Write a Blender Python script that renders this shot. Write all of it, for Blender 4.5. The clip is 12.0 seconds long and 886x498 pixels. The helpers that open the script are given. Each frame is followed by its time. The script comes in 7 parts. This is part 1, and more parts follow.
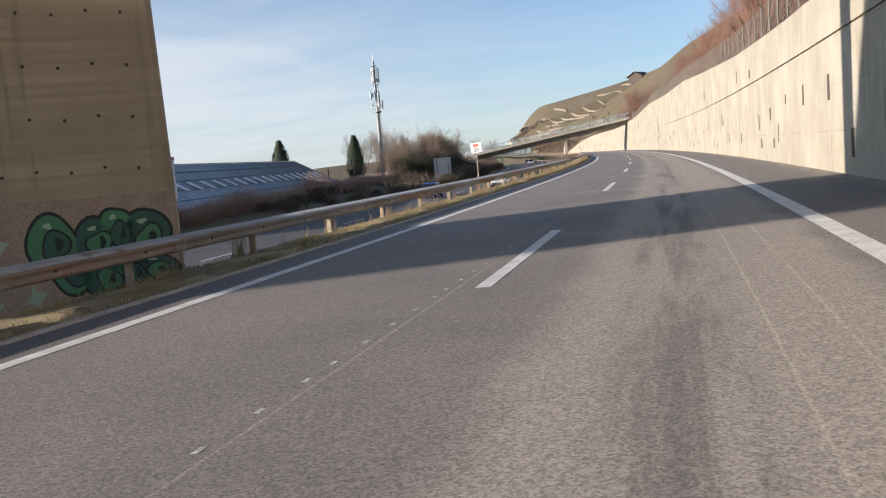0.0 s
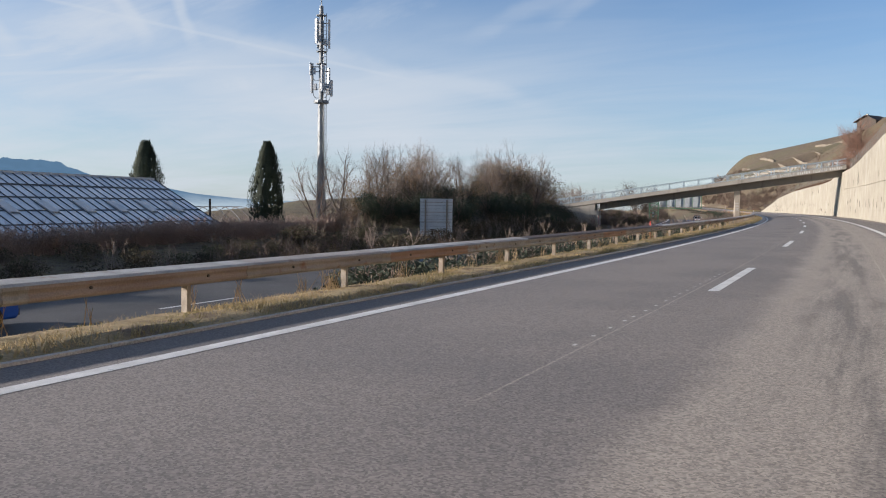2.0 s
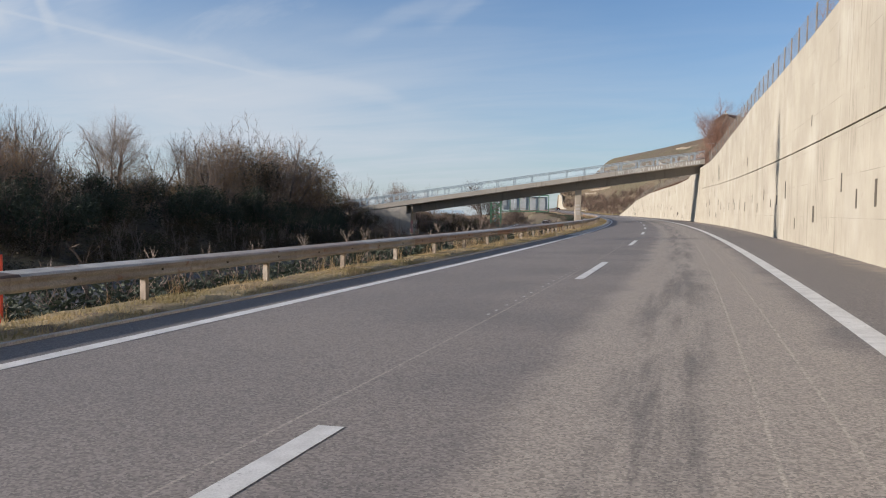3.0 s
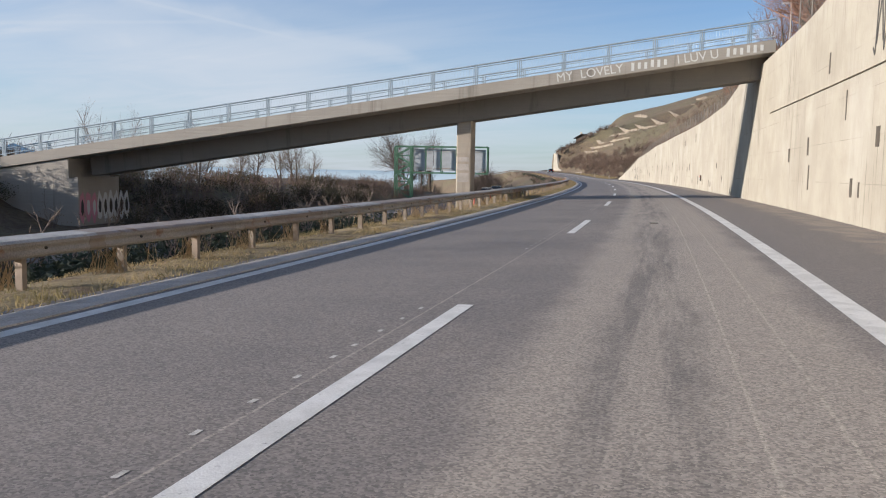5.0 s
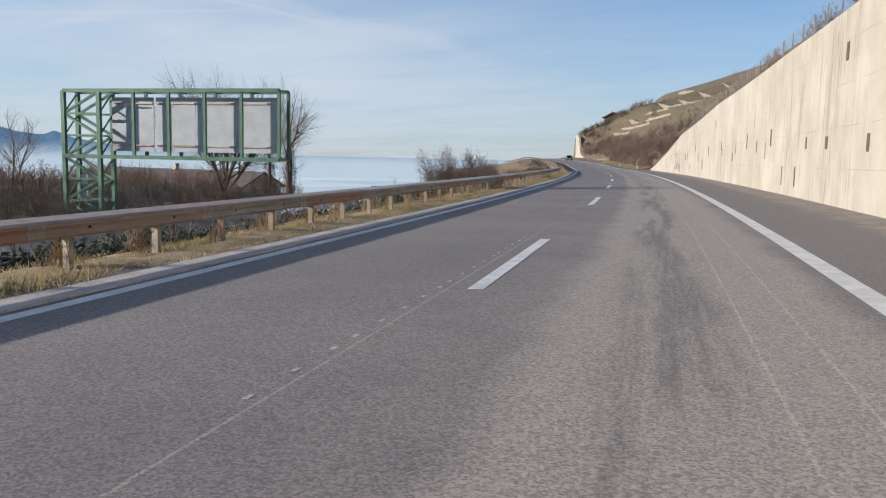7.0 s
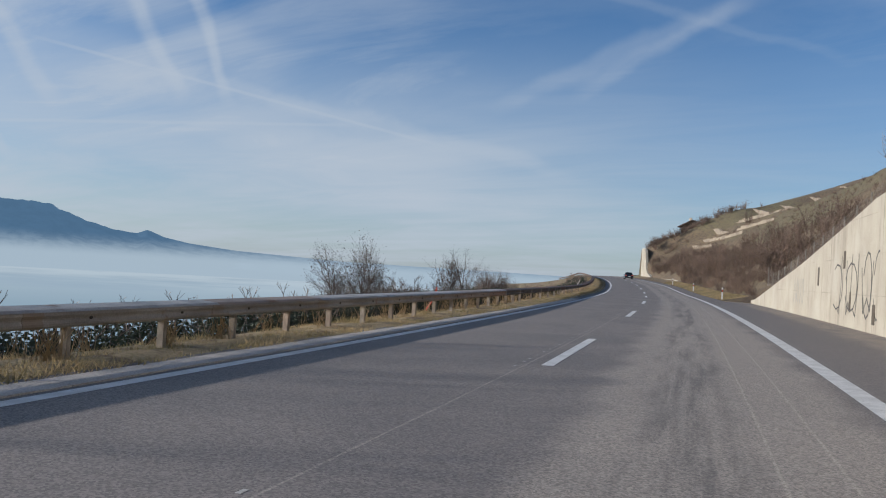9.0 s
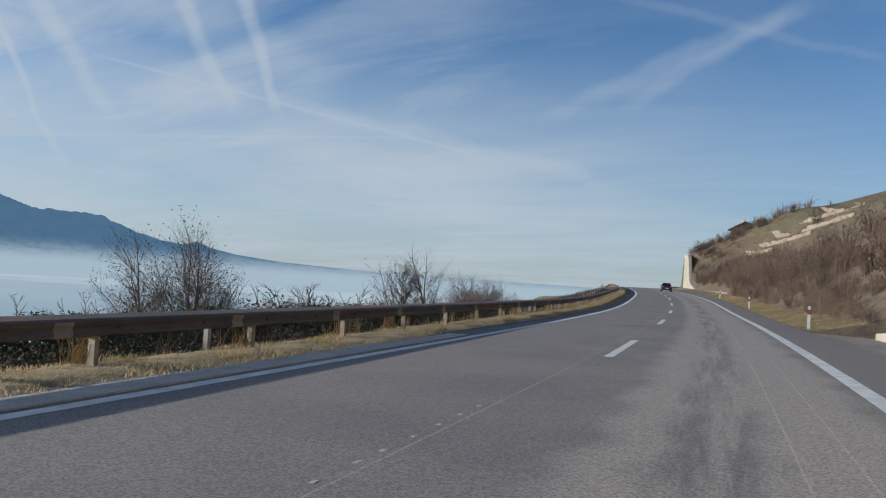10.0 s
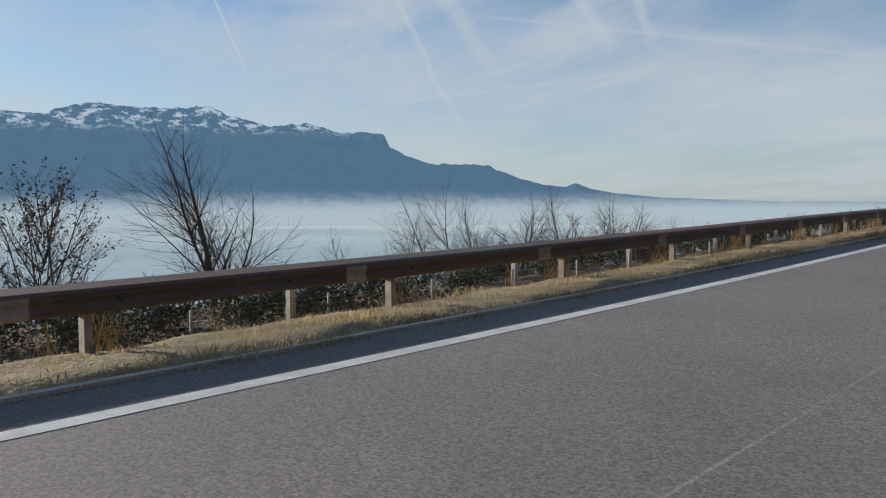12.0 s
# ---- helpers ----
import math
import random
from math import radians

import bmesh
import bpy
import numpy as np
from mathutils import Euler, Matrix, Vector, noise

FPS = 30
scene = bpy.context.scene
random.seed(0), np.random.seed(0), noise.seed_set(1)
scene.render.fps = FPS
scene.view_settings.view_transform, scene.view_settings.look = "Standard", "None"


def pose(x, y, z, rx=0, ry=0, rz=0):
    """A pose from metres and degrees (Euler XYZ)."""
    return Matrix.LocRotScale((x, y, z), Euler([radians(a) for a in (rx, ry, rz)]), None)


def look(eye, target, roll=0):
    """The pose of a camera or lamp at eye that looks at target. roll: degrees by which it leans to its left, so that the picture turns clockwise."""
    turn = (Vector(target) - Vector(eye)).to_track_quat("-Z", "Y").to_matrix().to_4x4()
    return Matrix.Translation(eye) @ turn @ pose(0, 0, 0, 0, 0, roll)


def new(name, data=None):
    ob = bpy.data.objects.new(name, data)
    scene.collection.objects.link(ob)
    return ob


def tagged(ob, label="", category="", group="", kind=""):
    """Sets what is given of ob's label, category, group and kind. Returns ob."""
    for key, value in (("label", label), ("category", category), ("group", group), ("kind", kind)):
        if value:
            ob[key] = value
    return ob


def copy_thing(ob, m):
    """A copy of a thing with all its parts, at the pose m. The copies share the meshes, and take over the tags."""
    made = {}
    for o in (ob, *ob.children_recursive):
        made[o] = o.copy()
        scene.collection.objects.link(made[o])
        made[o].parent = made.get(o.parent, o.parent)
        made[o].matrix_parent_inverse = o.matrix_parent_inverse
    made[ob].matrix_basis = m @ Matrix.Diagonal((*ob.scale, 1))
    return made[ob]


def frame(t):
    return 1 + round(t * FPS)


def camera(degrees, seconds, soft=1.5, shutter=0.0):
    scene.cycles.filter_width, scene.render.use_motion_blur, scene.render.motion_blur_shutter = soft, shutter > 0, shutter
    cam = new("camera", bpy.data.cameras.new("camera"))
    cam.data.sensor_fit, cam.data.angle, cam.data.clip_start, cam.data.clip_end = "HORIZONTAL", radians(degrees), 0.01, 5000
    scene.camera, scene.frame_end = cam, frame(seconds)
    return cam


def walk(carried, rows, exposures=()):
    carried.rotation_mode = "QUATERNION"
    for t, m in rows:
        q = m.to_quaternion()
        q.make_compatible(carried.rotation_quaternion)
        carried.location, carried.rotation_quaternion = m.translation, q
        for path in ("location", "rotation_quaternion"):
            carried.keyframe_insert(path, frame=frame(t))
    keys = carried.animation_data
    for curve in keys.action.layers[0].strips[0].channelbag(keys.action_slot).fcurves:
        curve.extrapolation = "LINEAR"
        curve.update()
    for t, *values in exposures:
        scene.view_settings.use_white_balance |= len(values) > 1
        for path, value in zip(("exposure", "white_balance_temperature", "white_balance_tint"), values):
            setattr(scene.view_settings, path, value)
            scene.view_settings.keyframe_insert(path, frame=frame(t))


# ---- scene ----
cam = camera(56.9, 12.0, soft=1.1)
PATH = [
    (0, (1.701, -0.17, 1.386), (1.093, 1.723, 1.172), -4.8),
    (0.5, (1.22, 16.37, 1.387), (0.488, 18.22, 1.188), -2.5),
    (1, (0.513, 32.955, 1.359), (-0.405, 34.712, 1.094), -2.1),
    (1.5, (-0.384, 49.58, 1.364), (-1.458, 51.246, 1.099), -1.2),
    (2, (-1.449, 66.231, 1.381), (-2.485, 67.939, 1.272), 0.7),
    (2.5, (-2.713, 82.888, 1.393), (-3.59, 84.683, 1.291), 1.0),
    (3, (-4.2, 99.532, 1.386), (-4.976, 101.373, 1.288), 0.9),
    (5, (-12.615, 165.76, 1.472), (-13.422, 167.58, 1.281), 1.0),
    (5.5, (-15.336, 182.047, 1.417), (-16.15, 183.861, 1.204), 1.0),
    (6, (-18.234, 198.226, 1.423), (-19.075, 200.028, 1.207), 0.5),
    (6.5, (-21.294, 214.277, 1.419), (-22.165, 216.063, 1.197), 0.7),
    (7, (-24.515, 230.207, 1.419), (-25.41, 231.982, 1.197), 1.1),
    (9, (-39.516, 293.063, 1.345), (-40.597, 294.745, 1.39), 3.6),
    (9.5, (-43.827, 308.451, 1.336), (-44.928, 310.119, 1.398), 3.5),
    (10, (-48.305, 323.652, 1.351), (-49.482, 325.268, 1.418), 3.8),
    (10.5, (-53.017, 338.575, 1.357), (-54.578, 339.826, 1.376), 2.8),
    (11, (-57.959, 353.216, 1.364), (-59.713, 354.177, 1.374), -0.5),
    (11.5, (-63.095, 367.617, 1.377), (-64.863, 368.548, 1.289), -0.1),
    (12, (-68.39, 381.815, 1.36), (-70.161, 382.737, 1.245), -0.2),
]
walk(cam, [(t, look(eye, target, roll)) for t, eye, target, roll in PATH], exposures=[(0.0, 0.80, 6700, 10), (1.0, 0.58, 6250, 10), (1.5, 0.60, 6350, 10), (3.0, 0.47, 6450, 10), (5.0, 0.56, 6300, 10), (7.0, 0.55, 6250, 10), (9.0, 0.20, 6100, 8), (10.5, 0.24, 6100, 5), (12.0, 0.28, 6500, 6)])

# ---- light: low winter sun from the lake side, thin high cloud ----
SUN = Vector((-0.829, -0.559, 0.222)).normalized()
sun = new("sun", bpy.data.lights.new("sun", "SUN"))
sun.data.energy, sun.data.angle, sun.data.color = 5.3, radians(0.6), (1.0, 0.90, 0.82)
sun.matrix_world = look((0, 0, 60), Vector((0, 0, 60)) - SUN * 10)


def sky_world():
    w = bpy.data.worlds.new("sky")
    scene.world = w
    w.use_nodes = True
    nt = w.node_tree
    nt.nodes.clear()
    N = lambda kind, **kw: make_node(nt, kind, **kw)
    L = nt.links.new
    out, bg = N("ShaderNodeOutputWorld"), N("ShaderNodeBackground")
    sky = N("ShaderNodeTexSky")
    sky.sky_type, sky.sun_disc = "NISHITA", False
    sky.sun_elevation, sky.sun_rotation = math.asin(SUN.z), math.atan2(SUN.x, SUN.y)
    sky.altitude, sky.air_density, sky.dust_density, sky.ozone_density = 600.0, 1.0, 0.6, 3.0
    tc = N("ShaderNodeTexCoord")
    sep = N("ShaderNodeSeparateXYZ")
    L(tc.outputs["Generated"], sep.inputs[0])

    def math_node(op, a, b=None, clamp=False):
        n = N("ShaderNodeMath", operation=op, use_clamp=clamp)
        for i, v in enumerate((a, b)):
            if v is None:
                continue
            if isinstance(v, (int, float)):
                n.inputs[i].default_value = v
            else:
                L(v, n.inputs[i])
        return n.outputs[0]

    def ramp(v, lo, hi, a=0.0, b=1.0):
        n = N("ShaderNodeMapRange", interpolation_type="SMOOTHSTEP")
        L(v, n.inputs[0])
        for i, x in enumerate((lo, hi, a, b)):
            n.inputs[i + 1].default_value = x
        return n.outputs[0]

    z = math_node("MAXIMUM", sep.outputs[2], 0.0)
    # cirrus: the sky dome flattened to a sheet, streaked along one wind direction
    inv = math_node("DIVIDE", 1.0, math_node("ADD", z, 0.10))
    sc = N("ShaderNodeVectorMath", operation="SCALE")
    L(tc.outputs["Generated"], sc.inputs[0])
    L(inv, sc.inputs[3])
    mp = N("ShaderNodeMapping")
    mp.inputs["Rotation"].default_value = (0, 0, radians(38))
    mp.inputs["Scale"].default_value = (0.42, 1.05, 0.0)
    L(sc.outputs[0], mp.inputs[0])
    big = N("ShaderNodeTexNoise")
    big.inputs["Scale"].default_value, big.inputs["Detail"].default_value, big.inputs["Roughness"].default_value, big.inputs["Distortion"].default_value = 1.5, 8.0, 0.62, 0.7
    L(mp.outputs[0], big.inputs["Vector"])
    veil = ramp(big.outputs["Fac"], 0.26, 0.70)
    mp2 = N("ShaderNodeMapping")
    mp2.inputs["Location"].default_value = (3.1, 1.7, 0)
    mp2.inputs["Scale"].default_value = (0.5, 0.5, 0.0)
    L(sc.outputs[0], mp2.inputs[0])
    patch = N("ShaderNodeTexNoise")
    patch.inputs["Scale"].default_value, patch.inputs["Detail"].default_value = 0.9, 3.0
    L(mp2.outputs[0], patch.inputs["Vector"])
    cover = ramp(patch.outputs["Fac"], 0.34, 0.66)
    sunward = N("ShaderNodeVectorMath", operation="DOT_PRODUCT")
    L(tc.outputs["Generated"], sunward.inputs[0])
    sunward.inputs[1].default_value = (-math.sin(radians(75)), math.cos(radians(75)), 0.0)
    mask = math_node("MULTIPLY", veil, math_node("ADD", math_node("MULTIPLY", cover, 0.66), ramp(sunward.outputs["Value"], 0.55, 0.97, 0.06, 0.46)))
    # the veil thickens low over the lake, and towards the sun
    low = math_node("MULTIPLY", ramp(z, 0.07, 0.34, 1.0, 0.0), ramp(sunward.outputs["Value"], 0.25, 0.8, 0.55, 1.0))
    mask = math_node("MAXIMUM", mask, math_node("MULTIPLY", low, math_node("ADD", math_node("MULTIPLY", math_node("ADD", veil, cover), 0.26), 0.52)))
    # vapour trails: (azimuth, elevation) of both ends in degrees, half width, strength
    warp = N("ShaderNodeTexNoise")
    warp.inputs["Scale"].default_value, warp.inputs["Detail"].default_value = 9.0, 4.0
    L(tc.outputs["Generated"], warp.inputs["Vector"])
    wob = N("ShaderNodeVectorMath", operation="MULTIPLY_ADD")
    L(warp.outputs["Color"], wob.inputs[0])
    wob.inputs[1].default_value = (0.040, 0.040, 0.040)
    wob.inputs[2].default_value = (-0.020, -0.020, -0.020)
    dirn = N("ShaderNodeVectorMath", operation="ADD")
    L(tc.outputs["Generated"], dirn.inputs[0])
    L(wob.outputs[0], dirn.inputs[1])
    trails = [((56.5, 20.0), (51.5, 9.8), 0.0135, 0.60, 1), ((51.8, 20.0), (48.2, 10.0), 0.0121, 0.60, 1), ((65.5, 17.0), (58.5, 9.0), 0.0135, 0.59, 1), ((67.0, 15.5), (61.2, 5.6), 0.0068, 0.65, 1), ((78.6, 15.0), (75.8, 8.6), 0.0016, 0.9, 0), ((12.0, 19.0), (29.5, 11.2), 0.0170, 0.24, 1), ((26.0, 19.6), (7.0, 14.6), 0.0085, 0.12, 1), ((48.5, 11.2), (25.0, 7.2), 0.0150, 0.42, 1), ((66.5, 6.7), (40.0, 9.4), 0.003, 0.35, 0), ((60.0, 12.6), (33.0, 8.4), 0.003, 0.35, 0), ((14.0, 18.0), (24.0, 12.5), 0.0130, 0.22, 1), ((64.0, 13.0), (30.0, 5.5), 0.060, 0.42, 1), ((100.0, 12.0), (62.0, 9.0), 0.055, 0.42, 1), ((98.0, 17.5), (66.0, 15.0), 0.040, 0.38, 1), ((60.0, 17.5), (44.0, 12.5), 0.045, 0.32, 1)]
    for (a0, e0), (a1, e1), half, power, soft in trails:
        p, q = (Vector((-math.sin(radians(a)) * math.cos(radians(e)), math.cos(radians(a)) * math.cos(radians(e)), math.sin(radians(e)))) for a, e in ((a0, e0), (a1, e1)))
        n = p.cross(q).normalized()
        mid, along = (p + q).normalized(), (q - p).normalized()
        src = dirn.outputs[0] if soft else tc.outputs["Generated"]
        dots = []
        for vec in (n, along):
            d = N("ShaderNodeVectorMath", operation="DOT_PRODUCT")
            L(src, d.inputs[0])
            d.inputs[1].default_value = vec
            dots.append(d.outputs["Value"])
        across = ramp(math_node("ABSOLUTE", dots[0]), half * 0.15, half, power, 0.0)
        reach = (q - p).length / 2
        centre = mid.dot(along)
        length = ramp(math_node("ABSOLUTE", math_node("SUBTRACT", dots[1], centre)), reach * 0.75, reach * 1.15, 1.0, 0.0)
        t = math_node("MULTIPLY", across, length)
        if soft:
            t = math_node("MULTIPLY", t, ramp(big.outputs["Fac"], 0.25, 0.6, 0.45, 1.0))
        mask = math_node("ADD", mask, math_node("MULTIPLY", t, math_node("SUBTRACT", 1.0, mask)))
    mask = math_node("MULTIPLY", mask, 0.92, True)
    mix = N("ShaderNodeMix", data_type="RGBA")
    L(mask, mix.inputs["Factor"])
    tint = N("ShaderNodeMix", data_type="RGBA", blend_type="MULTIPLY")
    tint.inputs["Factor"].default_value = 1.0
    L(sky.outputs[0], tint.inputs["A"])
    tint.inputs["B"].default_value = (SKY_TINT[0], SKY_TINT[1], SKY_TINT[2], 1)
    L(tint.outputs["Result"], mix.inputs["A"])
    mix.inputs["B"].default_value = (CLOUD[0], CLOUD[1], CLOUD[2], 1)
    L(mix.outputs["Result"], bg.inputs["Color"])
    bg.inputs["Strength"].default_value = 0.098
    L(bg.outputs[0], out.inputs[0])


SKY_TINT, CLOUD = (0.76, 0.94, 1.12), (4.45, 4.8, 5.3)


def make_node(tree, kind, operation=None, data_type=None, blend_type=None, interpolation_type=None, use_clamp=False):
    n = tree.nodes.new(kind)
    if data_type:
        n.data_type = data_type
    if blend_type:
        n.blend_type = blend_type
    if operation:
        n.operation = operation
    if interpolation_type:
        n.interpolation_type = interpolation_type
    if use_clamp:
        n.use_clamp = True
    return n


sky_world()


# ---- materials ----
def colour_mix(nt, fac, a, b):
    n = make_node(nt, "ShaderNodeMix", data_type="RGBA")
    for sock, v in ((n.inputs["Factor"], fac), (n.inputs["A"], a), (n.inputs["B"], b)):
        if isinstance(v, (tuple, list)):
            sock.default_value = (*v[:3], 1)
        elif isinstance(v, (int, float)):
            sock.default_value = v
        else:
            nt.links.new(v, sock)
    return n.outputs["Result"]


def noise_fac(nt, vec, scale, detail=4.0, rough=0.55, lo=0.35, hi=0.65, stretch=None):
    if stretch:
        mp = make_node(nt, "ShaderNodeMapping")
        mp.inputs["Scale"].default_value = stretch
        nt.links.new(vec, mp.inputs[0])
        vec = mp.outputs[0]
    n = make_node(nt, "ShaderNodeTexNoise")
    n.inputs["Scale"].default_value, n.inputs["Detail"].default_value, n.inputs["Roughness"].default_value = scale, detail, rough
    nt.links.new(vec, n.inputs["Vector"])
    r = make_node(nt, "ShaderNodeMapRange", interpolation_type="SMOOTHSTEP")
    r.inputs[1].default_value, r.inputs[2].default_value = lo, hi
    nt.links.new(n.outputs["Fac"], r.inputs[0])
    return r.outputs[0]


def surface(name, base, other=None, scale=6.0, fine=60.0, rough=0.8, metal=0.0, bump=0.15, amount=0.6, spots=None, stretch=None, random_tint=None, coords="Object", translucent=0.0):
    """A two-scale surface: base and other mixed by coarse noise, darkened or spotted by fine noise, with relief."""
    m = bpy.data.materials.new(name)
    m.use_nodes = True
    nt = m.node_tree
    b = nt.nodes["Principled BSDF"]
    tc = make_node(nt, "ShaderNodeTexCoord")
    vec = make_node(nt, "ShaderNodeNewGeometry").outputs["Position"] if coords == "World" else tc.outputs[coords]
    other = other or tuple(c * 0.72 for c in base)
    col = colour_mix(nt, noise_fac(nt, vec, scale, stretch=stretch), base, other)
    grain = noise_fac(nt, vec, fine, 3.0, 0.6, 0.3, 0.7)
    dark = make_node(nt, "ShaderNodeMix", data_type="RGBA", blend_type="MULTIPLY")
    dark.inputs["Factor"].default_value = amount
    nt.links.new(col, dark.inputs["A"])
    nt.links.new(colour_mix(nt, grain, (0.55, 0.55, 0.55), (1.15, 1.15, 1.15)), dark.inputs["B"])
    col = dark.outputs["Result"]
    if spots:
        sc, scol, lo, hi = spots
        col = colour_mix(nt, noise_fac(nt, vec, sc, 5.0, 0.65, lo, hi), col, scol)
    if random_tint:
        oi = make_node(nt, "ShaderNodeObjectInfo")
        r = make_node(nt, "ShaderNodeMapRange")
        r.inputs[3].default_value = random_tint[3] if len(random_tint) > 3 else 0.0
        r.inputs[4].default_value = random_tint[4] if len(random_tint) > 4 else 0.85
        nt.links.new(oi.outputs["Random"], r.inputs[0])
        col = colour_mix(nt, r.outputs[0], col, random_tint[:3])
    nt.links.new(col, b.inputs["Base Color"])
    b.inputs["Roughness"].default_value, b.inputs["Metallic"].default_value = rough, metal
    if bump:
        bp = make_node(nt, "ShaderNodeBump")
        bp.inputs["Strength"].default_value, bp.inputs["Distance"].default_value = bump, 0.02
        nt.links.new(grain, bp.inputs["Height"])
        nt.links.new(bp.outputs[0], b.inputs["Normal"])
    if translucent:
        thin = make_node(nt, "ShaderNodeBsdfTranslucent")
        nt.links.new(col, thin.inputs["Color"])
        mixed = make_node(nt, "ShaderNodeMixShader")
        mixed.inputs[0].default_value = translucent
        nt.links.new(b.outputs[0], mixed.inputs[1])
        nt.links.new(thin.outputs[0], mixed.inputs[2])
        nt.links.new(mixed.outputs[0], nt.nodes["Material Output"].inputs["Surface"])
    return m


def plain(name, colour, rough=0.5, metal=0.0, emit=None, power=1.0):
    m = bpy.data.materials.new(name)
    m.use_nodes = True
    b = m.node_tree.nodes["Principled BSDF"]
    b.inputs["Base Color"].default_value, b.inputs["Roughness"].default_value, b.inputs["Metallic"].default_value = (*colour, 1), rough, metal
    if emit:
        b.inputs["Emission Color"].default_value, b.inputs["Emission Strength"].default_value = (*emit, 1), power
    return m


def asphalt():
    """Worn motorway asphalt; the UV map holds the offset from the lane line and the station along the road, in metres."""
    m = bpy.data.materials.new("asphalt")
    m.use_nodes = True
    nt = m.node_tree
    b = nt.nodes["Principled BSDF"]
    uv = make_node(nt, "ShaderNodeUVMap")
    uv.uv_map = "road"
    pos = make_node(nt, "ShaderNodeNewGeometry").outputs["Position"]
    sep = make_node(nt, "ShaderNodeSeparateXYZ")
    nt.links.new(uv.outputs[0], sep.inputs[0])
    # wavering offset, so that worn bands have ragged edges
    wav = make_node(nt, "ShaderNodeTexNoise")
    wav.inputs["Scale"].default_value, wav.inputs["Detail"].default_value = 0.6, 6.0
    nt.links.new(pos, wav.inputs["Vector"])
    add = make_node(nt, "ShaderNodeMath", operation="MULTIPLY_ADD")
    nt.links.new(wav.outputs["Fac"], add.inputs[0])
    add.inputs[1].default_value = 0.9
    nt.links.new(sep.outputs[0], add.inputs[2])
    off = add.outputs[0]

    def band(lo, hi, soft, src=None):
        a = make_node(nt, "ShaderNodeMapRange", interpolation_type="SMOOTHSTEP")
        a.inputs[1].default_value, a.inputs[2].default_value = lo - soft, lo + soft
        c = make_node(nt, "ShaderNodeMapRange", interpolation_type="SMOOTHSTEP")
        c.inputs[1].default_value, c.inputs[2].default_value, c.inputs[3].default_value, c.inputs[4].default_value = hi - soft, hi + soft, 1.0, 0.0
        k = make_node(nt, "ShaderNodeMath", operation="MULTIPLY")
        for n, i in ((a, 0), (c, 1)):
            nt.links.new(src or off, n.inputs[0])
            nt.links.new(n.outputs[0], k.inputs[i])
        return k.outputs[0]

    def times(x, y):
        k = make_node(nt, "ShaderNodeMath", operation="MULTIPLY")
        for i, v in enumerate((x, y)):
            if isinstance(v, (int, float)):
                k.inputs[i].default_value = v
            else:
                nt.links.new(v, k.inputs[i])
        return k.outputs[0]

    col = colour_mix(nt, noise_fac(nt, pos, 0.35, 5.0), (0.168, 0.153, 0.144), (0.208, 0.186, 0.170))
    col = colour_mix(nt, times(band(1.45, 4.1, 0.25), 0.85), col, (0.319, 0.283, 0.244))
    mott = noise_fac(nt, uv.outputs[0], 1.0, 6.0, 0.7, 0.40, 0.62, stretch=(2.6, 0.16, 1))
    col = colour_mix(nt, times(band(2.05, 2.85, 0.22), times(mott, 0.8)), col, (0.133, 0.122, 0.114))
    col = colour_mix(nt, times(band(-3.2, -1.0, 0.5), 0.25), col, (0.232, 0.206, 0.186))
    col = colour_mix(nt, times(band(4.6, 9.0, 0.2), 0.9), col, (0.171, 0.153, 0.142))
    col = colour_mix(nt, times(band(6.6, 9.0, 0.35), times(noise_fac(nt, pos, 1.2, 5.0, 0.6, 0.3, 0.6), 0.8)), col, (0.298, 0.249, 0.199))
    col = colour_mix(nt, times(band(-5.5, -3.45, 0.05), 0.8), col, (0.120, 0.114, 0.114))
    # thin pale seams and cracks
    for o, w, a in ((2.63, 0.012, 0.85), (3.08, 0.012, 0.8), (-0.30, 0.012, 0.5)):
        seam = noise_fac(nt, uv.outputs[0], 1.0, 2.0, 0.5, 0.36, 0.46, stretch=(0.0, 0.12, 1))
        col = colour_mix(nt, times(band(o - w, o + w, 0.006, sep.outputs[0]), times(seam, a)), col, (0.38, 0.34, 0.29))
    grains = make_node(nt, "ShaderNodeTexVoronoi")
    grains.inputs["Scale"].default_value = 62.0
    nt.links.new(pos, grains.inputs["Vector"])
    bw = make_node(nt, "ShaderNodeSeparateColor")
    nt.links.new(grains.outputs["Color"], bw.inputs[0])
    stone = make_node(nt, "ShaderNodeMix", data_type="RGBA", blend_type="MULTIPLY")
    stone.inputs["Factor"].default_value = 0.68
    nt.links.new(col, stone.inputs["A"])
    nt.links.new(colour_mix(nt, bw.outputs[0], (0.45, 0.45, 0.45), (1.6, 1.55, 1.5)), stone.inputs["B"])
    nt.links.new(stone.outputs["Result"], b.inputs["Base Color"])
    b.inputs["Roughness"].default_value = 0.82
    bp = make_node(nt, "ShaderNodeBump")
    bp.inputs["Strength"].default_value, bp.inputs["Distance"].default_value = 0.5, 0.006
    nt.links.new(bw.outputs[0], bp.inputs["Height"])
    nt.links.new(bp.outputs[0], b.inputs["Normal"])
    return m


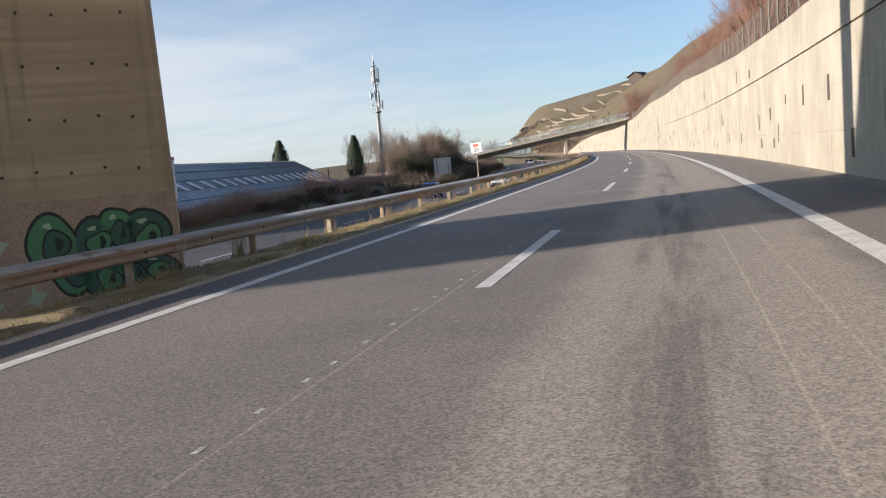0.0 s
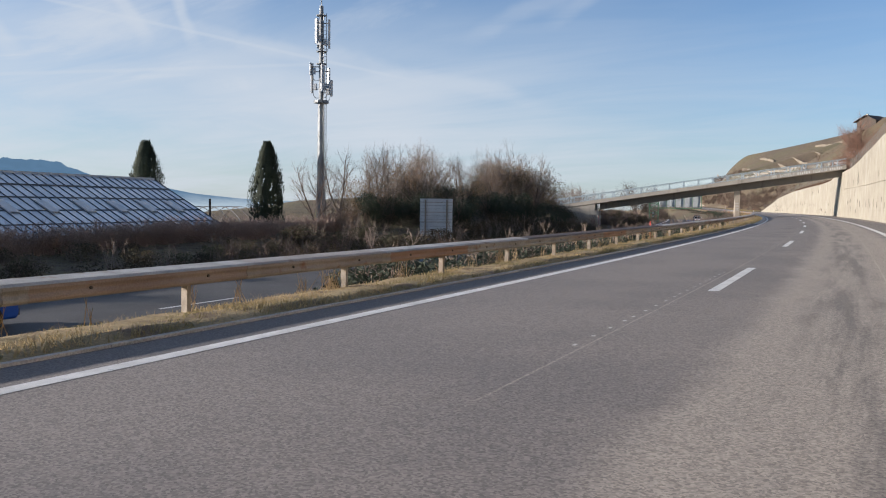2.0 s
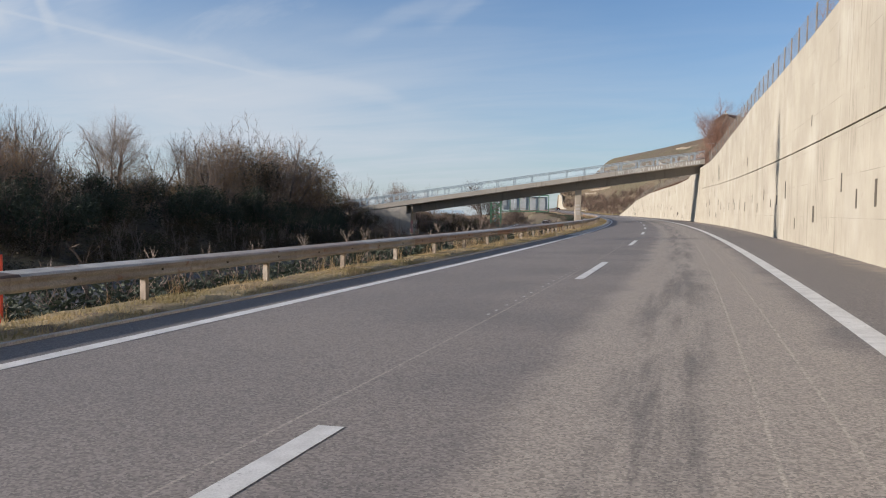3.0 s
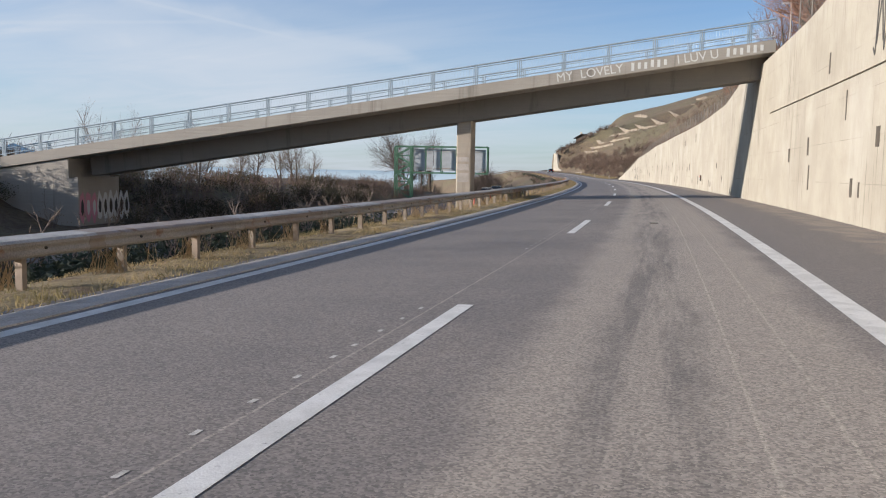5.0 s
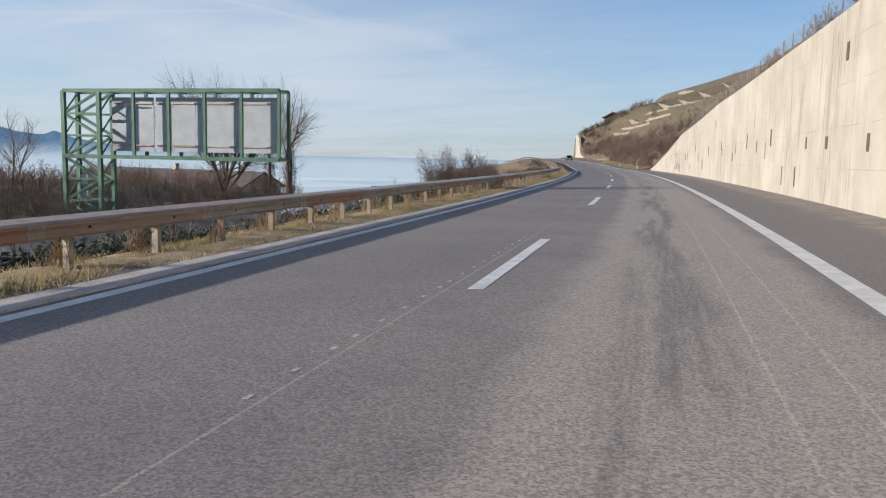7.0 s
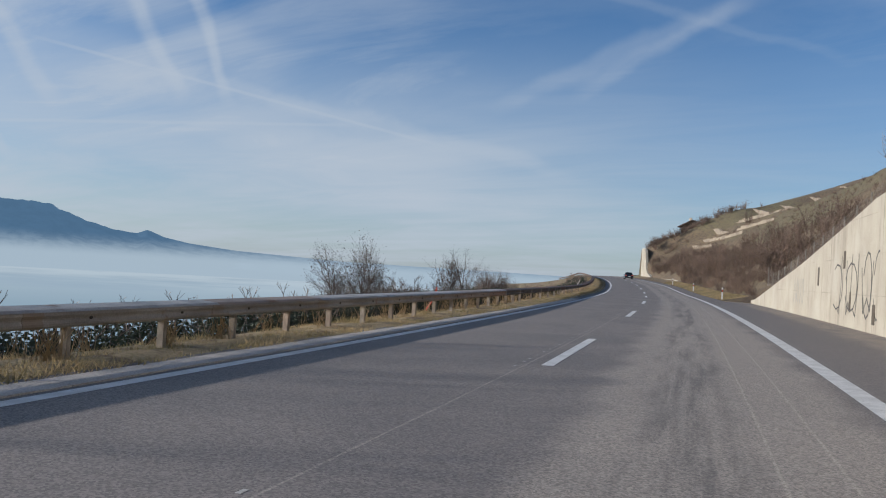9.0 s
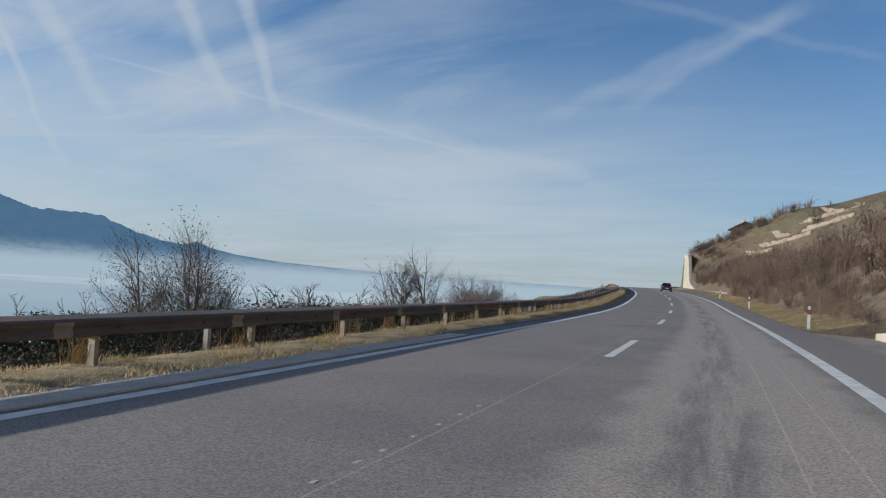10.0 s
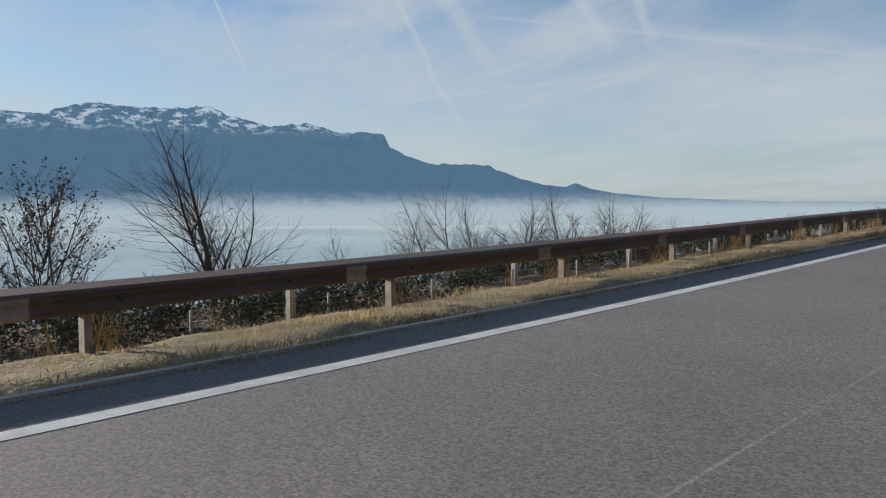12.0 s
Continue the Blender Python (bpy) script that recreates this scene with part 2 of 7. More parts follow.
def board_marked(name, base, other, boards=0.86, rough=0.85, stain=(0.10, 0.085, 0.065), stain_amount=0.5):
    """Fair-faced concrete: horizontal shutter-board lines, vertical run-down stains, tie holes left to geometry."""
    m = bpy.data.materials.new(name)
    m.use_nodes = True
    nt = m.node_tree
    b = nt.nodes["Principled BSDF"]
    pos = make_node(nt, "ShaderNodeNewGeometry").outputs["Position"]
    col = colour_mix(nt, noise_fac(nt, pos, 0.5, 6.0, 0.6), base, other)
    lines = noise_fac(nt, pos, 1.0, 3.0, 0.6, 0.25, 0.75, stretch=(0.12, 0.12, 9.0))
    col = colour_mix(nt, lines, tuple(c * boards for c in base), col)
    oi = make_node(nt, "ShaderNodeObjectInfo")
    r = make_node(nt, "ShaderNodeMapRange")
    r.inputs[4].default_value = 0.35
    nt.links.new(oi.outputs["Random"], r.inputs[0])
    col = colour_mix(nt, r.outputs[0], col, other)
    runs = noise_fac(nt, pos, 1.0, 5.0, 0.6, 0.56, 0.70, stretch=(1.6, 1.6, 0.10))
    k = make_node(nt, "ShaderNodeMath", operation="MULTIPLY")
    nt.links.new(runs, k.inputs[0])
    k.inputs[1].default_value = stain_amount
    col = colour_mix(nt, k.outputs[0], col, stain)
    nt.links.new(col, b.inputs["Base Color"])
    b.inputs["Roughness"].default_value = rough
    fine = noise_fac(nt, pos, 14.0, 5.0, 0.6, 0.2, 0.8)
    hs = make_node(nt, "ShaderNodeMath", operation="ADD")
    nt.links.new(lines, hs.inputs[0])
    nt.links.new(fine, hs.inputs[1])
    bp = make_node(nt, "ShaderNodeBump")
    bp.inputs["Strength"].default_value, bp.inputs["Distance"].default_value = 0.35, 0.02
    nt.links.new(hs.outputs[0], bp.inputs["Height"])
    nt.links.new(bp.outputs[0], b.inputs["Normal"])
    return m


def cast_wall(name, base, other):
    """Large formwork panels of pale concrete: faint panel joints, run-down streaks, scuffs and brown seepage."""
    m = bpy.data.materials.new(name)
    m.use_nodes = True
    nt = m.node_tree
    b = nt.nodes["Principled BSDF"]
    pos = make_node(nt, "ShaderNodeNewGeometry").outputs["Position"]
    sep = make_node(nt, "ShaderNodeSeparateXYZ")
    nt.links.new(pos, sep.inputs[0])
    flat = make_node(nt, "ShaderNodeCombineXYZ")
    nt.links.new(sep.outputs[1], flat.inputs[0])
    nt.links.new(sep.outputs[2], flat.inputs[1])

    def scaled(v, k):
        n = make_node(nt, "ShaderNodeMath", operation="MULTIPLY")
        nt.links.new(v, n.inputs[0])
        if isinstance(k, float):
            n.inputs[1].default_value = k
        else:
            nt.links.new(k, n.inputs[1])
        return n.outputs[0]

    col = colour_mix(nt, noise_fac(nt, pos, 0.45, 7.0, 0.65), base, other)
    sheet = make_node(nt, "ShaderNodeTexBrick")
    sheet.offset = 0.37
    for k, v in (("Scale", 1.0), ("Mortar Size", 0.012), ("Mortar Smooth", 0.4), ("Brick Width", 2.5), ("Row Height", 1.3)):
        sheet.inputs[k].default_value = v
    sheet.inputs["Color1"].default_value, sheet.inputs["Color2"].default_value, sheet.inputs["Mortar"].default_value = (0, 0, 0, 1), (1, 1, 1, 1), (0.5, 0.5, 0.5, 1)
    nt.links.new(flat.outputs[0], sheet.inputs["Vector"])
    bw = make_node(nt, "ShaderNodeSeparateColor")
    nt.links.new(sheet.outputs["Color"], bw.inputs[0])
    col = colour_mix(nt, scaled(bw.outputs[0], 0.2), col, tuple(c * 0.82 for c in base))
    col = colour_mix(nt, scaled(sheet.outputs["Fac"], noise_fac(nt, pos, 0.5, 3.0, 0.5, 0.40, 0.62)), col, tuple(c * 0.72 for c in other))
    patch = noise_fac(nt, pos, 0.16, 4.0, 0.6, 0.42, 0.62)
    runs = noise_fac(nt, pos, 1.0, 6.0, 0.65, 0.50, 0.66, stretch=(1.5, 1.5, 0.13))
    col = colour_mix(nt, scaled(scaled(runs, patch), 0.8), col, (0.235, 0.205, 0.16))
    thin = noise_fac(nt, pos, 1.0, 4.0, 0.7, 0.56, 0.66, stretch=(6.0, 6.0, 0.35))
    col = colour_mix(nt, scaled(scaled(thin, patch), 0.95), col, (0.17, 0.145, 0.11))
    scuff = noise_fac(nt, pos, 2.4, 6.0, 0.75, 0.60, 0.72)
    col = colour_mix(nt, scaled(scuff, 0.6), col, (0.25, 0.215, 0.16))
    col = colour_mix(nt, scaled(noise_fac(nt, pos, 0.3, 3.0, 0.5, 0.52, 0.70), 0.35), col, (0.45, 0.425, 0.365))
    nt.links.new(col, b.inputs["Base Color"])
    b.inputs["Roughness"].default_value = 0.9
    hs = make_node(nt, "ShaderNodeMath", operation="ADD")
    nt.links.new(noise_fac(nt, pos, 9.0, 6.0, 0.7, 0.2, 0.8), hs.inputs[0])
    nt.links.new(scaled(sheet.outputs["Fac"], -0.35), hs.inputs[1])
    bp = make_node(nt, "ShaderNodeBump")
    bp.inputs["Strength"].default_value, bp.inputs["Distance"].default_value = 0.4, 0.02
    nt.links.new(hs.outputs[0], bp.inputs["Height"])
    nt.links.new(bp.outputs[0], b.inputs["Normal"])
    return m


def land():
    """Ground cover: short winter grass, dry brown growth and bare soil, mixed by noise and by steepness."""
    m = bpy.data.materials.new("land")
    m.use_nodes = True
    nt = m.node_tree
    b = nt.nodes["Principled BSDF"]
    pos = make_node(nt, "ShaderNodeNewGeometry").outputs["Position"]
    col = colour_mix(nt, noise_fac(nt, pos, 0.08, 6.0, 0.65), (0.190, 0.140, 0.080), (0.130, 0.098, 0.060))
    col = colour_mix(nt, noise_fac(nt, pos, 0.03, 4.0, 0.6, 0.46, 0.60), col, (0.150, 0.132, 0.066))
    col = colour_mix(nt, noise_fac(nt, pos, 1.7, 5.0, 0.7, 0.43, 0.62), col, (0.095, 0.068, 0.046))
    nt.links.new(col, b.inputs["Base Color"])
    b.inputs["Roughness"].default_value = 0.95
    bp = make_node(nt, "ShaderNodeBump")
    bp.inputs["Strength"].default_value, bp.inputs["Distance"].default_value = 0.8, 0.15
    nt.links.new(noise_fac(nt, pos, 2.5, 6.0, 0.7, 0.2, 0.8), bp.inputs["Height"])
    nt.links.new(bp.outputs[0], b.inputs["Normal"])
    return m


ASPHALT = asphalt()
LAND = land()
PAINT = surface("road_paint", (0.72, 0.71, 0.68), (0.58, 0.57, 0.54), 3.0, 90.0, 0.6, 0, 0.2, 0.3, spots=(14.0, (0.25, 0.24, 0.23), 0.60, 0.75), coords="World")
WALL = cast_wall("wall_concrete", (0.375, 0.342, 0.272), (0.312, 0.280, 0.218))
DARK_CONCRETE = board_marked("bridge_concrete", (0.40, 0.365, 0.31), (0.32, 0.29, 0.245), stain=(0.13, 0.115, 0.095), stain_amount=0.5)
# bridge concrete toned down: shade under the deck overhang is in the colour
GIRDER = board_marked("shaded_girder_concrete", (0.25, 0.225, 0.19), (0.20, 0.175, 0.15), stain=(0.10, 0.085, 0.07), stain_amount=0.5)
PIER_CONCRETE = board_marked("pier_concrete", (0.53, 0.41, 0.28), (0.40, 0.30, 0.20), stain=(0.17, 0.13, 0.09), stain_amount=0.6, boards=0.66)
GUTTER = surface("gutter_concrete", (0.52, 0.47, 0.42), (0.42, 0.38, 0.33), 2.0, 40.0, 0.9, coords="World", bump=0.2)
STEEL = surface("weathered_steel", (0.345, 0.312, 0.268), (0.25, 0.216, 0.180), 1.6, 50.0, 0.72, 0.12, 0.2, 0.6, spots=(2.2, (0.20, 0.095, 0.05), 0.57, 0.72), stretch=(0.3, 0.5, 2), random_tint=(0.29, 0.145, 0.075, -0.65, 0.9), coords="World")
ZINC = surface("galvanised_steel", (0.50, 0.48, 0.45), (0.38, 0.36, 0.33), 2.0, 60.0, 0.65, 0.2, 0.1, 0.5, coords="World", spots=(1.4, (0.24, 0.15, 0.09), 0.58, 0.70), random_tint=(0.26, 0.16, 0.10, -0.4, 0.7))
# real rust, plus the shade of the backlit rail put into darker tones
RUST_SHADE_STEEL = surface("rust_and_shade_steel", (0.125, 0.100, 0.082), (0.085, 0.066, 0.053), 1.6, 50.0, 0.7, 0.12, 0.2, 0.6, spots=(2.2, (0.12, 0.06, 0.035), 0.52, 0.70), stretch=(0.3, 0.5, 2), random_tint=(0.16, 0.075, 0.04, -0.4, 0.8), coords="World")
POST = surface("rail_post_steel", (0.40, 0.355, 0.295), (0.28, 0.24, 0.195), 6.0, 60.0, 0.7, 0.2, 0.2, 0.5, random_tint=(0.25, 0.19, 0.14, 0.0, 0.8))
GREEN = surface("green_painted_steel", (0.085, 0.185, 0.110), (0.065, 0.145, 0.09), 2.0, 40.0, 0.5, 0.1, 0.1, 0.4)
ALU = surface("sign_back_aluminium", (0.56, 0.58, 0.59), (0.48, 0.50, 0.51), 1.5, 30.0, 0.5, 0.15, 0.05, 0.3)
BARK = surface("bark", (0.17, 0.135, 0.105), (0.10, 0.08, 0.062), 3.0, 40.0, 0.95, coords="World")
TWIG = surface("winter_twigs", (0.265, 0.205, 0.165), (0.18, 0.138, 0.112), 0.6, 30.0, 0.95, bump=0, coords="World")
TWIG_DARK = surface("dark_winter_twigs", (0.145, 0.108, 0.088), (0.095, 0.072, 0.060), 0.6, 30.0, 0.95, bump=0, coords="World")
TWIG_RED = surface("russet_twigs", (0.30, 0.165, 0.115), (0.21, 0.125, 0.09), 0.5, 20.0, 0.95, bump=0, coords="World")
LEAF_BROWN = surface("dry_leaves", (0.33, 0.215, 0.125), (0.22, 0.145, 0.085), 0.8, 25.0, 0.9, bump=0, coords="World", random_tint=(0.19, 0.15, 0.085, 0.0, 0.7), translucent=0.5)
LEAF_OLIVE = surface("olive_leaves", (0.105, 0.098, 0.062), (0.062, 0.062, 0.040), 0.9, 25.0, 0.8, bump=0, coords="World", translucent=0.45)
LEAF_DARK = surface("dark_evergreen", (0.058, 0.072, 0.045), (0.040, 0.052, 0.030), 1.2, 25.0, 0.8, bump=0, coords="World", translucent=0.15)
IVY = surface("bramble_leaves", (0.095, 0.100, 0.056), (0.14, 0.100, 0.062), 0.6, 25.0, 0.85, bump=0, coords="World", random_tint=(0.045, 0.036, 0.022, 0.0, 0.8), translucent=0.35)
GRASS = surface("verge_grass", (0.49, 0.375, 0.205), (0.255, 0.215, 0.105), 0.5, 8.0, 0.9, bump=0, coords="World", translucent=0.55)
TURF = surface("dry_turf", (0.41, 0.315, 0.175), (0.235, 0.185, 0.095), 0.7, 18.0, 0.95, bump=0.6, coords="World", spots=(1.1, (0.15, 0.105, 0.065), 0.50, 0.66))
STRAW = surface("dry_stalks", (0.54, 0.42, 0.26), (0.36, 0.27, 0.16), 1.0, 10.0, 0.9, bump=0, coords="World", translucent=0.5)
RED = plain("red_plastic", (0.55, 0.06, 0.03), 0.5)
WHITE = surface("white_plastic", (0.72, 0.72, 0.70), (0.62, 0.62, 0.60), 4.0, 50.0, 0.5, 0, 0.02, 0.2)
BLACK = plain("black_plastic", (0.02, 0.02, 0.02), 0.6)
TYRE = surface("tyre_rubber", (0.025, 0.025, 0.025), None, 8.0, 80.0, 0.85)
CHROME = plain("alloy", (0.55, 0.55, 0.56), 0.3, 0.9)
CARGLASS = plain("car_glass", (0.015, 0.018, 0.02), 0.06)
ROOF = surface("dark_roof_tiles", (0.085, 0.060, 0.048), (0.060, 0.045, 0.038), 2.0, 20.0, 0.85)
PLASTER = surface("plaster", (0.52, 0.46, 0.36), (0.44, 0.39, 0.31), 1.0, 30.0, 0.9)
TIMBER = surface("brown_timber", (0.090, 0.068, 0.052), (0.062, 0.048, 0.038), 2.0, 30.0, 0.8)
STONE = surface("dry_stone", (0.27, 0.222, 0.165), (0.16, 0.13, 0.098), 1.2, 9.0, 0.95, bump=0.5, coords="World", random_tint=(0.30, 0.25, 0.18, 0.0, 0.8))


# ---- plan: the lane line of the road, and places by station and offset ----
CURVE = (-0.1688, -3.4857, -2.407, -0.3678)
_y = np.linspace(-260.0, 800.0, 10601)
_x = np.polyval(CURVE, _y / 100)
_s = np.concatenate([[0], np.cumsum(np.hypot(np.diff(_x), np.diff(_y)))])
_s -= np.interp(0, _y, _s)


def way(s):
    """The point of the lane line at station s, and the unit vectors along the road and across it to the right."""
    y = float(np.interp(s, _s, _y))
    x = float(np.polyval(CURVE, y / 100))
    k = float(np.polyval(np.polyder(CURVE), y / 100)) / 100
    n = math.hypot(1, k)
    return x, y, (k / n, 1 / n), (1 / n, -k / n)


def at(s, o, z=0.0):
    x, y, _, c = way(s)
    return Vector((x + c[0] * o, y + c[1] * o, z))


def facing(s):
    """The heading of the road at station s: degrees to the left of +y."""
    t = way(s)[2]
    return math.degrees(math.atan2(-t[0], t[1]))


def smooth(a, b, v):
    u = min(1.0, max(0.0, (v - a) / (b - a)))
    return u * u * (3 - 2 * u)


def table(v, rows):
    return float(np.interp(v, [r[0] for r in rows], [r[1] for r in rows]))


def grade(s):
    """The height of the lane line."""
    return 0.0125 * max(0.0, min(s, 520) - 375) * smooth(360, 420, s) - 0.03 * max(0.0, s - 530)


def road_z(s, o):
    return grade(s) + 0.025 * max(-5.0, min(5.2, o))


WALL_OFF = [(-300, 6.6), (110, 6.6), (150, 7.0), (190, 7.5), (400, 7.5)]
WALL_TOP = [(-300, 5.2), (20, 5.3), (35, 5.6), (52, 6.1), (70, 6.9), (98, 8.1), (130, 8.45), (160, 8.9), (182, 8.3), (200, 7.4), (221, 7.2), (228, 6.5), (243, 6.25), (270, 6.15), (296, 5.75), (324, 4.4), (339, 2.6), (346, 1.85), (358, 0.45), (362, 0.25)]
FAR_TOP = [(440, 0.9), (444, 1.7), (488, 2.0), (498, 3.2), (503, 9.2), (560, 10.0)]


def wall_off(s):
    return table(s, WALL_OFF)


def wall_top(s):
    return table(s, WALL_TOP)


def terrain(s, o):
    g = grade(s)
    if o > 4.6:
        steep = 0.80 - 0.10 * smooth(380, 450, s) - 0.22 * (1 - smooth(150, 260, s))
        flat = 0.18 - 0.03 * smooth(390, 450, s)
        fade = 1 - 1.05 * smooth(508, 640, s - 2.1 * max(0, o - 17))
        if s < 362:
            w = wall_off(s) + 0.3
            if o < w:
                return road_z(s, o) - 0.06
            z = wall_top(s) - 0.35 + steep * min(o - w, 42) + flat * max(0, min(o - w - 42, 60))
        else:
            if o < 5.5:
                return road_z(s, o) - 0.06
            z = g + 0.10 + 0.25 * max(0.0, min(o, 8.0) - 5.5)
            if o > 8.3:
                wall = table(s, FAR_TOP) - g - 0.3 if 440 < s < 514 else 0.4
                brow = 41.7 - 20.5 * smooth(362, 425, s)
                z = g + max(wall, 0.78) + (steep * min(o - 8.3, brow) * (1 - 0.25 * smooth(0.5, 8, wall)) + flat * max(0, min(o - 8.3 - brow, 60)))
                z = (z + 0.27 * max(0, min(o, 150) - 35) * smooth(440, 560, s)) * fade - 12 * (1 - fade)
        return z + (0.5 - 0.35 * smooth(395, 440, s)) * noise.noise(Vector((s * 0.06, o * 0.06, 2.0))) * smooth(9, 16, o)
    if o > -4.2:
        return road_z(s, o) - 0.06
    a = -o
    open_side = smooth(300, 335, s)
    verge = g - 0.15 - 0.05 * smooth(5.2, 6.2, a) - 0.25 * smooth(6.25, 7.3, a)
    low = -2.25
    bank_top = table(s, [(-300, -1.3), (120, -1.2), (140, 0.2), (170, 2.2), (205, 2.1), (222, 0.7), (240, -0.4), (285, -1.1), (300, -1.3), (320, -1.8), (900, -6)])
    z1 = verge + (low - verge) * smooth(6.6, 10.2, a)
    if a > 24:
        shift = 6.0 * smooth(150, 185, s) * (1 - smooth(212, 240, s))
        z1 = low + (bank_top - low) * smooth(25 + shift, 36 + shift, a)
    if a > 62:
        z1 -= 0.30 * (a - 62)
    shelf = 12.0 - 2.0 * smooth(396, 404, s) - 1.5 * smooth(440, 480, s)
    z2 = verge - 0.05 * max(0.0, min(a, shelf) - 7.2) - (0.45 + 0.4 * smooth(440, 480, s)) * max(0.0, a - shelf) - 0.05 * max(0, a - 30)
    z = z1 + (z2 - z1) * open_side
    z += 0.35 * noise.noise(Vector((s * 0.09, o * 0.09, 7.0))) * smooth(26, 34, a)
    return max(z, -100.0)


# ---- mesh helpers ----
class Build:
    """Vertices and faces of one mesh."""

    def __init__(self):
        self.v, self.f = [], []

    def add(self, verts, faces):
        n = len(self.v)
        self.v += [tuple(p) for p in verts]
        self.f += [tuple(n + i for i in face) for face in faces]
        return self

    def box(self, x0, x1, y0, y1, z0, z1, m=None, bevel=0.0):
        c = [Vector((x, y, z)) for z in (z0, z1) for y in (y0, y1) for x in (x0, x1)]
        if m is not None:
            c = [m @ p for p in c]
        return self.add(c, [(0, 2, 3, 1), (4, 5, 7, 6), (0, 1, 5, 4), (2, 6, 7, 3), (0, 4, 6, 2), (1, 3, 7, 5)])

    def tube(self, p, q, r0, r1, n=5, caps=True):
        p, q = Vector(p), Vector(q)
        d = (q - p).normalized()
        u = d.orthogonal().normalized()
        w = d.cross(u)
        ring = [u * math.cos(2 * math.pi * i / n) + w * math.sin(2 * math.pi * i / n) for i in range(n)]
        verts = [p + r * r0 for r in ring] + [q + r * r1 for r in ring]
        faces = [(i, (i + 1) % n, n + (i + 1) % n, n + i) for i in range(n)]
        if caps:
            faces += [tuple(range(n - 1, -1, -1)), tuple(range(n, 2 * n))]
        return self.add(verts, faces)

    def loft(self, rings, closed=True, caps=True):
        n = len(rings[0])
        verts = [p for ring in rings for p in ring]
        faces = []
        for k in range(len(rings) - 1):
            for i in range(n if closed else n - 1):
                j = (i + 1) % n
                faces.append((k * n + i, k * n + j, (k + 1) * n + j, (k + 1) * n + i))
        if caps and closed:
            faces += [tuple(range(n - 1, -1, -1)), tuple(range((len(rings) - 1) * n, len(rings) * n))]
        return self.add(verts, faces)

    def mesh(self, name, material, smooth_shade=False):
        me = bpy.data.meshes.new(name)
        me.from_pydata(self.v, [], self.f)
        if material:
            me.materials.append(material)
        bm = bmesh.new()
        bm.from_mesh(me)
        bmesh.ops.recalc_face_normals(bm, faces=bm.faces)
        bm.to_mesh(me)
        bm.free()
        if smooth_shade:
            me.polygons.foreach_set("use_smooth", [True] * len(me.polygons))
        return me


def part(name, build, material, parent=None, label="", m=None, smooth_shade=False):
    """One mesh object, under a thing or a part; build may also be finished mesh data."""
    data = build if isinstance(build, bpy.types.Mesh) else build.mesh(name, material, smooth_shade)
    ob = new(name, data)
    ob.parent = parent
    if m is not None:
        ob.matrix_basis = m
    if label:
        ob["label"] = label
    return ob


def thing(name, m, label, category, group="", kind=""):
    ob = new(name)
    ob.empty_display_size = 0.2
    ob.matrix_basis = m
    return tagged(ob, label, category, group, kind)


def stand(s, o, z=None, turn=0.0):
    """A pose on the ground at station s and offset o, its y axis along the road."""
    p = at(s, o)
    return pose(p.x, p.y, terrain(s, o) if z is None else z, 0, 0, facing(s) + turn)


def ribbon(s0, s1, o0, o1, lift, step=3.0, cross=1, thick=0.0):
    """A strip of the road surface from station s0 to s1 and offset o0 to o1."""
    b = Build()
    ns, rings = max(1, int((s1 - s0) / step)), []
    for i in range(ns + 1):
        s = s0 + (s1 - s0) * i / ns
        rings.append([at(s, o0 + (o1 - o0) * j / cross, road_z(s, o0 + (o1 - o0) * j / cross) + lift) for j in range(cross + 1)])
    b.loft(rings, closed=False)
    return b


def road_uv(ob, s_of, o_of):
    layer = ob.data.uv_layers.new(name="road")
    for loop in ob.data.loops:
        layer.data[loop.index].uv = (o_of[loop.vertex_index], s_of[loop.vertex_index])


# ---- the ground ----
def build_ground():
    cols = [-420, -340, -270, -210, -160, -120, -95, -80, -70, -62, -56, -50, -45, -41, -38, -35, -32, -29, -26, -24, -20, -16, -12, -10.5, -9, -8, -7.3, -6.7, -6, -5, -4.2, -3, 0, 3, 4.6, 5.4, 5.9, 'low', 'high', 9.5, 11, 13, 15, 17, 19, 21, 23, 25, 27, 29, 31, 34, 37, 40, 44, 48, 54, 60, 68, 78, 90, 120, 180, 280]
    stations = sorted(list(np.arange(-240, 780, 5.0)) + [361.5, 362.5, 440.5, 513.0])
    b = Build()
    rings = []
    for s in stations:
        w = wall_off(s) if s < 362 else 8.0
        row = [w + 0.25 if o == "low" else w + 0.36 if o == "high" else o for o in cols]
        rings.append([at(s, o, terrain(s, o)) for o in row])
    b.loft(rings, closed=False)
    ob = part("ground", b, LAND, smooth_shade=True)
    tagged(ob, "rough winter grass and brown scrub on banks and hillside", "ground", kind="structure")


build_ground()

S0, S1 = -60.0, 640.0


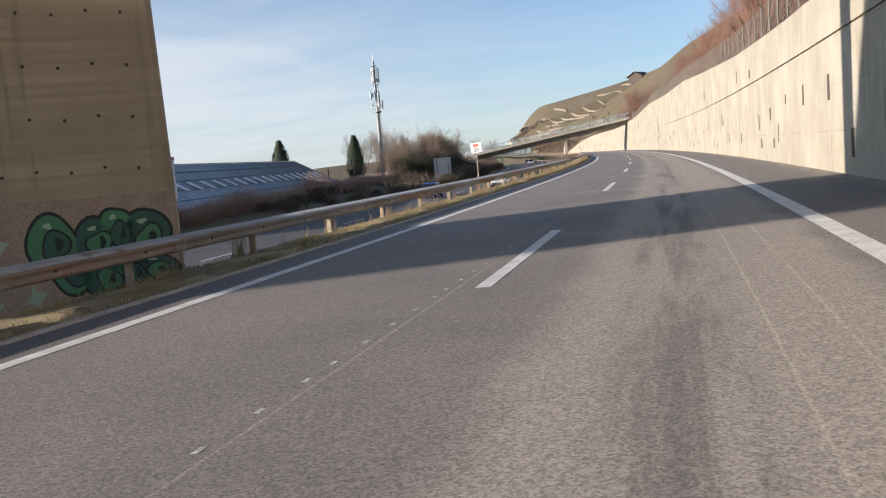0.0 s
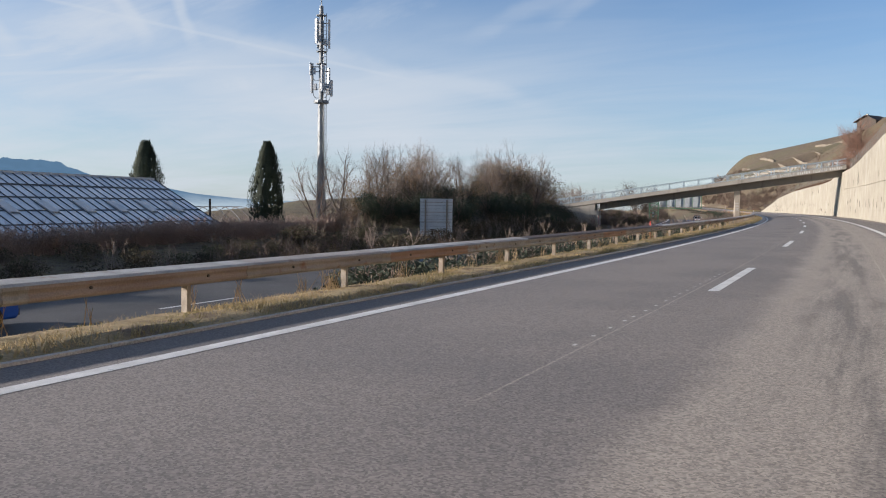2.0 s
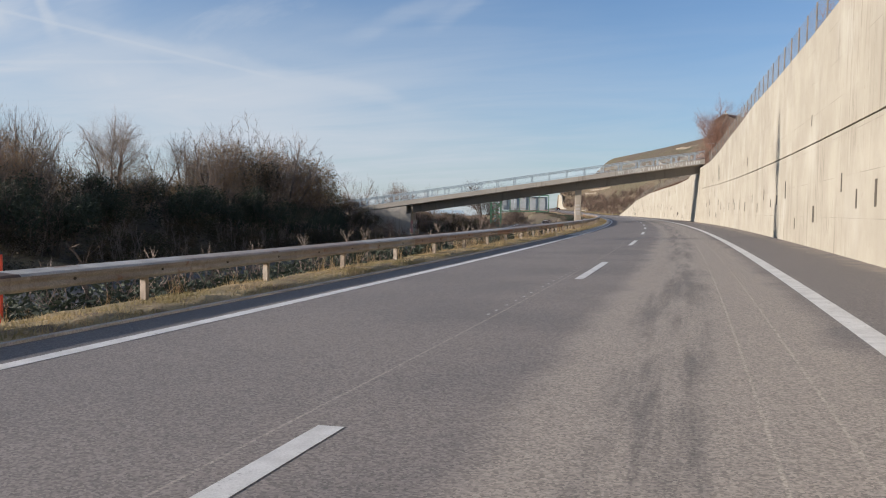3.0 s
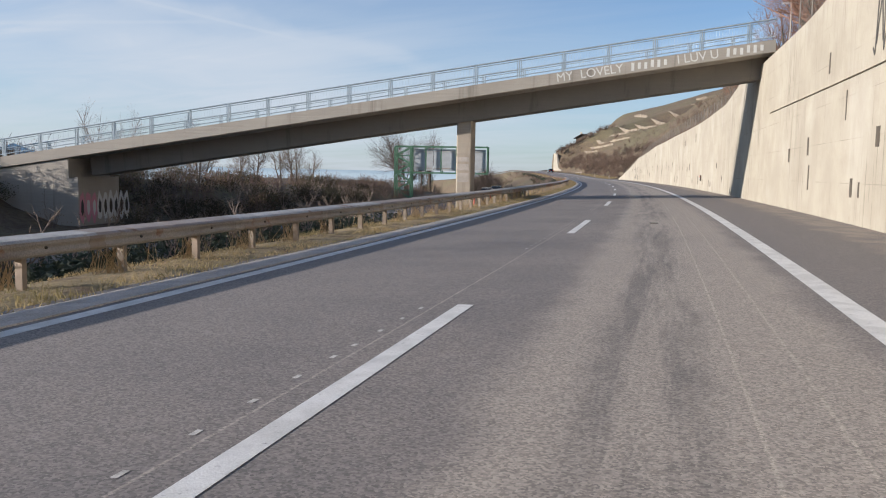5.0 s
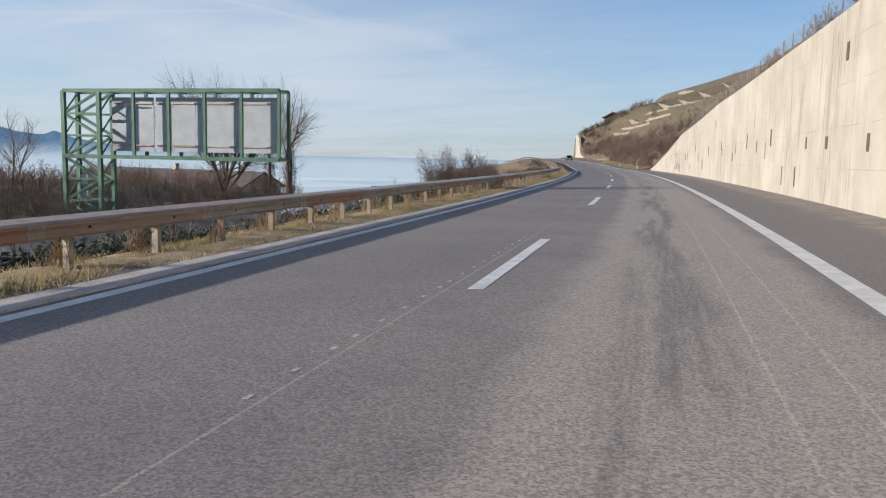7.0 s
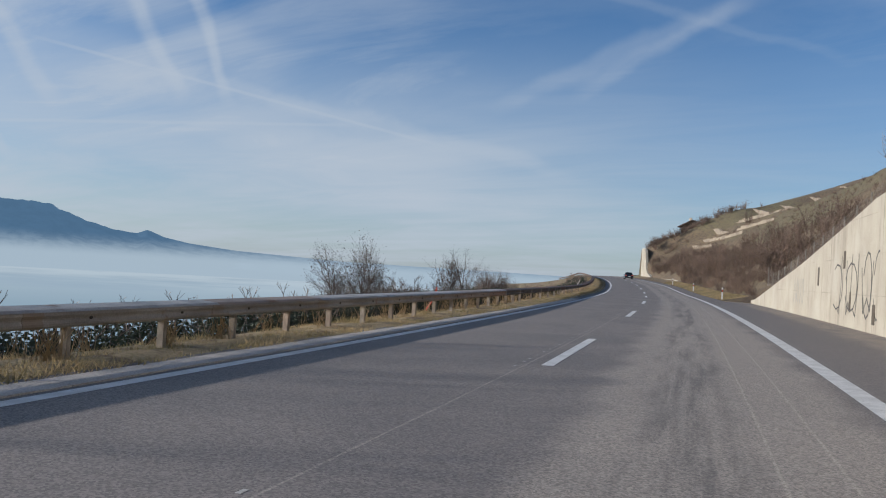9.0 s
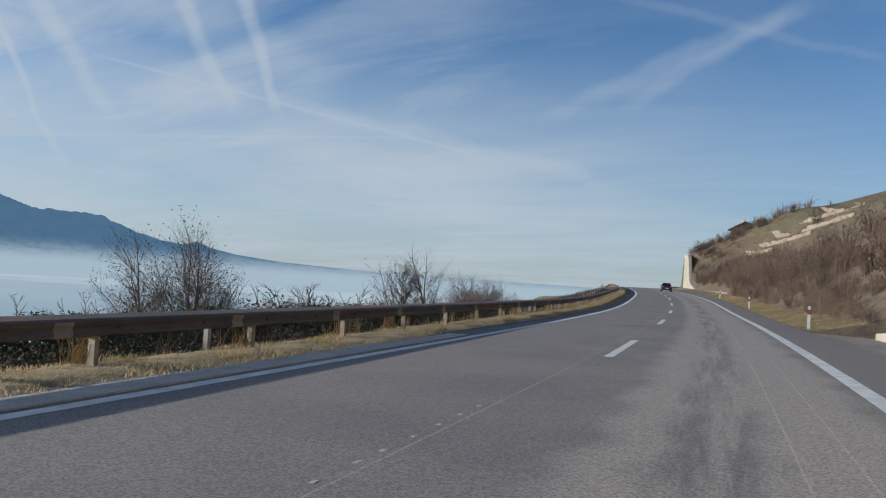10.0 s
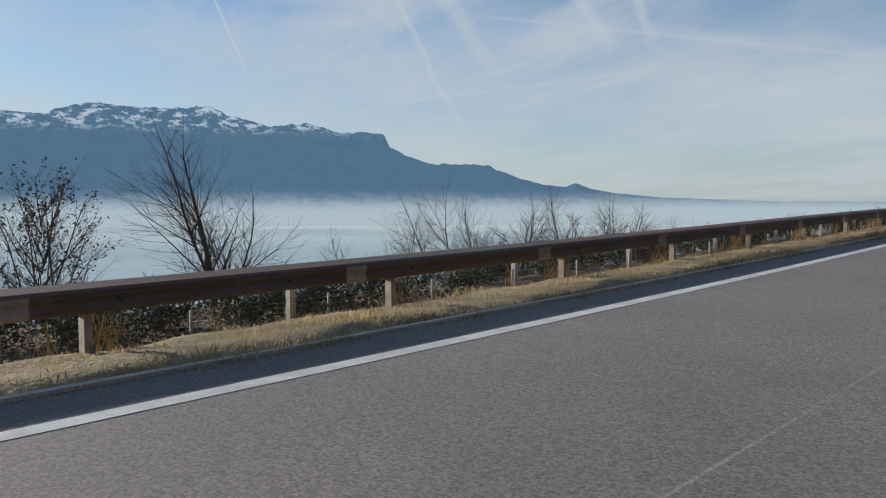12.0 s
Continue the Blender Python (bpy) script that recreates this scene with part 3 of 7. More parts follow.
def build_road():
    b = Build()
    n = int((S1 - S0) / 3)
    offs = [-4.75, -3.7, -1.9, 0.0, 1.4, 2.0, 2.6, 3.2, 4.05, 5.2, 6.4, 7.9]
    sv, ov, rings = [], [], []
    for i in range(n + 1):
        s = S0 + (S1 - S0) * i / n
        edge = min(7.9, wall_off(s) + 0.1) if s < 362 else 6.0
        row = [min(o, edge) for o in offs[:-1]] + [edge]
        rings.append([at(s, o, road_z(s, o)) for o in row])
        sv += [s] * len(row)
        ov += row
    b.loft(rings, closed=False)
    road = part("road", b, ASPHALT)
    road_uv(road, sv, ov)
    tagged(road, "worn two-lane motorway asphalt with a hard shoulder", "road", kind="structure")
    part("edge_line", ribbon(S0, S1, -3.84, -3.62, 0.004, 3), PAINT, road, "narrow white edge line")
    part("edge_line", ribbon(S0, S1, 3.88, 4.16, 0.004, 3), PAINT, road, "broad white edge line")
    for k in range(-3, 30):
        s = table(k, [(-3, -45.8), (0, 8.2), (7, 134.2), (10, 186.2), (14, 258.2), (17, 308.1), (20, 362.1), (30, 542.1)])
        part("lane_dash", ribbon(s, s + 6.0, -0.08, 0.10, 0.004, 3), PAINT, road)
    # dotted remains of an older lane line
    dots = Build()
    for k in range(620):
        s = 2 + 0.62 * k + (k % 5) * 0.04
        if k % 29 < 18:
            dots.add([at(q, o, road_z(q, o) + 0.003) for q, o in ((s, -0.43), (s, -0.39), (s + 0.10, -0.39), (s + 0.10, -0.43))], [(0, 1, 2, 3)])
    part("old_dots", dots, surface("worn_paint", (0.58, 0.56, 0.52), (0.36, 0.34, 0.31), 6.0, 60.0, 0.8, coords="World"), road, "worn dots of an older lane line")
    return road


build_road()


def build_gutter():
    base = tagged(new("gutter"), "pale precast concrete gutter slabs beside the carriageway", "gutter", kind="structure")
    b = Build().box(-0.27, 0.27, 0.0, 2.97, -0.10, 0.012)
    me = b.mesh("slab", GUTTER)
    s = 150.0
    while s < 348:
        p = at(s, -4.23, road_z(s, -4.23) + 0.008)
        climb = math.degrees(math.atan2(grade(s + 3) - grade(s), 3))
        part("slab", me, None, base, m=pose(p.x, p.y, p.z, climb, -1.43, facing(s + 1.5)))
        s += 3.0
    # narrow edging where there are no slabs
    strip = Build().box(-0.05, 0.05, 0.0, 2.98, -0.10, 0.012).mesh("edging", GUTTER)
    for s in list(np.arange(-12.0, 150.0, 3.0)) + list(np.arange(348.0, 470.0, 3.0)):
        p = at(s, -4.70, road_z(s, -4.70) + 0.02)
        part("edging", strip, None, base, m=pose(p.x, p.y, p.z, math.degrees(math.atan2(grade(s + 3) - grade(s), 3)), -1.43, facing(s + 1.5)))
    return base


build_gutter()


# ---- the retaining wall on the hill side ----
def groove_z(s):
    return table(s, [(-300, 3.8), (30, 4.0), (120, 4.05), (205, 4.5)])


def wall_block(s0, s1, lo, hi, front, back, n=4):
    """A length of wall between the heights lo(s) and hi(s), its face at offset wall_off + front."""
    b, rings = Build(), []
    for i in range(n + 1):
        s = s0 + (s1 - s0) * i / n
        w = wall_off(s) if s < 400 else 8.0
        z0, z1 = lo(s), max(hi(s), lo(s) + 0.05)
        rings.append([at(s, w + front, z0), at(s, w + front, z1), at(s, w + back, z1), at(s, w + back, z0)])
    return b.loft(rings)


def build_wall():
    wall = tagged(new("wall_hillside"), "tall cream concrete retaining wall with a stepped top", "retaining wall", kind="structure")
    foot = lambda s: road_z(s, wall_off(s)) - 0.25
    s = -60.0
    while s < 360:
        e = min(s + 8.4, 360.0)
        two = s < 206
        if two:
            part("panel", wall_block(s + 0.003, e - 0.003, foot, lambda v: groove_z(v) - 0.03, 0, 0.5), WALL, wall)
            part("panel", wall_block(s + 0.003, e - 0.003, lambda v: groove_z(v) + 0.03, wall_top, 0.0, 0.5), WALL, wall)
        else:
            part("panel", wall_block(s + 0.003, e - 0.003, foot, wall_top, 0, 0.5), WALL, wall)
        s = e
    part("backing", wall_block(-60, 360, foot, lambda v: wall_top(v) - 0.05, 0.09, 0.48, 60), DARK_CONCRETE, wall, "dark concrete in the joints")
    # weep slots: thin proud plates, the slots' shade put into their dark colour
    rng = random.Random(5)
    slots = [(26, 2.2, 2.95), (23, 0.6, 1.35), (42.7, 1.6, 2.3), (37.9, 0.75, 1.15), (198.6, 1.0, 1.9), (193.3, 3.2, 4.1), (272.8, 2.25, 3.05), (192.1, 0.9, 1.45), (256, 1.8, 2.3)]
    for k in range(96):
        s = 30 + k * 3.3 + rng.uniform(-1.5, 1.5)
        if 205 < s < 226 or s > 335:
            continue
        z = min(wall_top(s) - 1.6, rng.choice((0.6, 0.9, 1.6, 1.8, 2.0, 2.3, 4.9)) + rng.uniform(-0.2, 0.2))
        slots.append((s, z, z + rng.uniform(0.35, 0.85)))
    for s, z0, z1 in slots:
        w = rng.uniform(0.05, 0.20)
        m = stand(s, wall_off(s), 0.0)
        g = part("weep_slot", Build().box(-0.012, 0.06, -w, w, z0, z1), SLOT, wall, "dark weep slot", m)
    return wall


# dark brown that paints slot and hole shade; bolts and vents share it
SLOT = surface("slot_shade_brown", (0.10, 0.080, 0.055), (0.055, 0.045, 0.035), 8.0, 60.0, 0.9)
build_wall()


def build_far_wall():
    wall = tagged(new("wall_bend"), "pale concrete retaining wall at the bend, tall at its far end", "retaining wall", kind="structure")
    s = 441.0
    while s < 508:
        e = s + 8.5
        part("panel", wall_block(s + 0.003, e - 0.003, lambda v: grade(v) - 0.2, lambda v: table(v, FAR_TOP), 0, 0.6), WALL, wall)
        s = e
    return wall


build_far_wall()


def fence(name, s0, s1, off, top, step, label, height=1.6, thick=0.045, rows=9, metal=ZINC):
    """A wire-mesh fence: posts, and a net of thin wires between them."""
    f = thing(name, pose(0, 0, 0), label, "fence")
    post = Build().tube((0, 0, -0.3), (0, 0, height), thick, thick, 6).mesh("post", metal)
    n = int((s1 - s0) / step)
    for i in range(n + 1):
        s = s0 + step * i
        part("post", post, None, f, m=stand(s, off(s), top(s)))
    net = Build()
    for i in range(n):
        a, c = s0 + step * i, s0 + step * (i + 1)
        p, q = at(a, off(a), top(a)), at(c, off(c), top(c))
        for k in range(rows):
            h = 0.1 + (height - 0.15) * k / (rows - 1)
            net.tube(p + Vector((0, 0, h)), q + Vector((0, 0, h)), 0.13 * thick, 0.13 * thick, 3, False)
        for k in range(int(step / 0.2)):
            u = p.lerp(q, (k + 0.5) * 0.2 / step)
            net.tube(u + Vector((0, 0, 0.1)), u + Vector((0, 0, height - 0.05)), 0.11 * thick, 0.11 * thick, 3, False)
    part("wire_net", net, metal, f, "grey wire mesh")
    return f


WIRE = surface("dull_fence_steel", (0.24, 0.215, 0.185), (0.17, 0.15, 0.13), 2.0, 50.0, 0.7, 0.2, 0.05, 0.5, coords="World")
fence("wall_fence", 22, 204, lambda s: wall_off(s) + 0.3, lambda s: wall_top(s) - 0.02, 2.6, "grey wire fence along the top of the retaining wall", thick=0.034, metal=WIRE)
fence("wall_fence", 224, 366, lambda s: wall_off(s) + 1.7, lambda s: terrain(s, wall_off(s) + 1.7) - 0.1, 2.6, "grey wire fence along the top of the retaining wall", thick=0.034, metal=WIRE)


# ---- guard rail ----
def rail_spacing(s):
    return 4.0 if s < 140 or s > 335 else 2.0


def rail_off(s):
    return table(s, [(-300, -6.25), (125, -6.25), (190, -5.55), (325, -5.6), (365, -6.3), (700, -6.3)])


def rail_z(s):
    """The foot level of the beam: the rail stands higher where it is set nearer the lane."""
    return grade(s) + 0.12 * (rail_off(s) + 6.1)


def build_rail():
    rail = thing("guard_rail", pose(0, 0, 0), "weathered brown steel box-beam guard rail on short posts", "guard rail")
    prof = [(-0.30, 0.475), (0.075, 0.455), (0.12, 0.43), (0.125, 0.395), (0.10, 0.355), (0.10, 0.335), (0.125, 0.295), (0.125, 0.265), (0.09, 0.235), (-0.28, 0.245)]
    beam = Build().loft([[Vector((x, y, z)) for x, z in prof] for y in (0.004, 4.0)]).mesh("beam", STEEL)
    cap = Build().loft([[Vector((x, y, z)) for x, z in ((-0.31, 0.479), (0.075, 0.459), (0.121, 0.434), (0.127, 0.437), (0.08, 0.470), (-0.31, 0.491))] for y in (0.0, 4.0)]).mesh("cap", ZINC)
    beam_dark, cap_dark = beam.copy(), cap.copy()
    for me in (beam_dark, cap_dark):
        me.materials[0] = RUST_SHADE_STEEL
    plate = Build().loft([[Vector((x + 0.006 if x > 0 else x, y, z + (0.006 if z > 0.4 else -0.004 if z < 0.25 else 0))) for x, z in prof] for y in (-0.16, 0.16)]).mesh("splice_plate", POST)
    bolt = Build().tube((0.10, 0, 0.345), (0.122, 0, 0.345), 0.024, 0.018, 8).mesh("bolt", SLOT)
    post = Build()
    post.box(-0.055, 0.055, -0.03, -0.022, -0.5, 0.42).box(-0.055, -0.045, -0.022, 0.05, -0.5, 0.42).box(0.045, 0.055, -0.022, 0.05, -0.5, 0.42)
    post = post.mesh("post", POST)
    s = -40.0
    while s < 600:
        p, q = (at(v, rail_off(v), rail_z(v)) for v in (s, s + 4))
        rx = math.degrees(math.atan2(q.z - p.z, 4))
        m = pose(p.x, p.y, p.z, rx, 0, math.degrees(math.atan2(p.x - q.x, q.y - p.y)))
        # past station 330 the darker steel carries the rail's shade in its colour
        shaded_run = s > 330
        part("beam", beam_dark if shaded_run else beam, None, rail, m=m)
        part("cap", cap_dark if shaded_run or (86 < s < 108) else cap, None, rail, m=m)
        if -10 < s < 440:
            part("splice_plate", plate, None, rail, m=m)
        if -10 < s < 440:
            for k in range(2):
                part("bolt", bolt, None, rail, m=m @ pose(0, 1 + 2 * k, 0))
        s += 4.0
    s = -41.3
    while s < 560:
        part("post", post, None, rail, m=stand(s, rail_off(s) - 0.02, rail_z(s), random.Random(s).uniform(-4, 4)))
        s += rail_spacing(s)
    return rail


build_rail()


# ---- the bridge over the road ----
def build_bridge():
    """A slanting concrete overbridge: two spans, one column, a rising deck with a steel railing."""
    a, e = Vector((-49.7, 201.7, 0)), Vector((-14.5, 211.45, 0))
    d = (e - a)
    length = d.length
    d.normalize()
    ang = math.degrees(math.atan2(d.y, d.x))
    rise = 0.151
    br = thing("overbridge", pose(a.x, a.y, 0, 0, 0, ang), "grey concrete overbridge on one column with a blue-grey steel railing", "bridge")
    L0, L1, W = -24.0, length, 4.7

    def top(x):
        return 8.43 - rise * (length - x)

    # deck plate with edge beams, and the deeper girder under it
    rings = []
    for x in np.linspace(L0, L1, 9):
        z = top(x)
        rings.append([Vector((x, 0.0, z)), Vector((x, 0.0, z - 0.62)), Vector((x, 0.18, z - 0.70)), Vector((x, W - 0.18, z - 0.70)), Vector((x, W, z - 0.62)), Vector((x, W, z)), Vector((x, W - 0.35, z)), Vector((x, W - 0.35, z - 0.12)), Vector((x, 0.35, z - 0.12)), Vector((x, 0.35, z))])
    part("deck", Build().loft(rings), DARK_CONCRETE, br)
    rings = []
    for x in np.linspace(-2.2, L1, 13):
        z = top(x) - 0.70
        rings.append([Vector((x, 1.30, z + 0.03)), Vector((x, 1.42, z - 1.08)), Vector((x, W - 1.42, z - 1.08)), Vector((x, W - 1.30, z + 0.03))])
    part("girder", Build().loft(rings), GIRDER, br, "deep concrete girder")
    cx = 20.4
    zc = top(cx) - 1.70
    col = Build()
    c = 0.05
    ring = [(-0.42 + c, -1.0), (0.42 - c, -1.0), (0.42, -1.0 + c), (0.42, 1.0 - c), (0.42 - c, 1.0), (-0.42 + c, 1.0), (-0.42, 1.0 - c), (-0.42, -1.0 + c)]
    col.loft([[Vector((cx + x, 2.6 + y, z)) for x, y in ring] for z in (-2.6, 0.0, zc)])
    part("column", col, board_marked("column_concrete", (0.46, 0.40, 0.32), (0.36, 0.31, 0.245), stain=(0.19, 0.16, 0.12), stain_amount=0.5, boards=0.8), br, "square-edged concrete column")
    for z0, z1 in ((0.85, 1.35), (1.5, 1.85), (2.0, 2.25)):
        part("notice_plate", Build().box(cx - 0.36, cx + 0.30, 1.585, 1.598, z0, z1), GUTTER, br, "faded paper notice")
    # abutment on the lake side
    ab = Build().loft([[Vector((x, y, z)) for x, z in ((-9.0, -2.6), (-2.3, -2.6), (-2.3, top(-2.3) - 1.85), (-2.9, top(-2.9) - 1.85), (-2.9, top(-2.9) - 0.70), (-9.0, top(-9) - 0.70))] for y in (0.12, W - 0.12)])
    part("abutment", ab, DARK_CONCRETE, br, "concrete abutment sprayed with graffiti")
    # railing
    pm = Build().box(-0.035, 0.035, 0.10, 0.17, 0.0, 1.05)
    for dx in (-0.10, 0.10):
        pm.box(dx - 0.02, dx + 0.02, 0.11, 0.16, 0.0, 1.0)
    pm = pm.mesh("rail_post", RAILING)
    for side in (0.05, W - 0.3):
        x = L0 + 0.5
        while x < L1:
            part("rail_post", pm, None, br, m=pose(x, side, top(x)))
            x += 2.35
        for h, r in ((1.05, 0.045), (0.93, 0.022), (0.16, 0.028)):
            part("hand_rail" if h > 1 else "rail_bar", Build().tube((L0, side + 0.135, top(L0) + h), (L1, side + 0.135, top(L1) + h), r, r, 6), RAILING, br)
        net = Build()
        x = L0
        while x < L1:
            net.tube((x, side + 0.135, top(x) + 0.16), (x, side + 0.135, top(x) + 0.93), 0.006, 0.006, 3, False)
            x += 0.16
        part("rail_infill", net, RAILING, br, "thin upright bars")
    # white sprayed writing on the edge beam
    lm = bpy.data.materials.get("white_spray") or plain("white_spray", (0.62, 0.62, 0.58), 0.8)
    x = 25.5
    for word in ("MY", "LOVELY", None, "I LUV U", None):
        if word is None:
            for k in range(6):
                z = top(x)
                part("sprayed_bar", Build().box(x, x + 0.15, -0.008, 0.0, z - 0.50 + 0.05 * (k % 2), z - 0.08 - 0.04 * (k % 3)), lm, br, "white spray paint")
                x += 0.33
            x += 0.35
            continue
        cu = bpy.data.curves.new("lettering", "FONT")
        cu.body, cu.size, cu.extrude = word, 0.64, 0.003
        tmp = new("lettering", cu)
        me = bpy.data.meshes.new_from_object(tmp.evaluated_get(bpy.context.evaluated_depsgraph_get()))
        bpy.data.objects.remove(tmp)
        wide = max(v.co.x for v in me.vertices)
        me.materials.clear()
        me.materials.append(lm)
        part("lettering", me, None, br, "white sprayed letters", pose(x, -0.006, top(x) - 0.50, 90, -math.degrees(math.atan(rise)), 0))
        x += wide + 0.36
    return br


RAILING = surface("blue_grey_paint", (0.36, 0.43, 0.47), (0.30, 0.36, 0.40), 2.0, 30.0, 0.5, 0.2, 0.05, 0.3)
build_bridge()


def build_first_bridge():
    """The bridge that the drive begins under: a broad board-marked pier beside the rail and a deck overhead."""
    d, n = Vector((0.857, 0.515, 0)), Vector((-0.515, 0.857, 0))
    corner = at(14.1, -7.55)
    ang = math.degrees(math.atan2(d.y, d.x))
    br = thing("viaduct", pose(corner.x, corner.y, 0, 0, 0, ang), "brown board-marked concrete viaduct with graffiti on its broad pier", "bridge")
    pier = Build()
    c = 0.06
    ring = [(-9.0, 0.0), (-c, 0.0), (0.0, c), (0.0, 0.6 - c), (-c, 0.6), (-9.0, 0.6)]
    pier.loft([[Vector((x - (0.08 if x > -1 else 0) * z / 7, y, z)) for x, y in ring] for z in (-1.6, 11.0)])
    part("pier", pier, PIER_CONCRETE, br)
    deck = Build()
    deck.loft([[Vector((x, y, z)) for y, z in ((-10.6, 11.9), (-10.6, 10.9), (-9.4, 10.6), (-3.7, 10.6), (-2.9, 10.9), (-2.9, 11.9), (-3.2, 11.9), (-3.2, 11.3), (-10.3, 11.3), (-10.3, 11.9))] for x in (-95, -40, 0, 24)])
    part("deck", deck, DARK_CONCRETE, br, m=pose(0, 0, 0, 0, 0, -2.2))
    for x in (-4.5, -46.0, -88.0):
        part("crosshead", Build().box(x - 1.0, x + 1.0, -9.5 - 0.038 * x, 0.6, 10.0, 10.65), DARK_CONCRETE, br)
        if x < -10:
            part("pier", Build().box(x - 2.0, x + 2.0, -5.5 - 0.038 * x, -4.7 - 0.038 * x, -3.0, 10.1), PIER_CONCRETE, br)
    # tie holes in rows: proud discs, each hole's shade put into the dark colour
    hole = Build().tube((0, -0.006, 0), (0, 0.03, 0), 0.035, 0.035, 8).mesh("tie_hole", SLOT)
    for z in (1.75, 2.75, 3.75, 4.75):
        for k in range(10):
            part("tie_hole", hole, None, br, m=pose(-0.6 - 0.62 * k, 0, z + 0.06 * (k % 2)))
    # primed band with sprayed shapes
    pink = surface("primer_band", (0.43, 0.31, 0.23), (0.36, 0.26, 0.20), 1.5, 25.0, 0.9, coords="World")
    part("painted_band", Build().box(-7.5, -0.02, -0.006, 0.0, -1.2, 1.25), pink, br, "pinkish painted band")
    shades = [plain("spray_green", (0.075, 0.21, 0.10), 0.7), plain("spray_dark_green", (0.045, 0.105, 0.075), 0.7), plain("spray_mint", (0.35, 0.46, 0.32), 0.7), plain("spray_black", (0.03, 0.035, 0.03), 0.8)]

    def blob(x, z, rx, rz, depth, mat, wob, seed):
        r = random.Random(seed)
        ph = [r.uniform(0, 6.28) for _ in range(3)]
        pts = []
        for k in range(28):
            t = 2 * math.pi * k / 28
            q = 1 + wob * (math.sin(2 * t + ph[0]) * 0.5 + math.sin(3 * t + ph[1]) * 0.5)
            pts.append(Vector((x + rx * q * math.cos(t), -depth, z + rz * q * math.sin(t))))
        back = [p + Vector((0, 0.004, 0)) for p in pts]
        part("sprayed_shape", Build().loft([pts, back]), mat, br)

    for x, z, rx, rz, tone in ((-2.35, 0.42, 0.42, 0.55, 0), (-2.05, -0.15, 0.38, 0.45, 0), (-1.55, 0.38, 0.40, 0.42, 1), (-1.15, 0.52, 0.30, 0.50, 0), (-0.62, 0.38, 0.44, 0.52, 1), (-1.45, -0.35, 0.42, 0.38, 1), (-0.95, -0.30, 0.30, 0.40, 0), (-0.50, -0.28, 0.40, 0.34, 1)):
        blob(x, z, rx * 1.07 + 0.03, rz * 1.07 + 0.03, 0.009, shades[3], 0.14, int(x * 100))
        blob(x, z, rx, rz, 0.013, shades[tone], 0.14, int(x * 100))
        blob(x + 0.06, z - 0.04, rx * 0.62, rz * 0.60, 0.016, shades[3], 0.22, int(x * 70))
        blob(x + 0.06, z - 0.04, rx * 0.52, rz * 0.51, 0.019, shades[1 - tone], 0.22, int(x * 70))
        blob(x - 0.05, z + rz * 0.62, rx * 0.20, rz * 0.10, 0.021, shades[2], 0.3, int(x * 90))
        blob(x + 0.12, z - 0.02, rx * 0.16, rz * 0.26, 0.022, shades[3], 0.3, int(x * 50))
    for x, z, h in ((-3.85, 0.1, 0.7), (-3.5, 0.35, 0.55), (-3.55, -0.75, 0.3), (-2.75, -0.62, 0.28)):
        star = [Vector((x + h * 0.75 * math.cos(t) * (0.45 if k % 2 else 1), -0.012, z + h * math.sin(t) * (0.45 if k % 2 else 1))) for k, t in enumerate(np.linspace(0.3, 0.3 + 2 * math.pi, 8, endpoint=False))]
        part("sprayed_shape", Build().loft([star, [p + Vector((0, 0.004, 0)) for p in star]]), shades[2], br)
    return br


build_first_bridge()


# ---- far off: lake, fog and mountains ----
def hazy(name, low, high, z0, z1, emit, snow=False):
    """A far slope with haze put into its colour: a plain glowing tone that pales towards the lake."""
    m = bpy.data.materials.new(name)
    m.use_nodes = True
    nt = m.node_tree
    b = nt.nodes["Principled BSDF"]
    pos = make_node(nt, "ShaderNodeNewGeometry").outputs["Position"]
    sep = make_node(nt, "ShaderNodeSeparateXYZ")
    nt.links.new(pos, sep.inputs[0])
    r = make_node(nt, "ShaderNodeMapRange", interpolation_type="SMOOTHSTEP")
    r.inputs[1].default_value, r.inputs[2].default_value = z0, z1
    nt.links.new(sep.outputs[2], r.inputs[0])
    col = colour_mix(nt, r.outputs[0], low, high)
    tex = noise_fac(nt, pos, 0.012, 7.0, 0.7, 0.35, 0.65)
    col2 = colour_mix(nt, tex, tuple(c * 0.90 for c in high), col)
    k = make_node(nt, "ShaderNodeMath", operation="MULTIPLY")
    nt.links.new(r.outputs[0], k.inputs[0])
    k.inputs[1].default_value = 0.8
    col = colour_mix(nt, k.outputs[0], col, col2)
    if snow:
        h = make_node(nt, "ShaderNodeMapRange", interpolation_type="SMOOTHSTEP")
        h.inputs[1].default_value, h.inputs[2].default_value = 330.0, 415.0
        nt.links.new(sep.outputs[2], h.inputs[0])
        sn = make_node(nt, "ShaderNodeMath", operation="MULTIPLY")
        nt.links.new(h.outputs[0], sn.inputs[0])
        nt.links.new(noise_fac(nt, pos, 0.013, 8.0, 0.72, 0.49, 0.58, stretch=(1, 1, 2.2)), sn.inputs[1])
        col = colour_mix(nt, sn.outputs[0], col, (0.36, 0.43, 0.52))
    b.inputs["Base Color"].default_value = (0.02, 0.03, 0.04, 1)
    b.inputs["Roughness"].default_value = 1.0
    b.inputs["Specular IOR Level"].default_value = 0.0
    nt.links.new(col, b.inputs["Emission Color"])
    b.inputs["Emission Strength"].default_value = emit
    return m


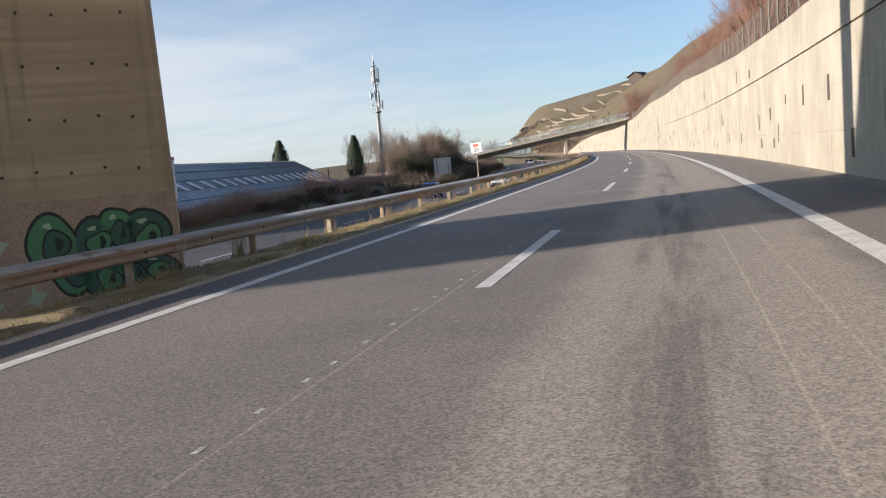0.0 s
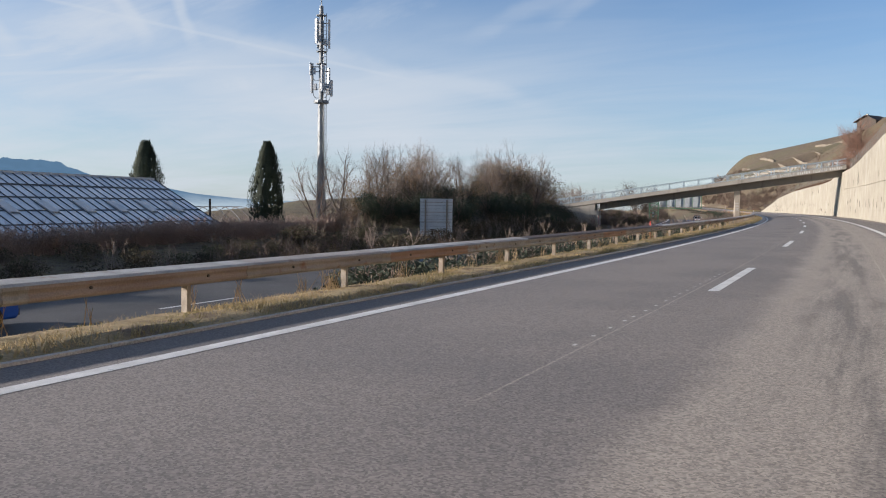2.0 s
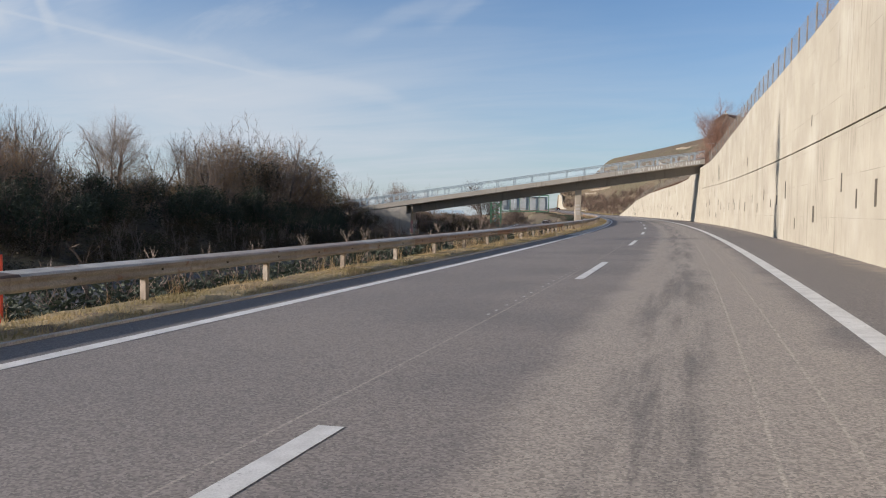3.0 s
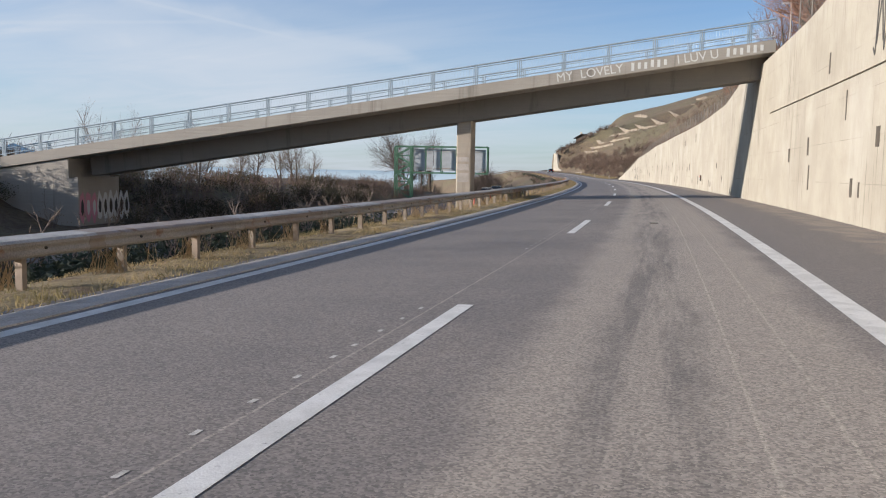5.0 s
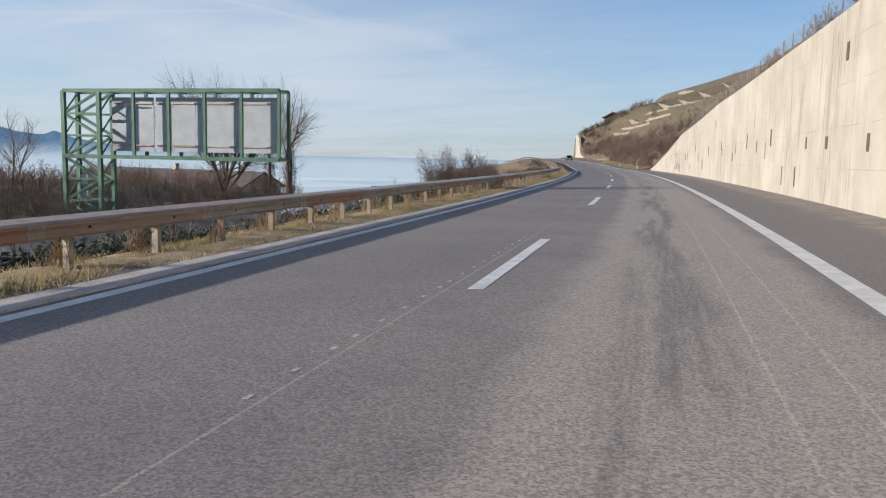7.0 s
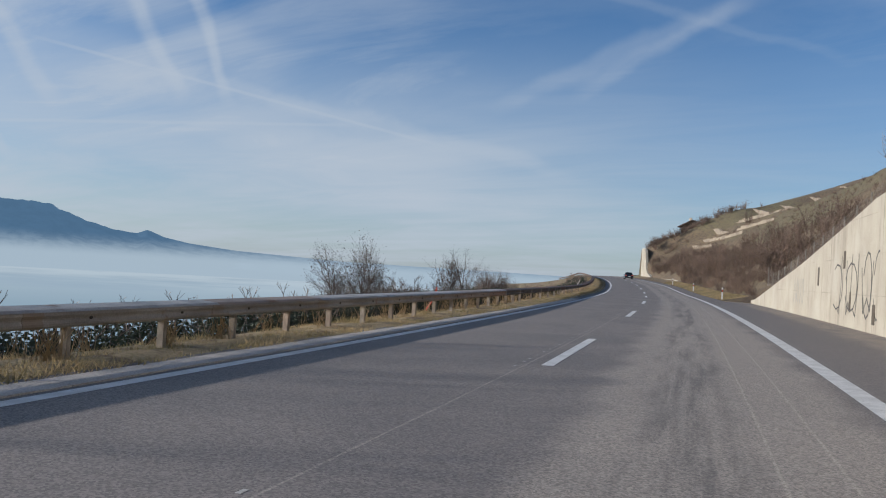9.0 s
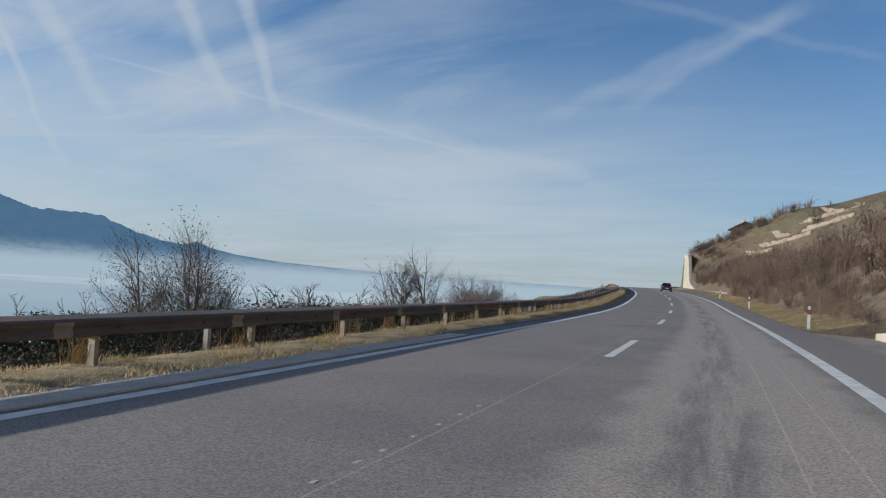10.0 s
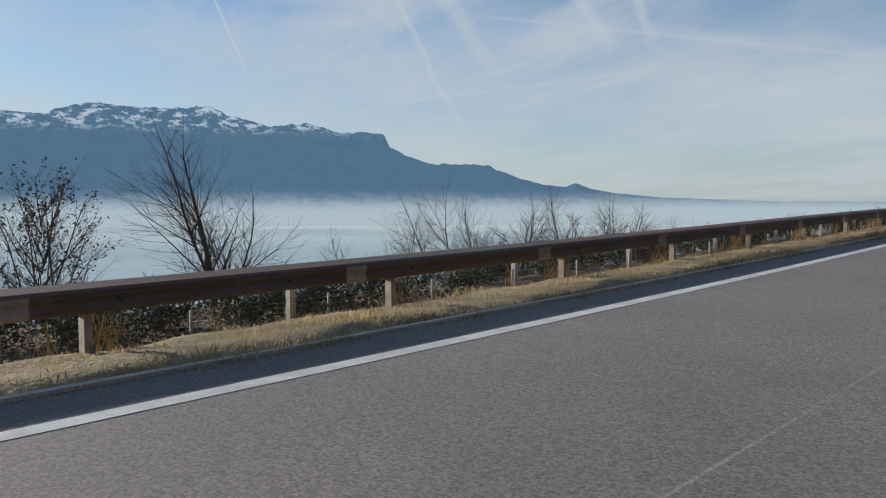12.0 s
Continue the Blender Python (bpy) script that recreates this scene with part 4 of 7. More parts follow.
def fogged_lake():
    """Lake water with drifting fog put into a glowing colour, paler and whiter towards the far shore."""
    m = hazy("lake_fog_glow", (0.21, 0.27, 0.31), (0.21, 0.27, 0.31), -200, -50, 1.0)
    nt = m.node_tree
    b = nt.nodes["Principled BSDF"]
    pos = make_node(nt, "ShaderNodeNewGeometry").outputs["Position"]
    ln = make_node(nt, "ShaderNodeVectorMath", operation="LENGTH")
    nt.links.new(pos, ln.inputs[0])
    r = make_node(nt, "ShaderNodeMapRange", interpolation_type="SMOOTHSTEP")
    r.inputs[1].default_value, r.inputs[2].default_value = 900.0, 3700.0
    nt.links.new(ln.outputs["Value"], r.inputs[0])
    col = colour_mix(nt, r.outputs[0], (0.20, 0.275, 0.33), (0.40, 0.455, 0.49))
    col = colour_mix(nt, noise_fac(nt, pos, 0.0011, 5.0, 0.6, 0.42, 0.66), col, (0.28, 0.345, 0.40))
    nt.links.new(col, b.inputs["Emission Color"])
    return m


def build_distance():
    ridge = [(120, 4.6), (105, 5.4), (90.8, 5.7), (88.6, 5.6), (87.0, 6.1), (85.6, 6.45), (83.5, 6.25), (81.2, 6.2), (79.8, 6.25), (78.3, 6.45), (77.2, 5.9), (75.6, 5.5), (74.3, 5.15), (72.0, 5.4), (70.8, 5.15), (69.7, 4.75), (68.2, 4.85), (66.6, 4.72), (66.2, 3.85), (65.0, 3.2), (63.4, 2.65), (61.5, 2.62), (59.5, 2.55), (58.4, 2.1), (57.1, 1.6), (55.4, 1.15), (54.0, 1.0), (53.3, 1.27), (52.2, 0.85), (50.6, 0.55), (47.5, 0.25), (43.6, 0.10), (40, -0.05), (22, -0.1)]
    far, eye = 4450.0, Vector((-68.4, 381.8, 1.4))
    az = np.arange(22, 120, 0.12)
    el = np.interp(az, [r[0] for r in ridge[::-1]], [r[1] for r in ridge[::-1]])
    b, rings = Build(), []
    for a, h in zip(az, el):
        rough_ = 0.12 * noise.noise(Vector((a * 1.9, 0, 0))) + 0.06 * noise.noise(Vector((a * 6.0, 3, 0)))
        rough_ *= smooth(0.3, 3.0, h)
        col = []
        for k in range(14):
            u = k / 13
            dist = far - 900 * (1 - u) + 120 * u * noise.noise(Vector((a * 0.4, u * 5, 9)))
            e = -1.9 + (h + rough_ + 1.9) * u
            dirn = Vector((-math.sin(radians(a)), math.cos(radians(a)), math.tan(radians(e))))
            col.append(eye + dirn * dist)
        rings.append(col)
    b.loft(rings, closed=False)
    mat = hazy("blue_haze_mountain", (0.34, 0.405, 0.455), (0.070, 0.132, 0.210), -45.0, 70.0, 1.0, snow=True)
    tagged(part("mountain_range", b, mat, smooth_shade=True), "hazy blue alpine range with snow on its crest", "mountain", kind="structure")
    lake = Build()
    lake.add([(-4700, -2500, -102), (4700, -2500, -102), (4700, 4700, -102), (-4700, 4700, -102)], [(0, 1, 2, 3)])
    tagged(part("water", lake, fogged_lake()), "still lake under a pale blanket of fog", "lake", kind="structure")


build_distance()


# ---- plants ----
def bare_tree(rng, height, spread=0.55, depth=4, ivy=0.0, stems=1, crown_width=None, lean=0.35, buds=0):
    """Trunk and crown of a leafless tree, growing from the origin."""
    trunk, crown = Build(), Build()

    def grow(p, d, length, r, level, into):
        segs = 3 if level < 3 else 2
        sides = (7, 5, 4, 3, 3)[min(level, 4)]
        for k in range(segs):
            d = (d + Vector((rng.gauss(0, 0.10), rng.gauss(0, 0.10), 0.05 + rng.gauss(0, 0.05)))).normalized()
            q = p + d * (length / segs)
            if crown_width and level > 1 and ((q.x ** 2 + q.y ** 2) / crown_width ** 2 + ((q.z - 0.55 * height) / (0.47 * height)) ** 2 > 1.0 + rng.uniform(-0.12, 0.12)):
                return
            r2 = r * (0.82 if level < 3 else 0.7)
            into.tube(p, q, r, r2, sides, False)
            p, r = q, r2
            if level < depth:
                n = (2, 3, 3, 3, 2)[level] if k else (1, 2, 2, 2, 1)[level]
                for _ in range(n):
                    t = rng.uniform(0, 2 * math.pi)
                    side = d.orthogonal().normalized()
                    side = (Matrix.Rotation(t, 3, d) @ side)
                    out = (d * rng.uniform(0.55, 1.0) + side * rng.uniform(0.5, 1.0) * spread * 1.6).normalized()
                    grow(p - d * rng.uniform(0, length / segs), out, length * rng.uniform(0.48, 0.72), r * 0.55, level + 1, crown)
        if buds and level >= 3:
            for _ in range(buds):
                if rng.random() < 0.4:
                    leaf(crown, p + Vector((0, 0, -0.05)), rng.uniform(0.025, 0.055), rng)
        if level < depth:
            grow(p, d, length * 0.6, r * 0.8, level + 1, crown)

    for k in range(stems):
        a = 2 * math.pi * k / max(stems, 1) + rng.uniform(-0.4, 0.4)
        d = Vector((math.cos(a) * lean, math.sin(a) * lean, 1)).normalized() if stems > 1 else Vector((rng.gauss(0, 0.05), rng.gauss(0, 0.05), 1))
        grow(Vector((math.cos(a), math.sin(a), 0)) * (0.15 if stems > 1 else 0), d, height * 0.42, height * (0.020 if stems == 1 else 0.013), 0, trunk)
    return trunk, crown


def ascending_tree(rng, height, width, limbs=34, low=0.06, steep=(0.35, 0.75), buds=0):
    """A leafless tree of many rising limbs on a short trunk, with a fine-twigged egg-shaped crown."""
    trunk, crown = Build(), Build()
    trunk.tube((0, 0, -0.4), (0.02 * height, 0.01 * height, height * 0.22), 0.013 * height, 0.009 * height, 7, False)
    trunk.tube((0.02 * height, 0.01 * height, height * 0.22), (0.05 * height, 0.0, height * 0.48), 0.008 * height, 0.004 * height, 6, False)
    trunk.tube((0.05 * height, 0.0, height * 0.48), (0.03 * height, 0.03 * height, height * 0.8), 0.004 * height, 0.001 * height, 5, False)

    def shoot(p, d, length, r, level):
        n = 4 if level < 2 else 2
        for k in range(n):
            d = (d + Vector((rng.gauss(0, 0.07), rng.gauss(0, 0.07), 0.08 + rng.gauss(0, 0.05)))).normalized()
            q = p + d * length / n
            crown.tube(p, q, r, r * 0.78, (5, 4, 3, 3)[level], False)
            p, r = q, r * 0.78
            if level < 3:
                for _ in range((3, 3, 2)[level]):
                    a = rng.uniform(0, 6.28)
                    side = Matrix.Rotation(a, 3, d) @ d.orthogonal().normalized()
                    shoot(p - d * rng.uniform(0, length / n), (d + side * rng.uniform(0.45, 0.9)).normalized(), length * rng.uniform(0.26, 0.42), r * 0.5, level + 1)
            elif buds and rng.random() < buds:
                leaf(crown, q, rng.uniform(0.03, 0.06), rng)

    for k in range(limbs):
        u = (k + rng.random()) / limbs
        z = height * (low + (0.74 - low) * u ** 1.2)
        a = 2.4 * k + rng.uniform(-0.5, 0.5)
        t = rng.uniform(*steep) * (1 - 0.35 * u)
        d = Vector((math.cos(a) * t, math.sin(a) * t, 1)).normalized()
        reach = min(width / max(0.2, t), height * 0.97 - z) * rng.uniform(0.65, 1.0) * (1 - 0.25 * u)
        shoot(Vector((0.02 * height, 0.01 * height, z)), d, max(0.4, reach * 0.9), 0.0055 * height * (1 - 0.6 * u), 0)
    return trunk, crown


def leaf(b, p, size, rng):
    """One small curled leaf or leaf clump: two triangles at an angle."""
    u = Vector((rng.gauss(0, 1), rng.gauss(0, 1), rng.gauss(0, 0.6))).normalized()
    w = u.cross(Vector((rng.gauss(0, 1), rng.gauss(0, 1), rng.gauss(0, 1)))).normalized()
    n = u.cross(w) * 0.25
    b.add([p - u * size, p + w * size * 0.5 + n * size, p + u * size, p - w * size * 0.5 + n * size], [(0, 1, 2), (0, 2, 3)])


def shrub(rng, height, width, leaves, size, stems=26, rise=0.25, twiggy=1.0):
    """Stems and leaves of a bush with a ragged outline and gaps."""
    wood, green = Build(), Build()
    lobes = [(Vector((rng.uniform(-0.6, 0.6) * width, rng.uniform(-0.6, 0.6) * width, height * rng.uniform(0.25, 0.7))), rng.uniform(0.35, 0.6)) for _ in range(7)]
    for k in range(stems):
        a, rad = rng.uniform(0, 6.28), rng.uniform(0, 0.25) * width
        p = Vector((math.cos(a) * rad, math.sin(a) * rad, -0.1))
        d = Vector((math.cos(a) * rng.uniform(0.1, 0.7) * width / height, math.sin(a) * rng.uniform(0.1, 0.7) * width / height, 1)).normalized()
        ln = height * rng.uniform(0.6, 1.12)
        for i in range(4):
            d = (d + Vector((rng.gauss(0, 0.14), rng.gauss(0, 0.14), 0.05))).normalized()
            q = p + d * ln / 4
            wood.tube(p, q, 0.028 - 0.005 * i, 0.023 - 0.005 * i, 4, False)
            for _ in range(int(3 * twiggy)):
                e = (d + Vector((rng.gauss(0, 0.7), rng.gauss(0, 0.7), rng.gauss(0.2, 0.4)))).normalized()
                t = q + e * ln * rng.uniform(0.08, 0.22)
                wood.tube(q, t, 0.010, 0.004, 3, False)
                for _ in range(2):
                    wood.tube(t.lerp(q, rng.random() * 0.6), t + Vector((rng.gauss(0, 0.16), rng.gauss(0, 0.16), rng.gauss(0.12, 0.1))) * height * 0.25, 0.006, 0.003, 3, False)
            p = q
    for k in range(leaves):
        c, r = rng.choice(lobes)
        v = Vector((rng.gauss(0, 1), rng.gauss(0, 1), rng.gauss(0, 1))).normalized() * rng.uniform(0.45, 1.05)
        p = c + Vector((v.x * r * width, v.y * r * width, v.z * r * height * 0.6))
        if p.z > 0.02:
            leaf(green, p, size * rng.uniform(0.6, 1.4), rng)
    return wood, green


def plant(name, builds, mats, label, category, group=""):
    """A plant with its woody part and its crown; stays out of sight below ground until copied."""
    base = thing(name, pose(0, 0, -60), label, category, group)
    for nm, b, mat in zip(("trunk", "crown"), builds, mats):
        if b.f:
            part(nm, b, mat, base)
    return base


def scatter(base, spots, rng, lo=0.85, hi=1.15, sink=0.1):
    """Copies of a plant at stations and offsets; the pattern plant itself takes the first place."""
    spots = [q for q in spots if not (194 < q[0] < 208 and -33.5 < q[1] < -24) and not (119 < q[0] < 134 and -33 < q[1] < -27)]
    for k, spot in enumerate(spots):
        s, o = spot[:2]
        scale = spot[2] if len(spot) > 2 else rng.uniform(lo, hi)
        z = terrain(s, o) - sink
        p = at(s, o)
        m = pose(p.x, p.y, z, 0, 0, rng.uniform(0, 360))
        if k == 0:
            base.matrix_basis = m
            base.scale = (scale,) * 3
        else:
            c = copy_thing(base, m)
            c.scale = (scale * rng.uniform(0.92, 1.08), scale * rng.uniform(0.92, 1.08), scale)


def grown(base, s, o, top):
    """A place for a copy of a plant that reaches the height top."""
    tall = max(v.co.z for c in base.children for v in c.data.vertices)
    return s, o, (top - terrain(s, o) + 0.1) / tall


rng = random.Random(11)
T1 = plant("bare_tree", bare_tree(random.Random(1), 8.0, 0.5, 4, crown_width=2.9), (BARK, TWIG_DARK), "tall leafless tree with fine grey twigs", "tree", "bare trees below the road")
T2 = plant("bare_tree", bare_tree(random.Random(2), 8.0, 0.55, 4, crown_width=3.4), (BARK, TWIG_DARK), "egg-shaped leafless tree with rising limbs and fine twigs", "tree", "bare trees below the road")
T3 = plant("bare_tree", bare_tree(random.Random(3), 8.0, 0.65, 4, stems=2, crown_width=3.4), (BARK, TWIG_DARK), "spreading leafless tree with dark crooked limbs", "tree", "bare trees below the road")
T5 = plant("seeded_tree", ascending_tree(random.Random(6), 8.0, 3.6, 30, 0.10, (0.5, 1.35), 0.07), (BARK, TWIG_DARK), "round leafless tree hung with dark seed clusters", "tree", "bare trees below the road")
T6 = plant("bare_tree", bare_tree(random.Random(8), 8.0, 0.45, 3, stems=2, crown_width=2.6), (BARK, TWIG), "slim leafless tree on the far bank", "tree", "bare trees below the road")
T7 = plant("bare_tree", bare_tree(random.Random(9), 8.0, 0.5, 4, stems=2, crown_width=2.6, lean=0.25), (BARK, TWIG), "many-stemmed leafless tree on the far bank", "tree", "bare trees below the road")
scatter(T1, [grown(T1, 301.0, -28.4, 7.9), (337, -30, 0.6), grown(T1, 264.0, -43.9, 5.4)], rng)
T8 = plant("bare_tree", bare_tree(random.Random(12), 8.0, 0.6, 4, stems=5, crown_width=4.4, lean=0.55), (BARK, TWIG_DARK), "broad many-stemmed leafless tree behind the gantry", "tree", "bare trees below the road")
scatter(T8, [grown(T8, 294.5, -31.5, 9.2)], rng)
scatter(T2, [grown(T2, 405.3, -22.9, 4.7), grown(T2, 273.7, -43.1, 5.5), (434, -23.3, 1.0)], rng)
scatter(T3, [(445, -21, 0.6), (421, -21.5, 0.98), (426.5, -22, 1.08), (437, -20.5, 0.75), (412.5, -22.5, 0.95), (415.5, -22, 1.1), (418.5, -21.5, 1.0), (430, -21.5, 0.95)], rng)
T9 = plant("bare_tree", bare_tree(random.Random(15), 8.0, 0.55, 4, stems=2, crown_width=2.6, lean=0.22, buds=1), (BARK, TWIG_DARK), "leafless tree dotted with small dark buds", "tree", "bare trees below the road")
scatter(T9, [grown(T9, 366.0, -26.5, 4.5), grown(T9, 367.2, -25.3, 3.9)], rng)
scatter(T5, [grown(T5, 399.2, -23.9, 3.1)], rng)
scatter(T6, [(226, -44, 1.12), (236, -47, 1.19), (262, -38, 1.06), (275, -45, 1.12), (141, -45, 1.15), (152, -47, 1.19), (345, 17, 0.73), (183, -50, 0.8), (196, -49, 0.75), (216, -52, 0.95), (250, -45, 0.99), (338, 12, 0.66), (172, -47, 0.9), (190, 12, 0.73), (285, -44, 0.9)], rng)
scatter(T7, [(240, -40, 0.99), (268, -48, 1.06), (217, -47, 1.12), (163, -46, 1.15), (205, -52, 0.85), (147, -43, 1.1), (400.0, -21.5, 0.55), (411.5, -22.5, 0.52), (157, -42, 1.05), (168, -42, 0.9)], rng)

T4 = plant("russet_tree", bare_tree(random.Random(7), 5.5, 0.6, 3, stems=6, crown_width=2.6, lean=0.5), (BARK, TWIG_RED), "russet-twigged winter tree above the retaining wall", "tree", "trees above the wall")
scatter(T4, [(60 + 2.9 * k + rng.uniform(-1, 1), rng.uniform(8.8, 15), rng.uniform(0.75, 1.2)) for k in range(30)] + [(150, 11, 0.7), (153, 14, 0.8), (210, 10, 1.0), (214, 10.5, 1.5), (218, 11.5, 1.75), (222, 10.5, 1.0), (196, 9.5, 0.5), (233, 11, 0.6), (244, 11.5, 0.8), (248, 12.5, 0.95), (252, 11.5, 0.8)], rng)

RUSSET_LEAF = surface("russet_leaves", (0.27, 0.125, 0.07), (0.17, 0.085, 0.05), 0.8, 25.0, 0.9, bump=0, coords="World", translucent=0.4)
RUSSET = plant("russet_shrub", shrub(random.Random(29), 2.6, 2.0, 900, 0.055, 20), (TWIG_RED, RUSSET_LEAF), "russet winter shrub above the retaining wall", "shrub", "shrubs above the wall")
scatter(RUSSET, [(q, wall_off(q) + r.uniform(1.6, 8.0), r.uniform(0.55, 1.15)) for r in (random.Random(30),) for q in [56 + 1.25 * k + r.uniform(-0.6, 0.6) for k in range(46)]], rng)

IVY_DULL = surface("dull_leaves", (0.095, 0.075, 0.048), (0.060, 0.052, 0.034), 0.8, 20.0, 0.85, bump=0, coords="World", translucent=0.2)
HEDGE_TWIG = surface("hedge_twigs", (0.43, 0.31, 0.255), (0.33, 0.235, 0.19), 0.5, 20.0, 0.95, bump=0, coords="World")
HEDGE_LEAF = surface("hedge_leaves", (0.50, 0.375, 0.30), (0.38, 0.285, 0.23), 0.8, 25.0, 0.9, bump=0, coords="World", translucent=0.6)
HEDGE = plant("hedge_shrub", shrub(random.Random(21), 1.6, 1.25, 1300, 0.045, 24, twiggy=0.7), (HEDGE_TWIG, HEDGE_LEAF), "low brown winter hedge shrub with a few dry leaves", "shrub", "hedge beside the greenhouse")
scatter(HEDGE, [(18 + 0.85 * k, -29.5 - 5.5 * smooth(20, 120, 18 + 0.85 * k) + rng.uniform(-0.15, 0.15), rng.uniform(0.92, 1.0)) for k in range(128)] + [(48, -30.9, 1.4), (62, -31.6, 1.3), (81, -32.8, 1.6), (30, -30.2, 1.4)], rng)
THICK = plant("thicket_shrub", shrub(random.Random(22), 5.2, 2.6, 2300, 0.065, 18, twiggy=1.0), (TWIG, LEAF_BROWN), "tall brown thicket shrub with withered leaves", "shrub", "thicket on the bank")
CREST = [(116, 4.2), (122, 6.0), (126.5, 5.9), (129, 2.8), (131.5, 6.2), (138, 6.9), (143, 4.6), (153, 5.0), (158, 8.2), (170, 9.2), (176, 8.0), (186, 6.6)]
spots = []
for k in range(64):
    q, o = 117 + 1.02 * k + rng.uniform(-0.6, 0.6), rng.uniform(-40, -32.5)
    crest = table(q + 1.2 * (o + 33), CREST)
    if q + 1.2 * (o + 33) > 120.5:
        spots.append((q, o, max(0.35, (crest - terrain(q, o)) / 5.9 * rng.choice((0.55, 0.7, 0.85, 1.0)))))
scatter(THICK, [q for q in spots if spots.index(q) % 5 not in (1, 3)], rng)
OLIVE = plant("olive_shrub", shrub(random.Random(28), 5.2, 2.3, 2600, 0.06, 14), (BARK, LEAF_OLIVE), "tall dark green shrub with small leaves", "shrub", "thicket on the bank")
scatter(OLIVE, [q for q in spots if spots.index(q) % 5 in (1, 3)], rng)
scatter(T6, [(q, o, (table(q, CREST) + 1.2 - terrain(q, o)) / 8.0) for q, o in ((121, -35), (134, -36), (137, -33.5), (140.5, -35), (159, -34), (164, -36), (169, -33), (173.5, -34), (177, -36), (181, -34), (186, -37))], rng)
EVER = plant("evergreen_shrub", shrub(random.Random(23), 4.2, 2.6, 3400, 0.085, 16), (BARK, LEAF_DARK), "dark evergreen shrub on the shaded bank", "shrub", "thicket on the bank")
scatter(EVER, [(126 + 1.9 * k + rng.uniform(-1, 1), rng.uniform(-35, -29.0), rng.uniform(0.6, 1.0)) for k in range(30)], rng)
BRAM = plant("bramble", shrub(random.Random(24), 1.5, 1.9, 1000, 0.066, 11), (TWIG, IVY), "dark tangled bramble clump on the bank", "bramble", "brambles on the bank")
scatter(BRAM, [(126 + 1.35 * k + rng.uniform(-1, 1), -26.5 - rng.random() ** 1.3 * 14, rng.uniform(0.8, 1.5)) for k in range(100)] + [(168 + 1.5 * k, rng.uniform(-47, -32.5), rng.uniform(0.8, 1.4)) for k in range(40)] + [(64 + 1.6 * k, rng.uniform(-33, -26), rng.uniform(0.6, 1.1)) for k in range(40)] + [(112 + 1.6 * k, rng.uniform(-31, -25.5), rng.uniform(0.9, 1.4)) for k in range(40)], rng)
LOWB = plant("roadside_bush", shrub(random.Random(25), 2.2, 2.0, 260, 0.05, 24, twiggy=1.0), (TWIG_DARK, LEAF_BROWN), "leafless roadside bush with thin pale stems", "bush", "bushes below the rail")
scatter(LOWB, [grown(LOWB, 378.2, -24.0, 0.5), grown(LOWB, 375.6, -23.5, 0.2), grown(LOWB, 380.4, -24.6, 0.1), (416, -21, 1.7), (421, -21.5, 2.1), (426, -21.5, 2.3), (430, -21, 2.0), (451, -17, 1.2), (458, -15, 1.1)] + [(s, -9.0 - rng.random() * 3, rng.uniform(0.15, 0.28)) for s in np.arange(306, 470, 4.2)] + [(s, -11 - rng.random() * 2, 0.5) for s in np.arange(212, 300, 6.0)], rng)

LEAFY = plant("leafy_bush", shrub(random.Random(27), 2.2, 2.1, 2600, 0.055, 12), (TWIG_DARK, IVY_DULL), "rounded bush with dull dark leaves below the road", "bush", "bushes below the rail")
scatter(LEAFY, [grown(LEAFY, 385.4, -24.9, 0.5), grown(LEAFY, 387.6, -25.4, 0.1), grown(LEAFY, 396.6, -27.0, -0.6), grown(LEAFY, 383.6, -24.2, 0.0)], rng)


DARKB = plant("dark_bramble", shrub(random.Random(26), 1.5, 1.5, 1500, 0.062, 12), (TWIG, LEAF_DARK), "dense dark evergreen bramble just behind the guard rail", "bramble", "brambles behind the rail")
scatter(DARKB, [(84 + 1.2 * k, -8.8 - rng.random() * 0.9, rng.uniform(1.15, 1.4)) for k in range(96)] + [(236 + 1.2 * k, -8.7 - rng.random() * 0.9, rng.uniform(0.95, 1.2)) for k in range(50)] + [(296 + 1.15 * k, -8.4 - rng.random() * 1.1, rng.uniform(0.58, 0.68) - 0.16 * smooth(352, 372, 296 + 1.15 * k) + 0.45 * (1 - smooth(306, 332, 296 + 1.15 * k))) for k in range(150)], rng)


SCRUB_TWIG = surface("scrub_twigs", (0.215, 0.150, 0.110), (0.115, 0.080, 0.064), 0.2, 6.0, 0.95, bump=0, coords="World")
SCRUB_LEAF = surface("scrub_leaves", (0.20, 0.130, 0.085), (0.095, 0.075, 0.048), 0.2, 3.0, 0.9, bump=0, coords="World", translucent=0.25)


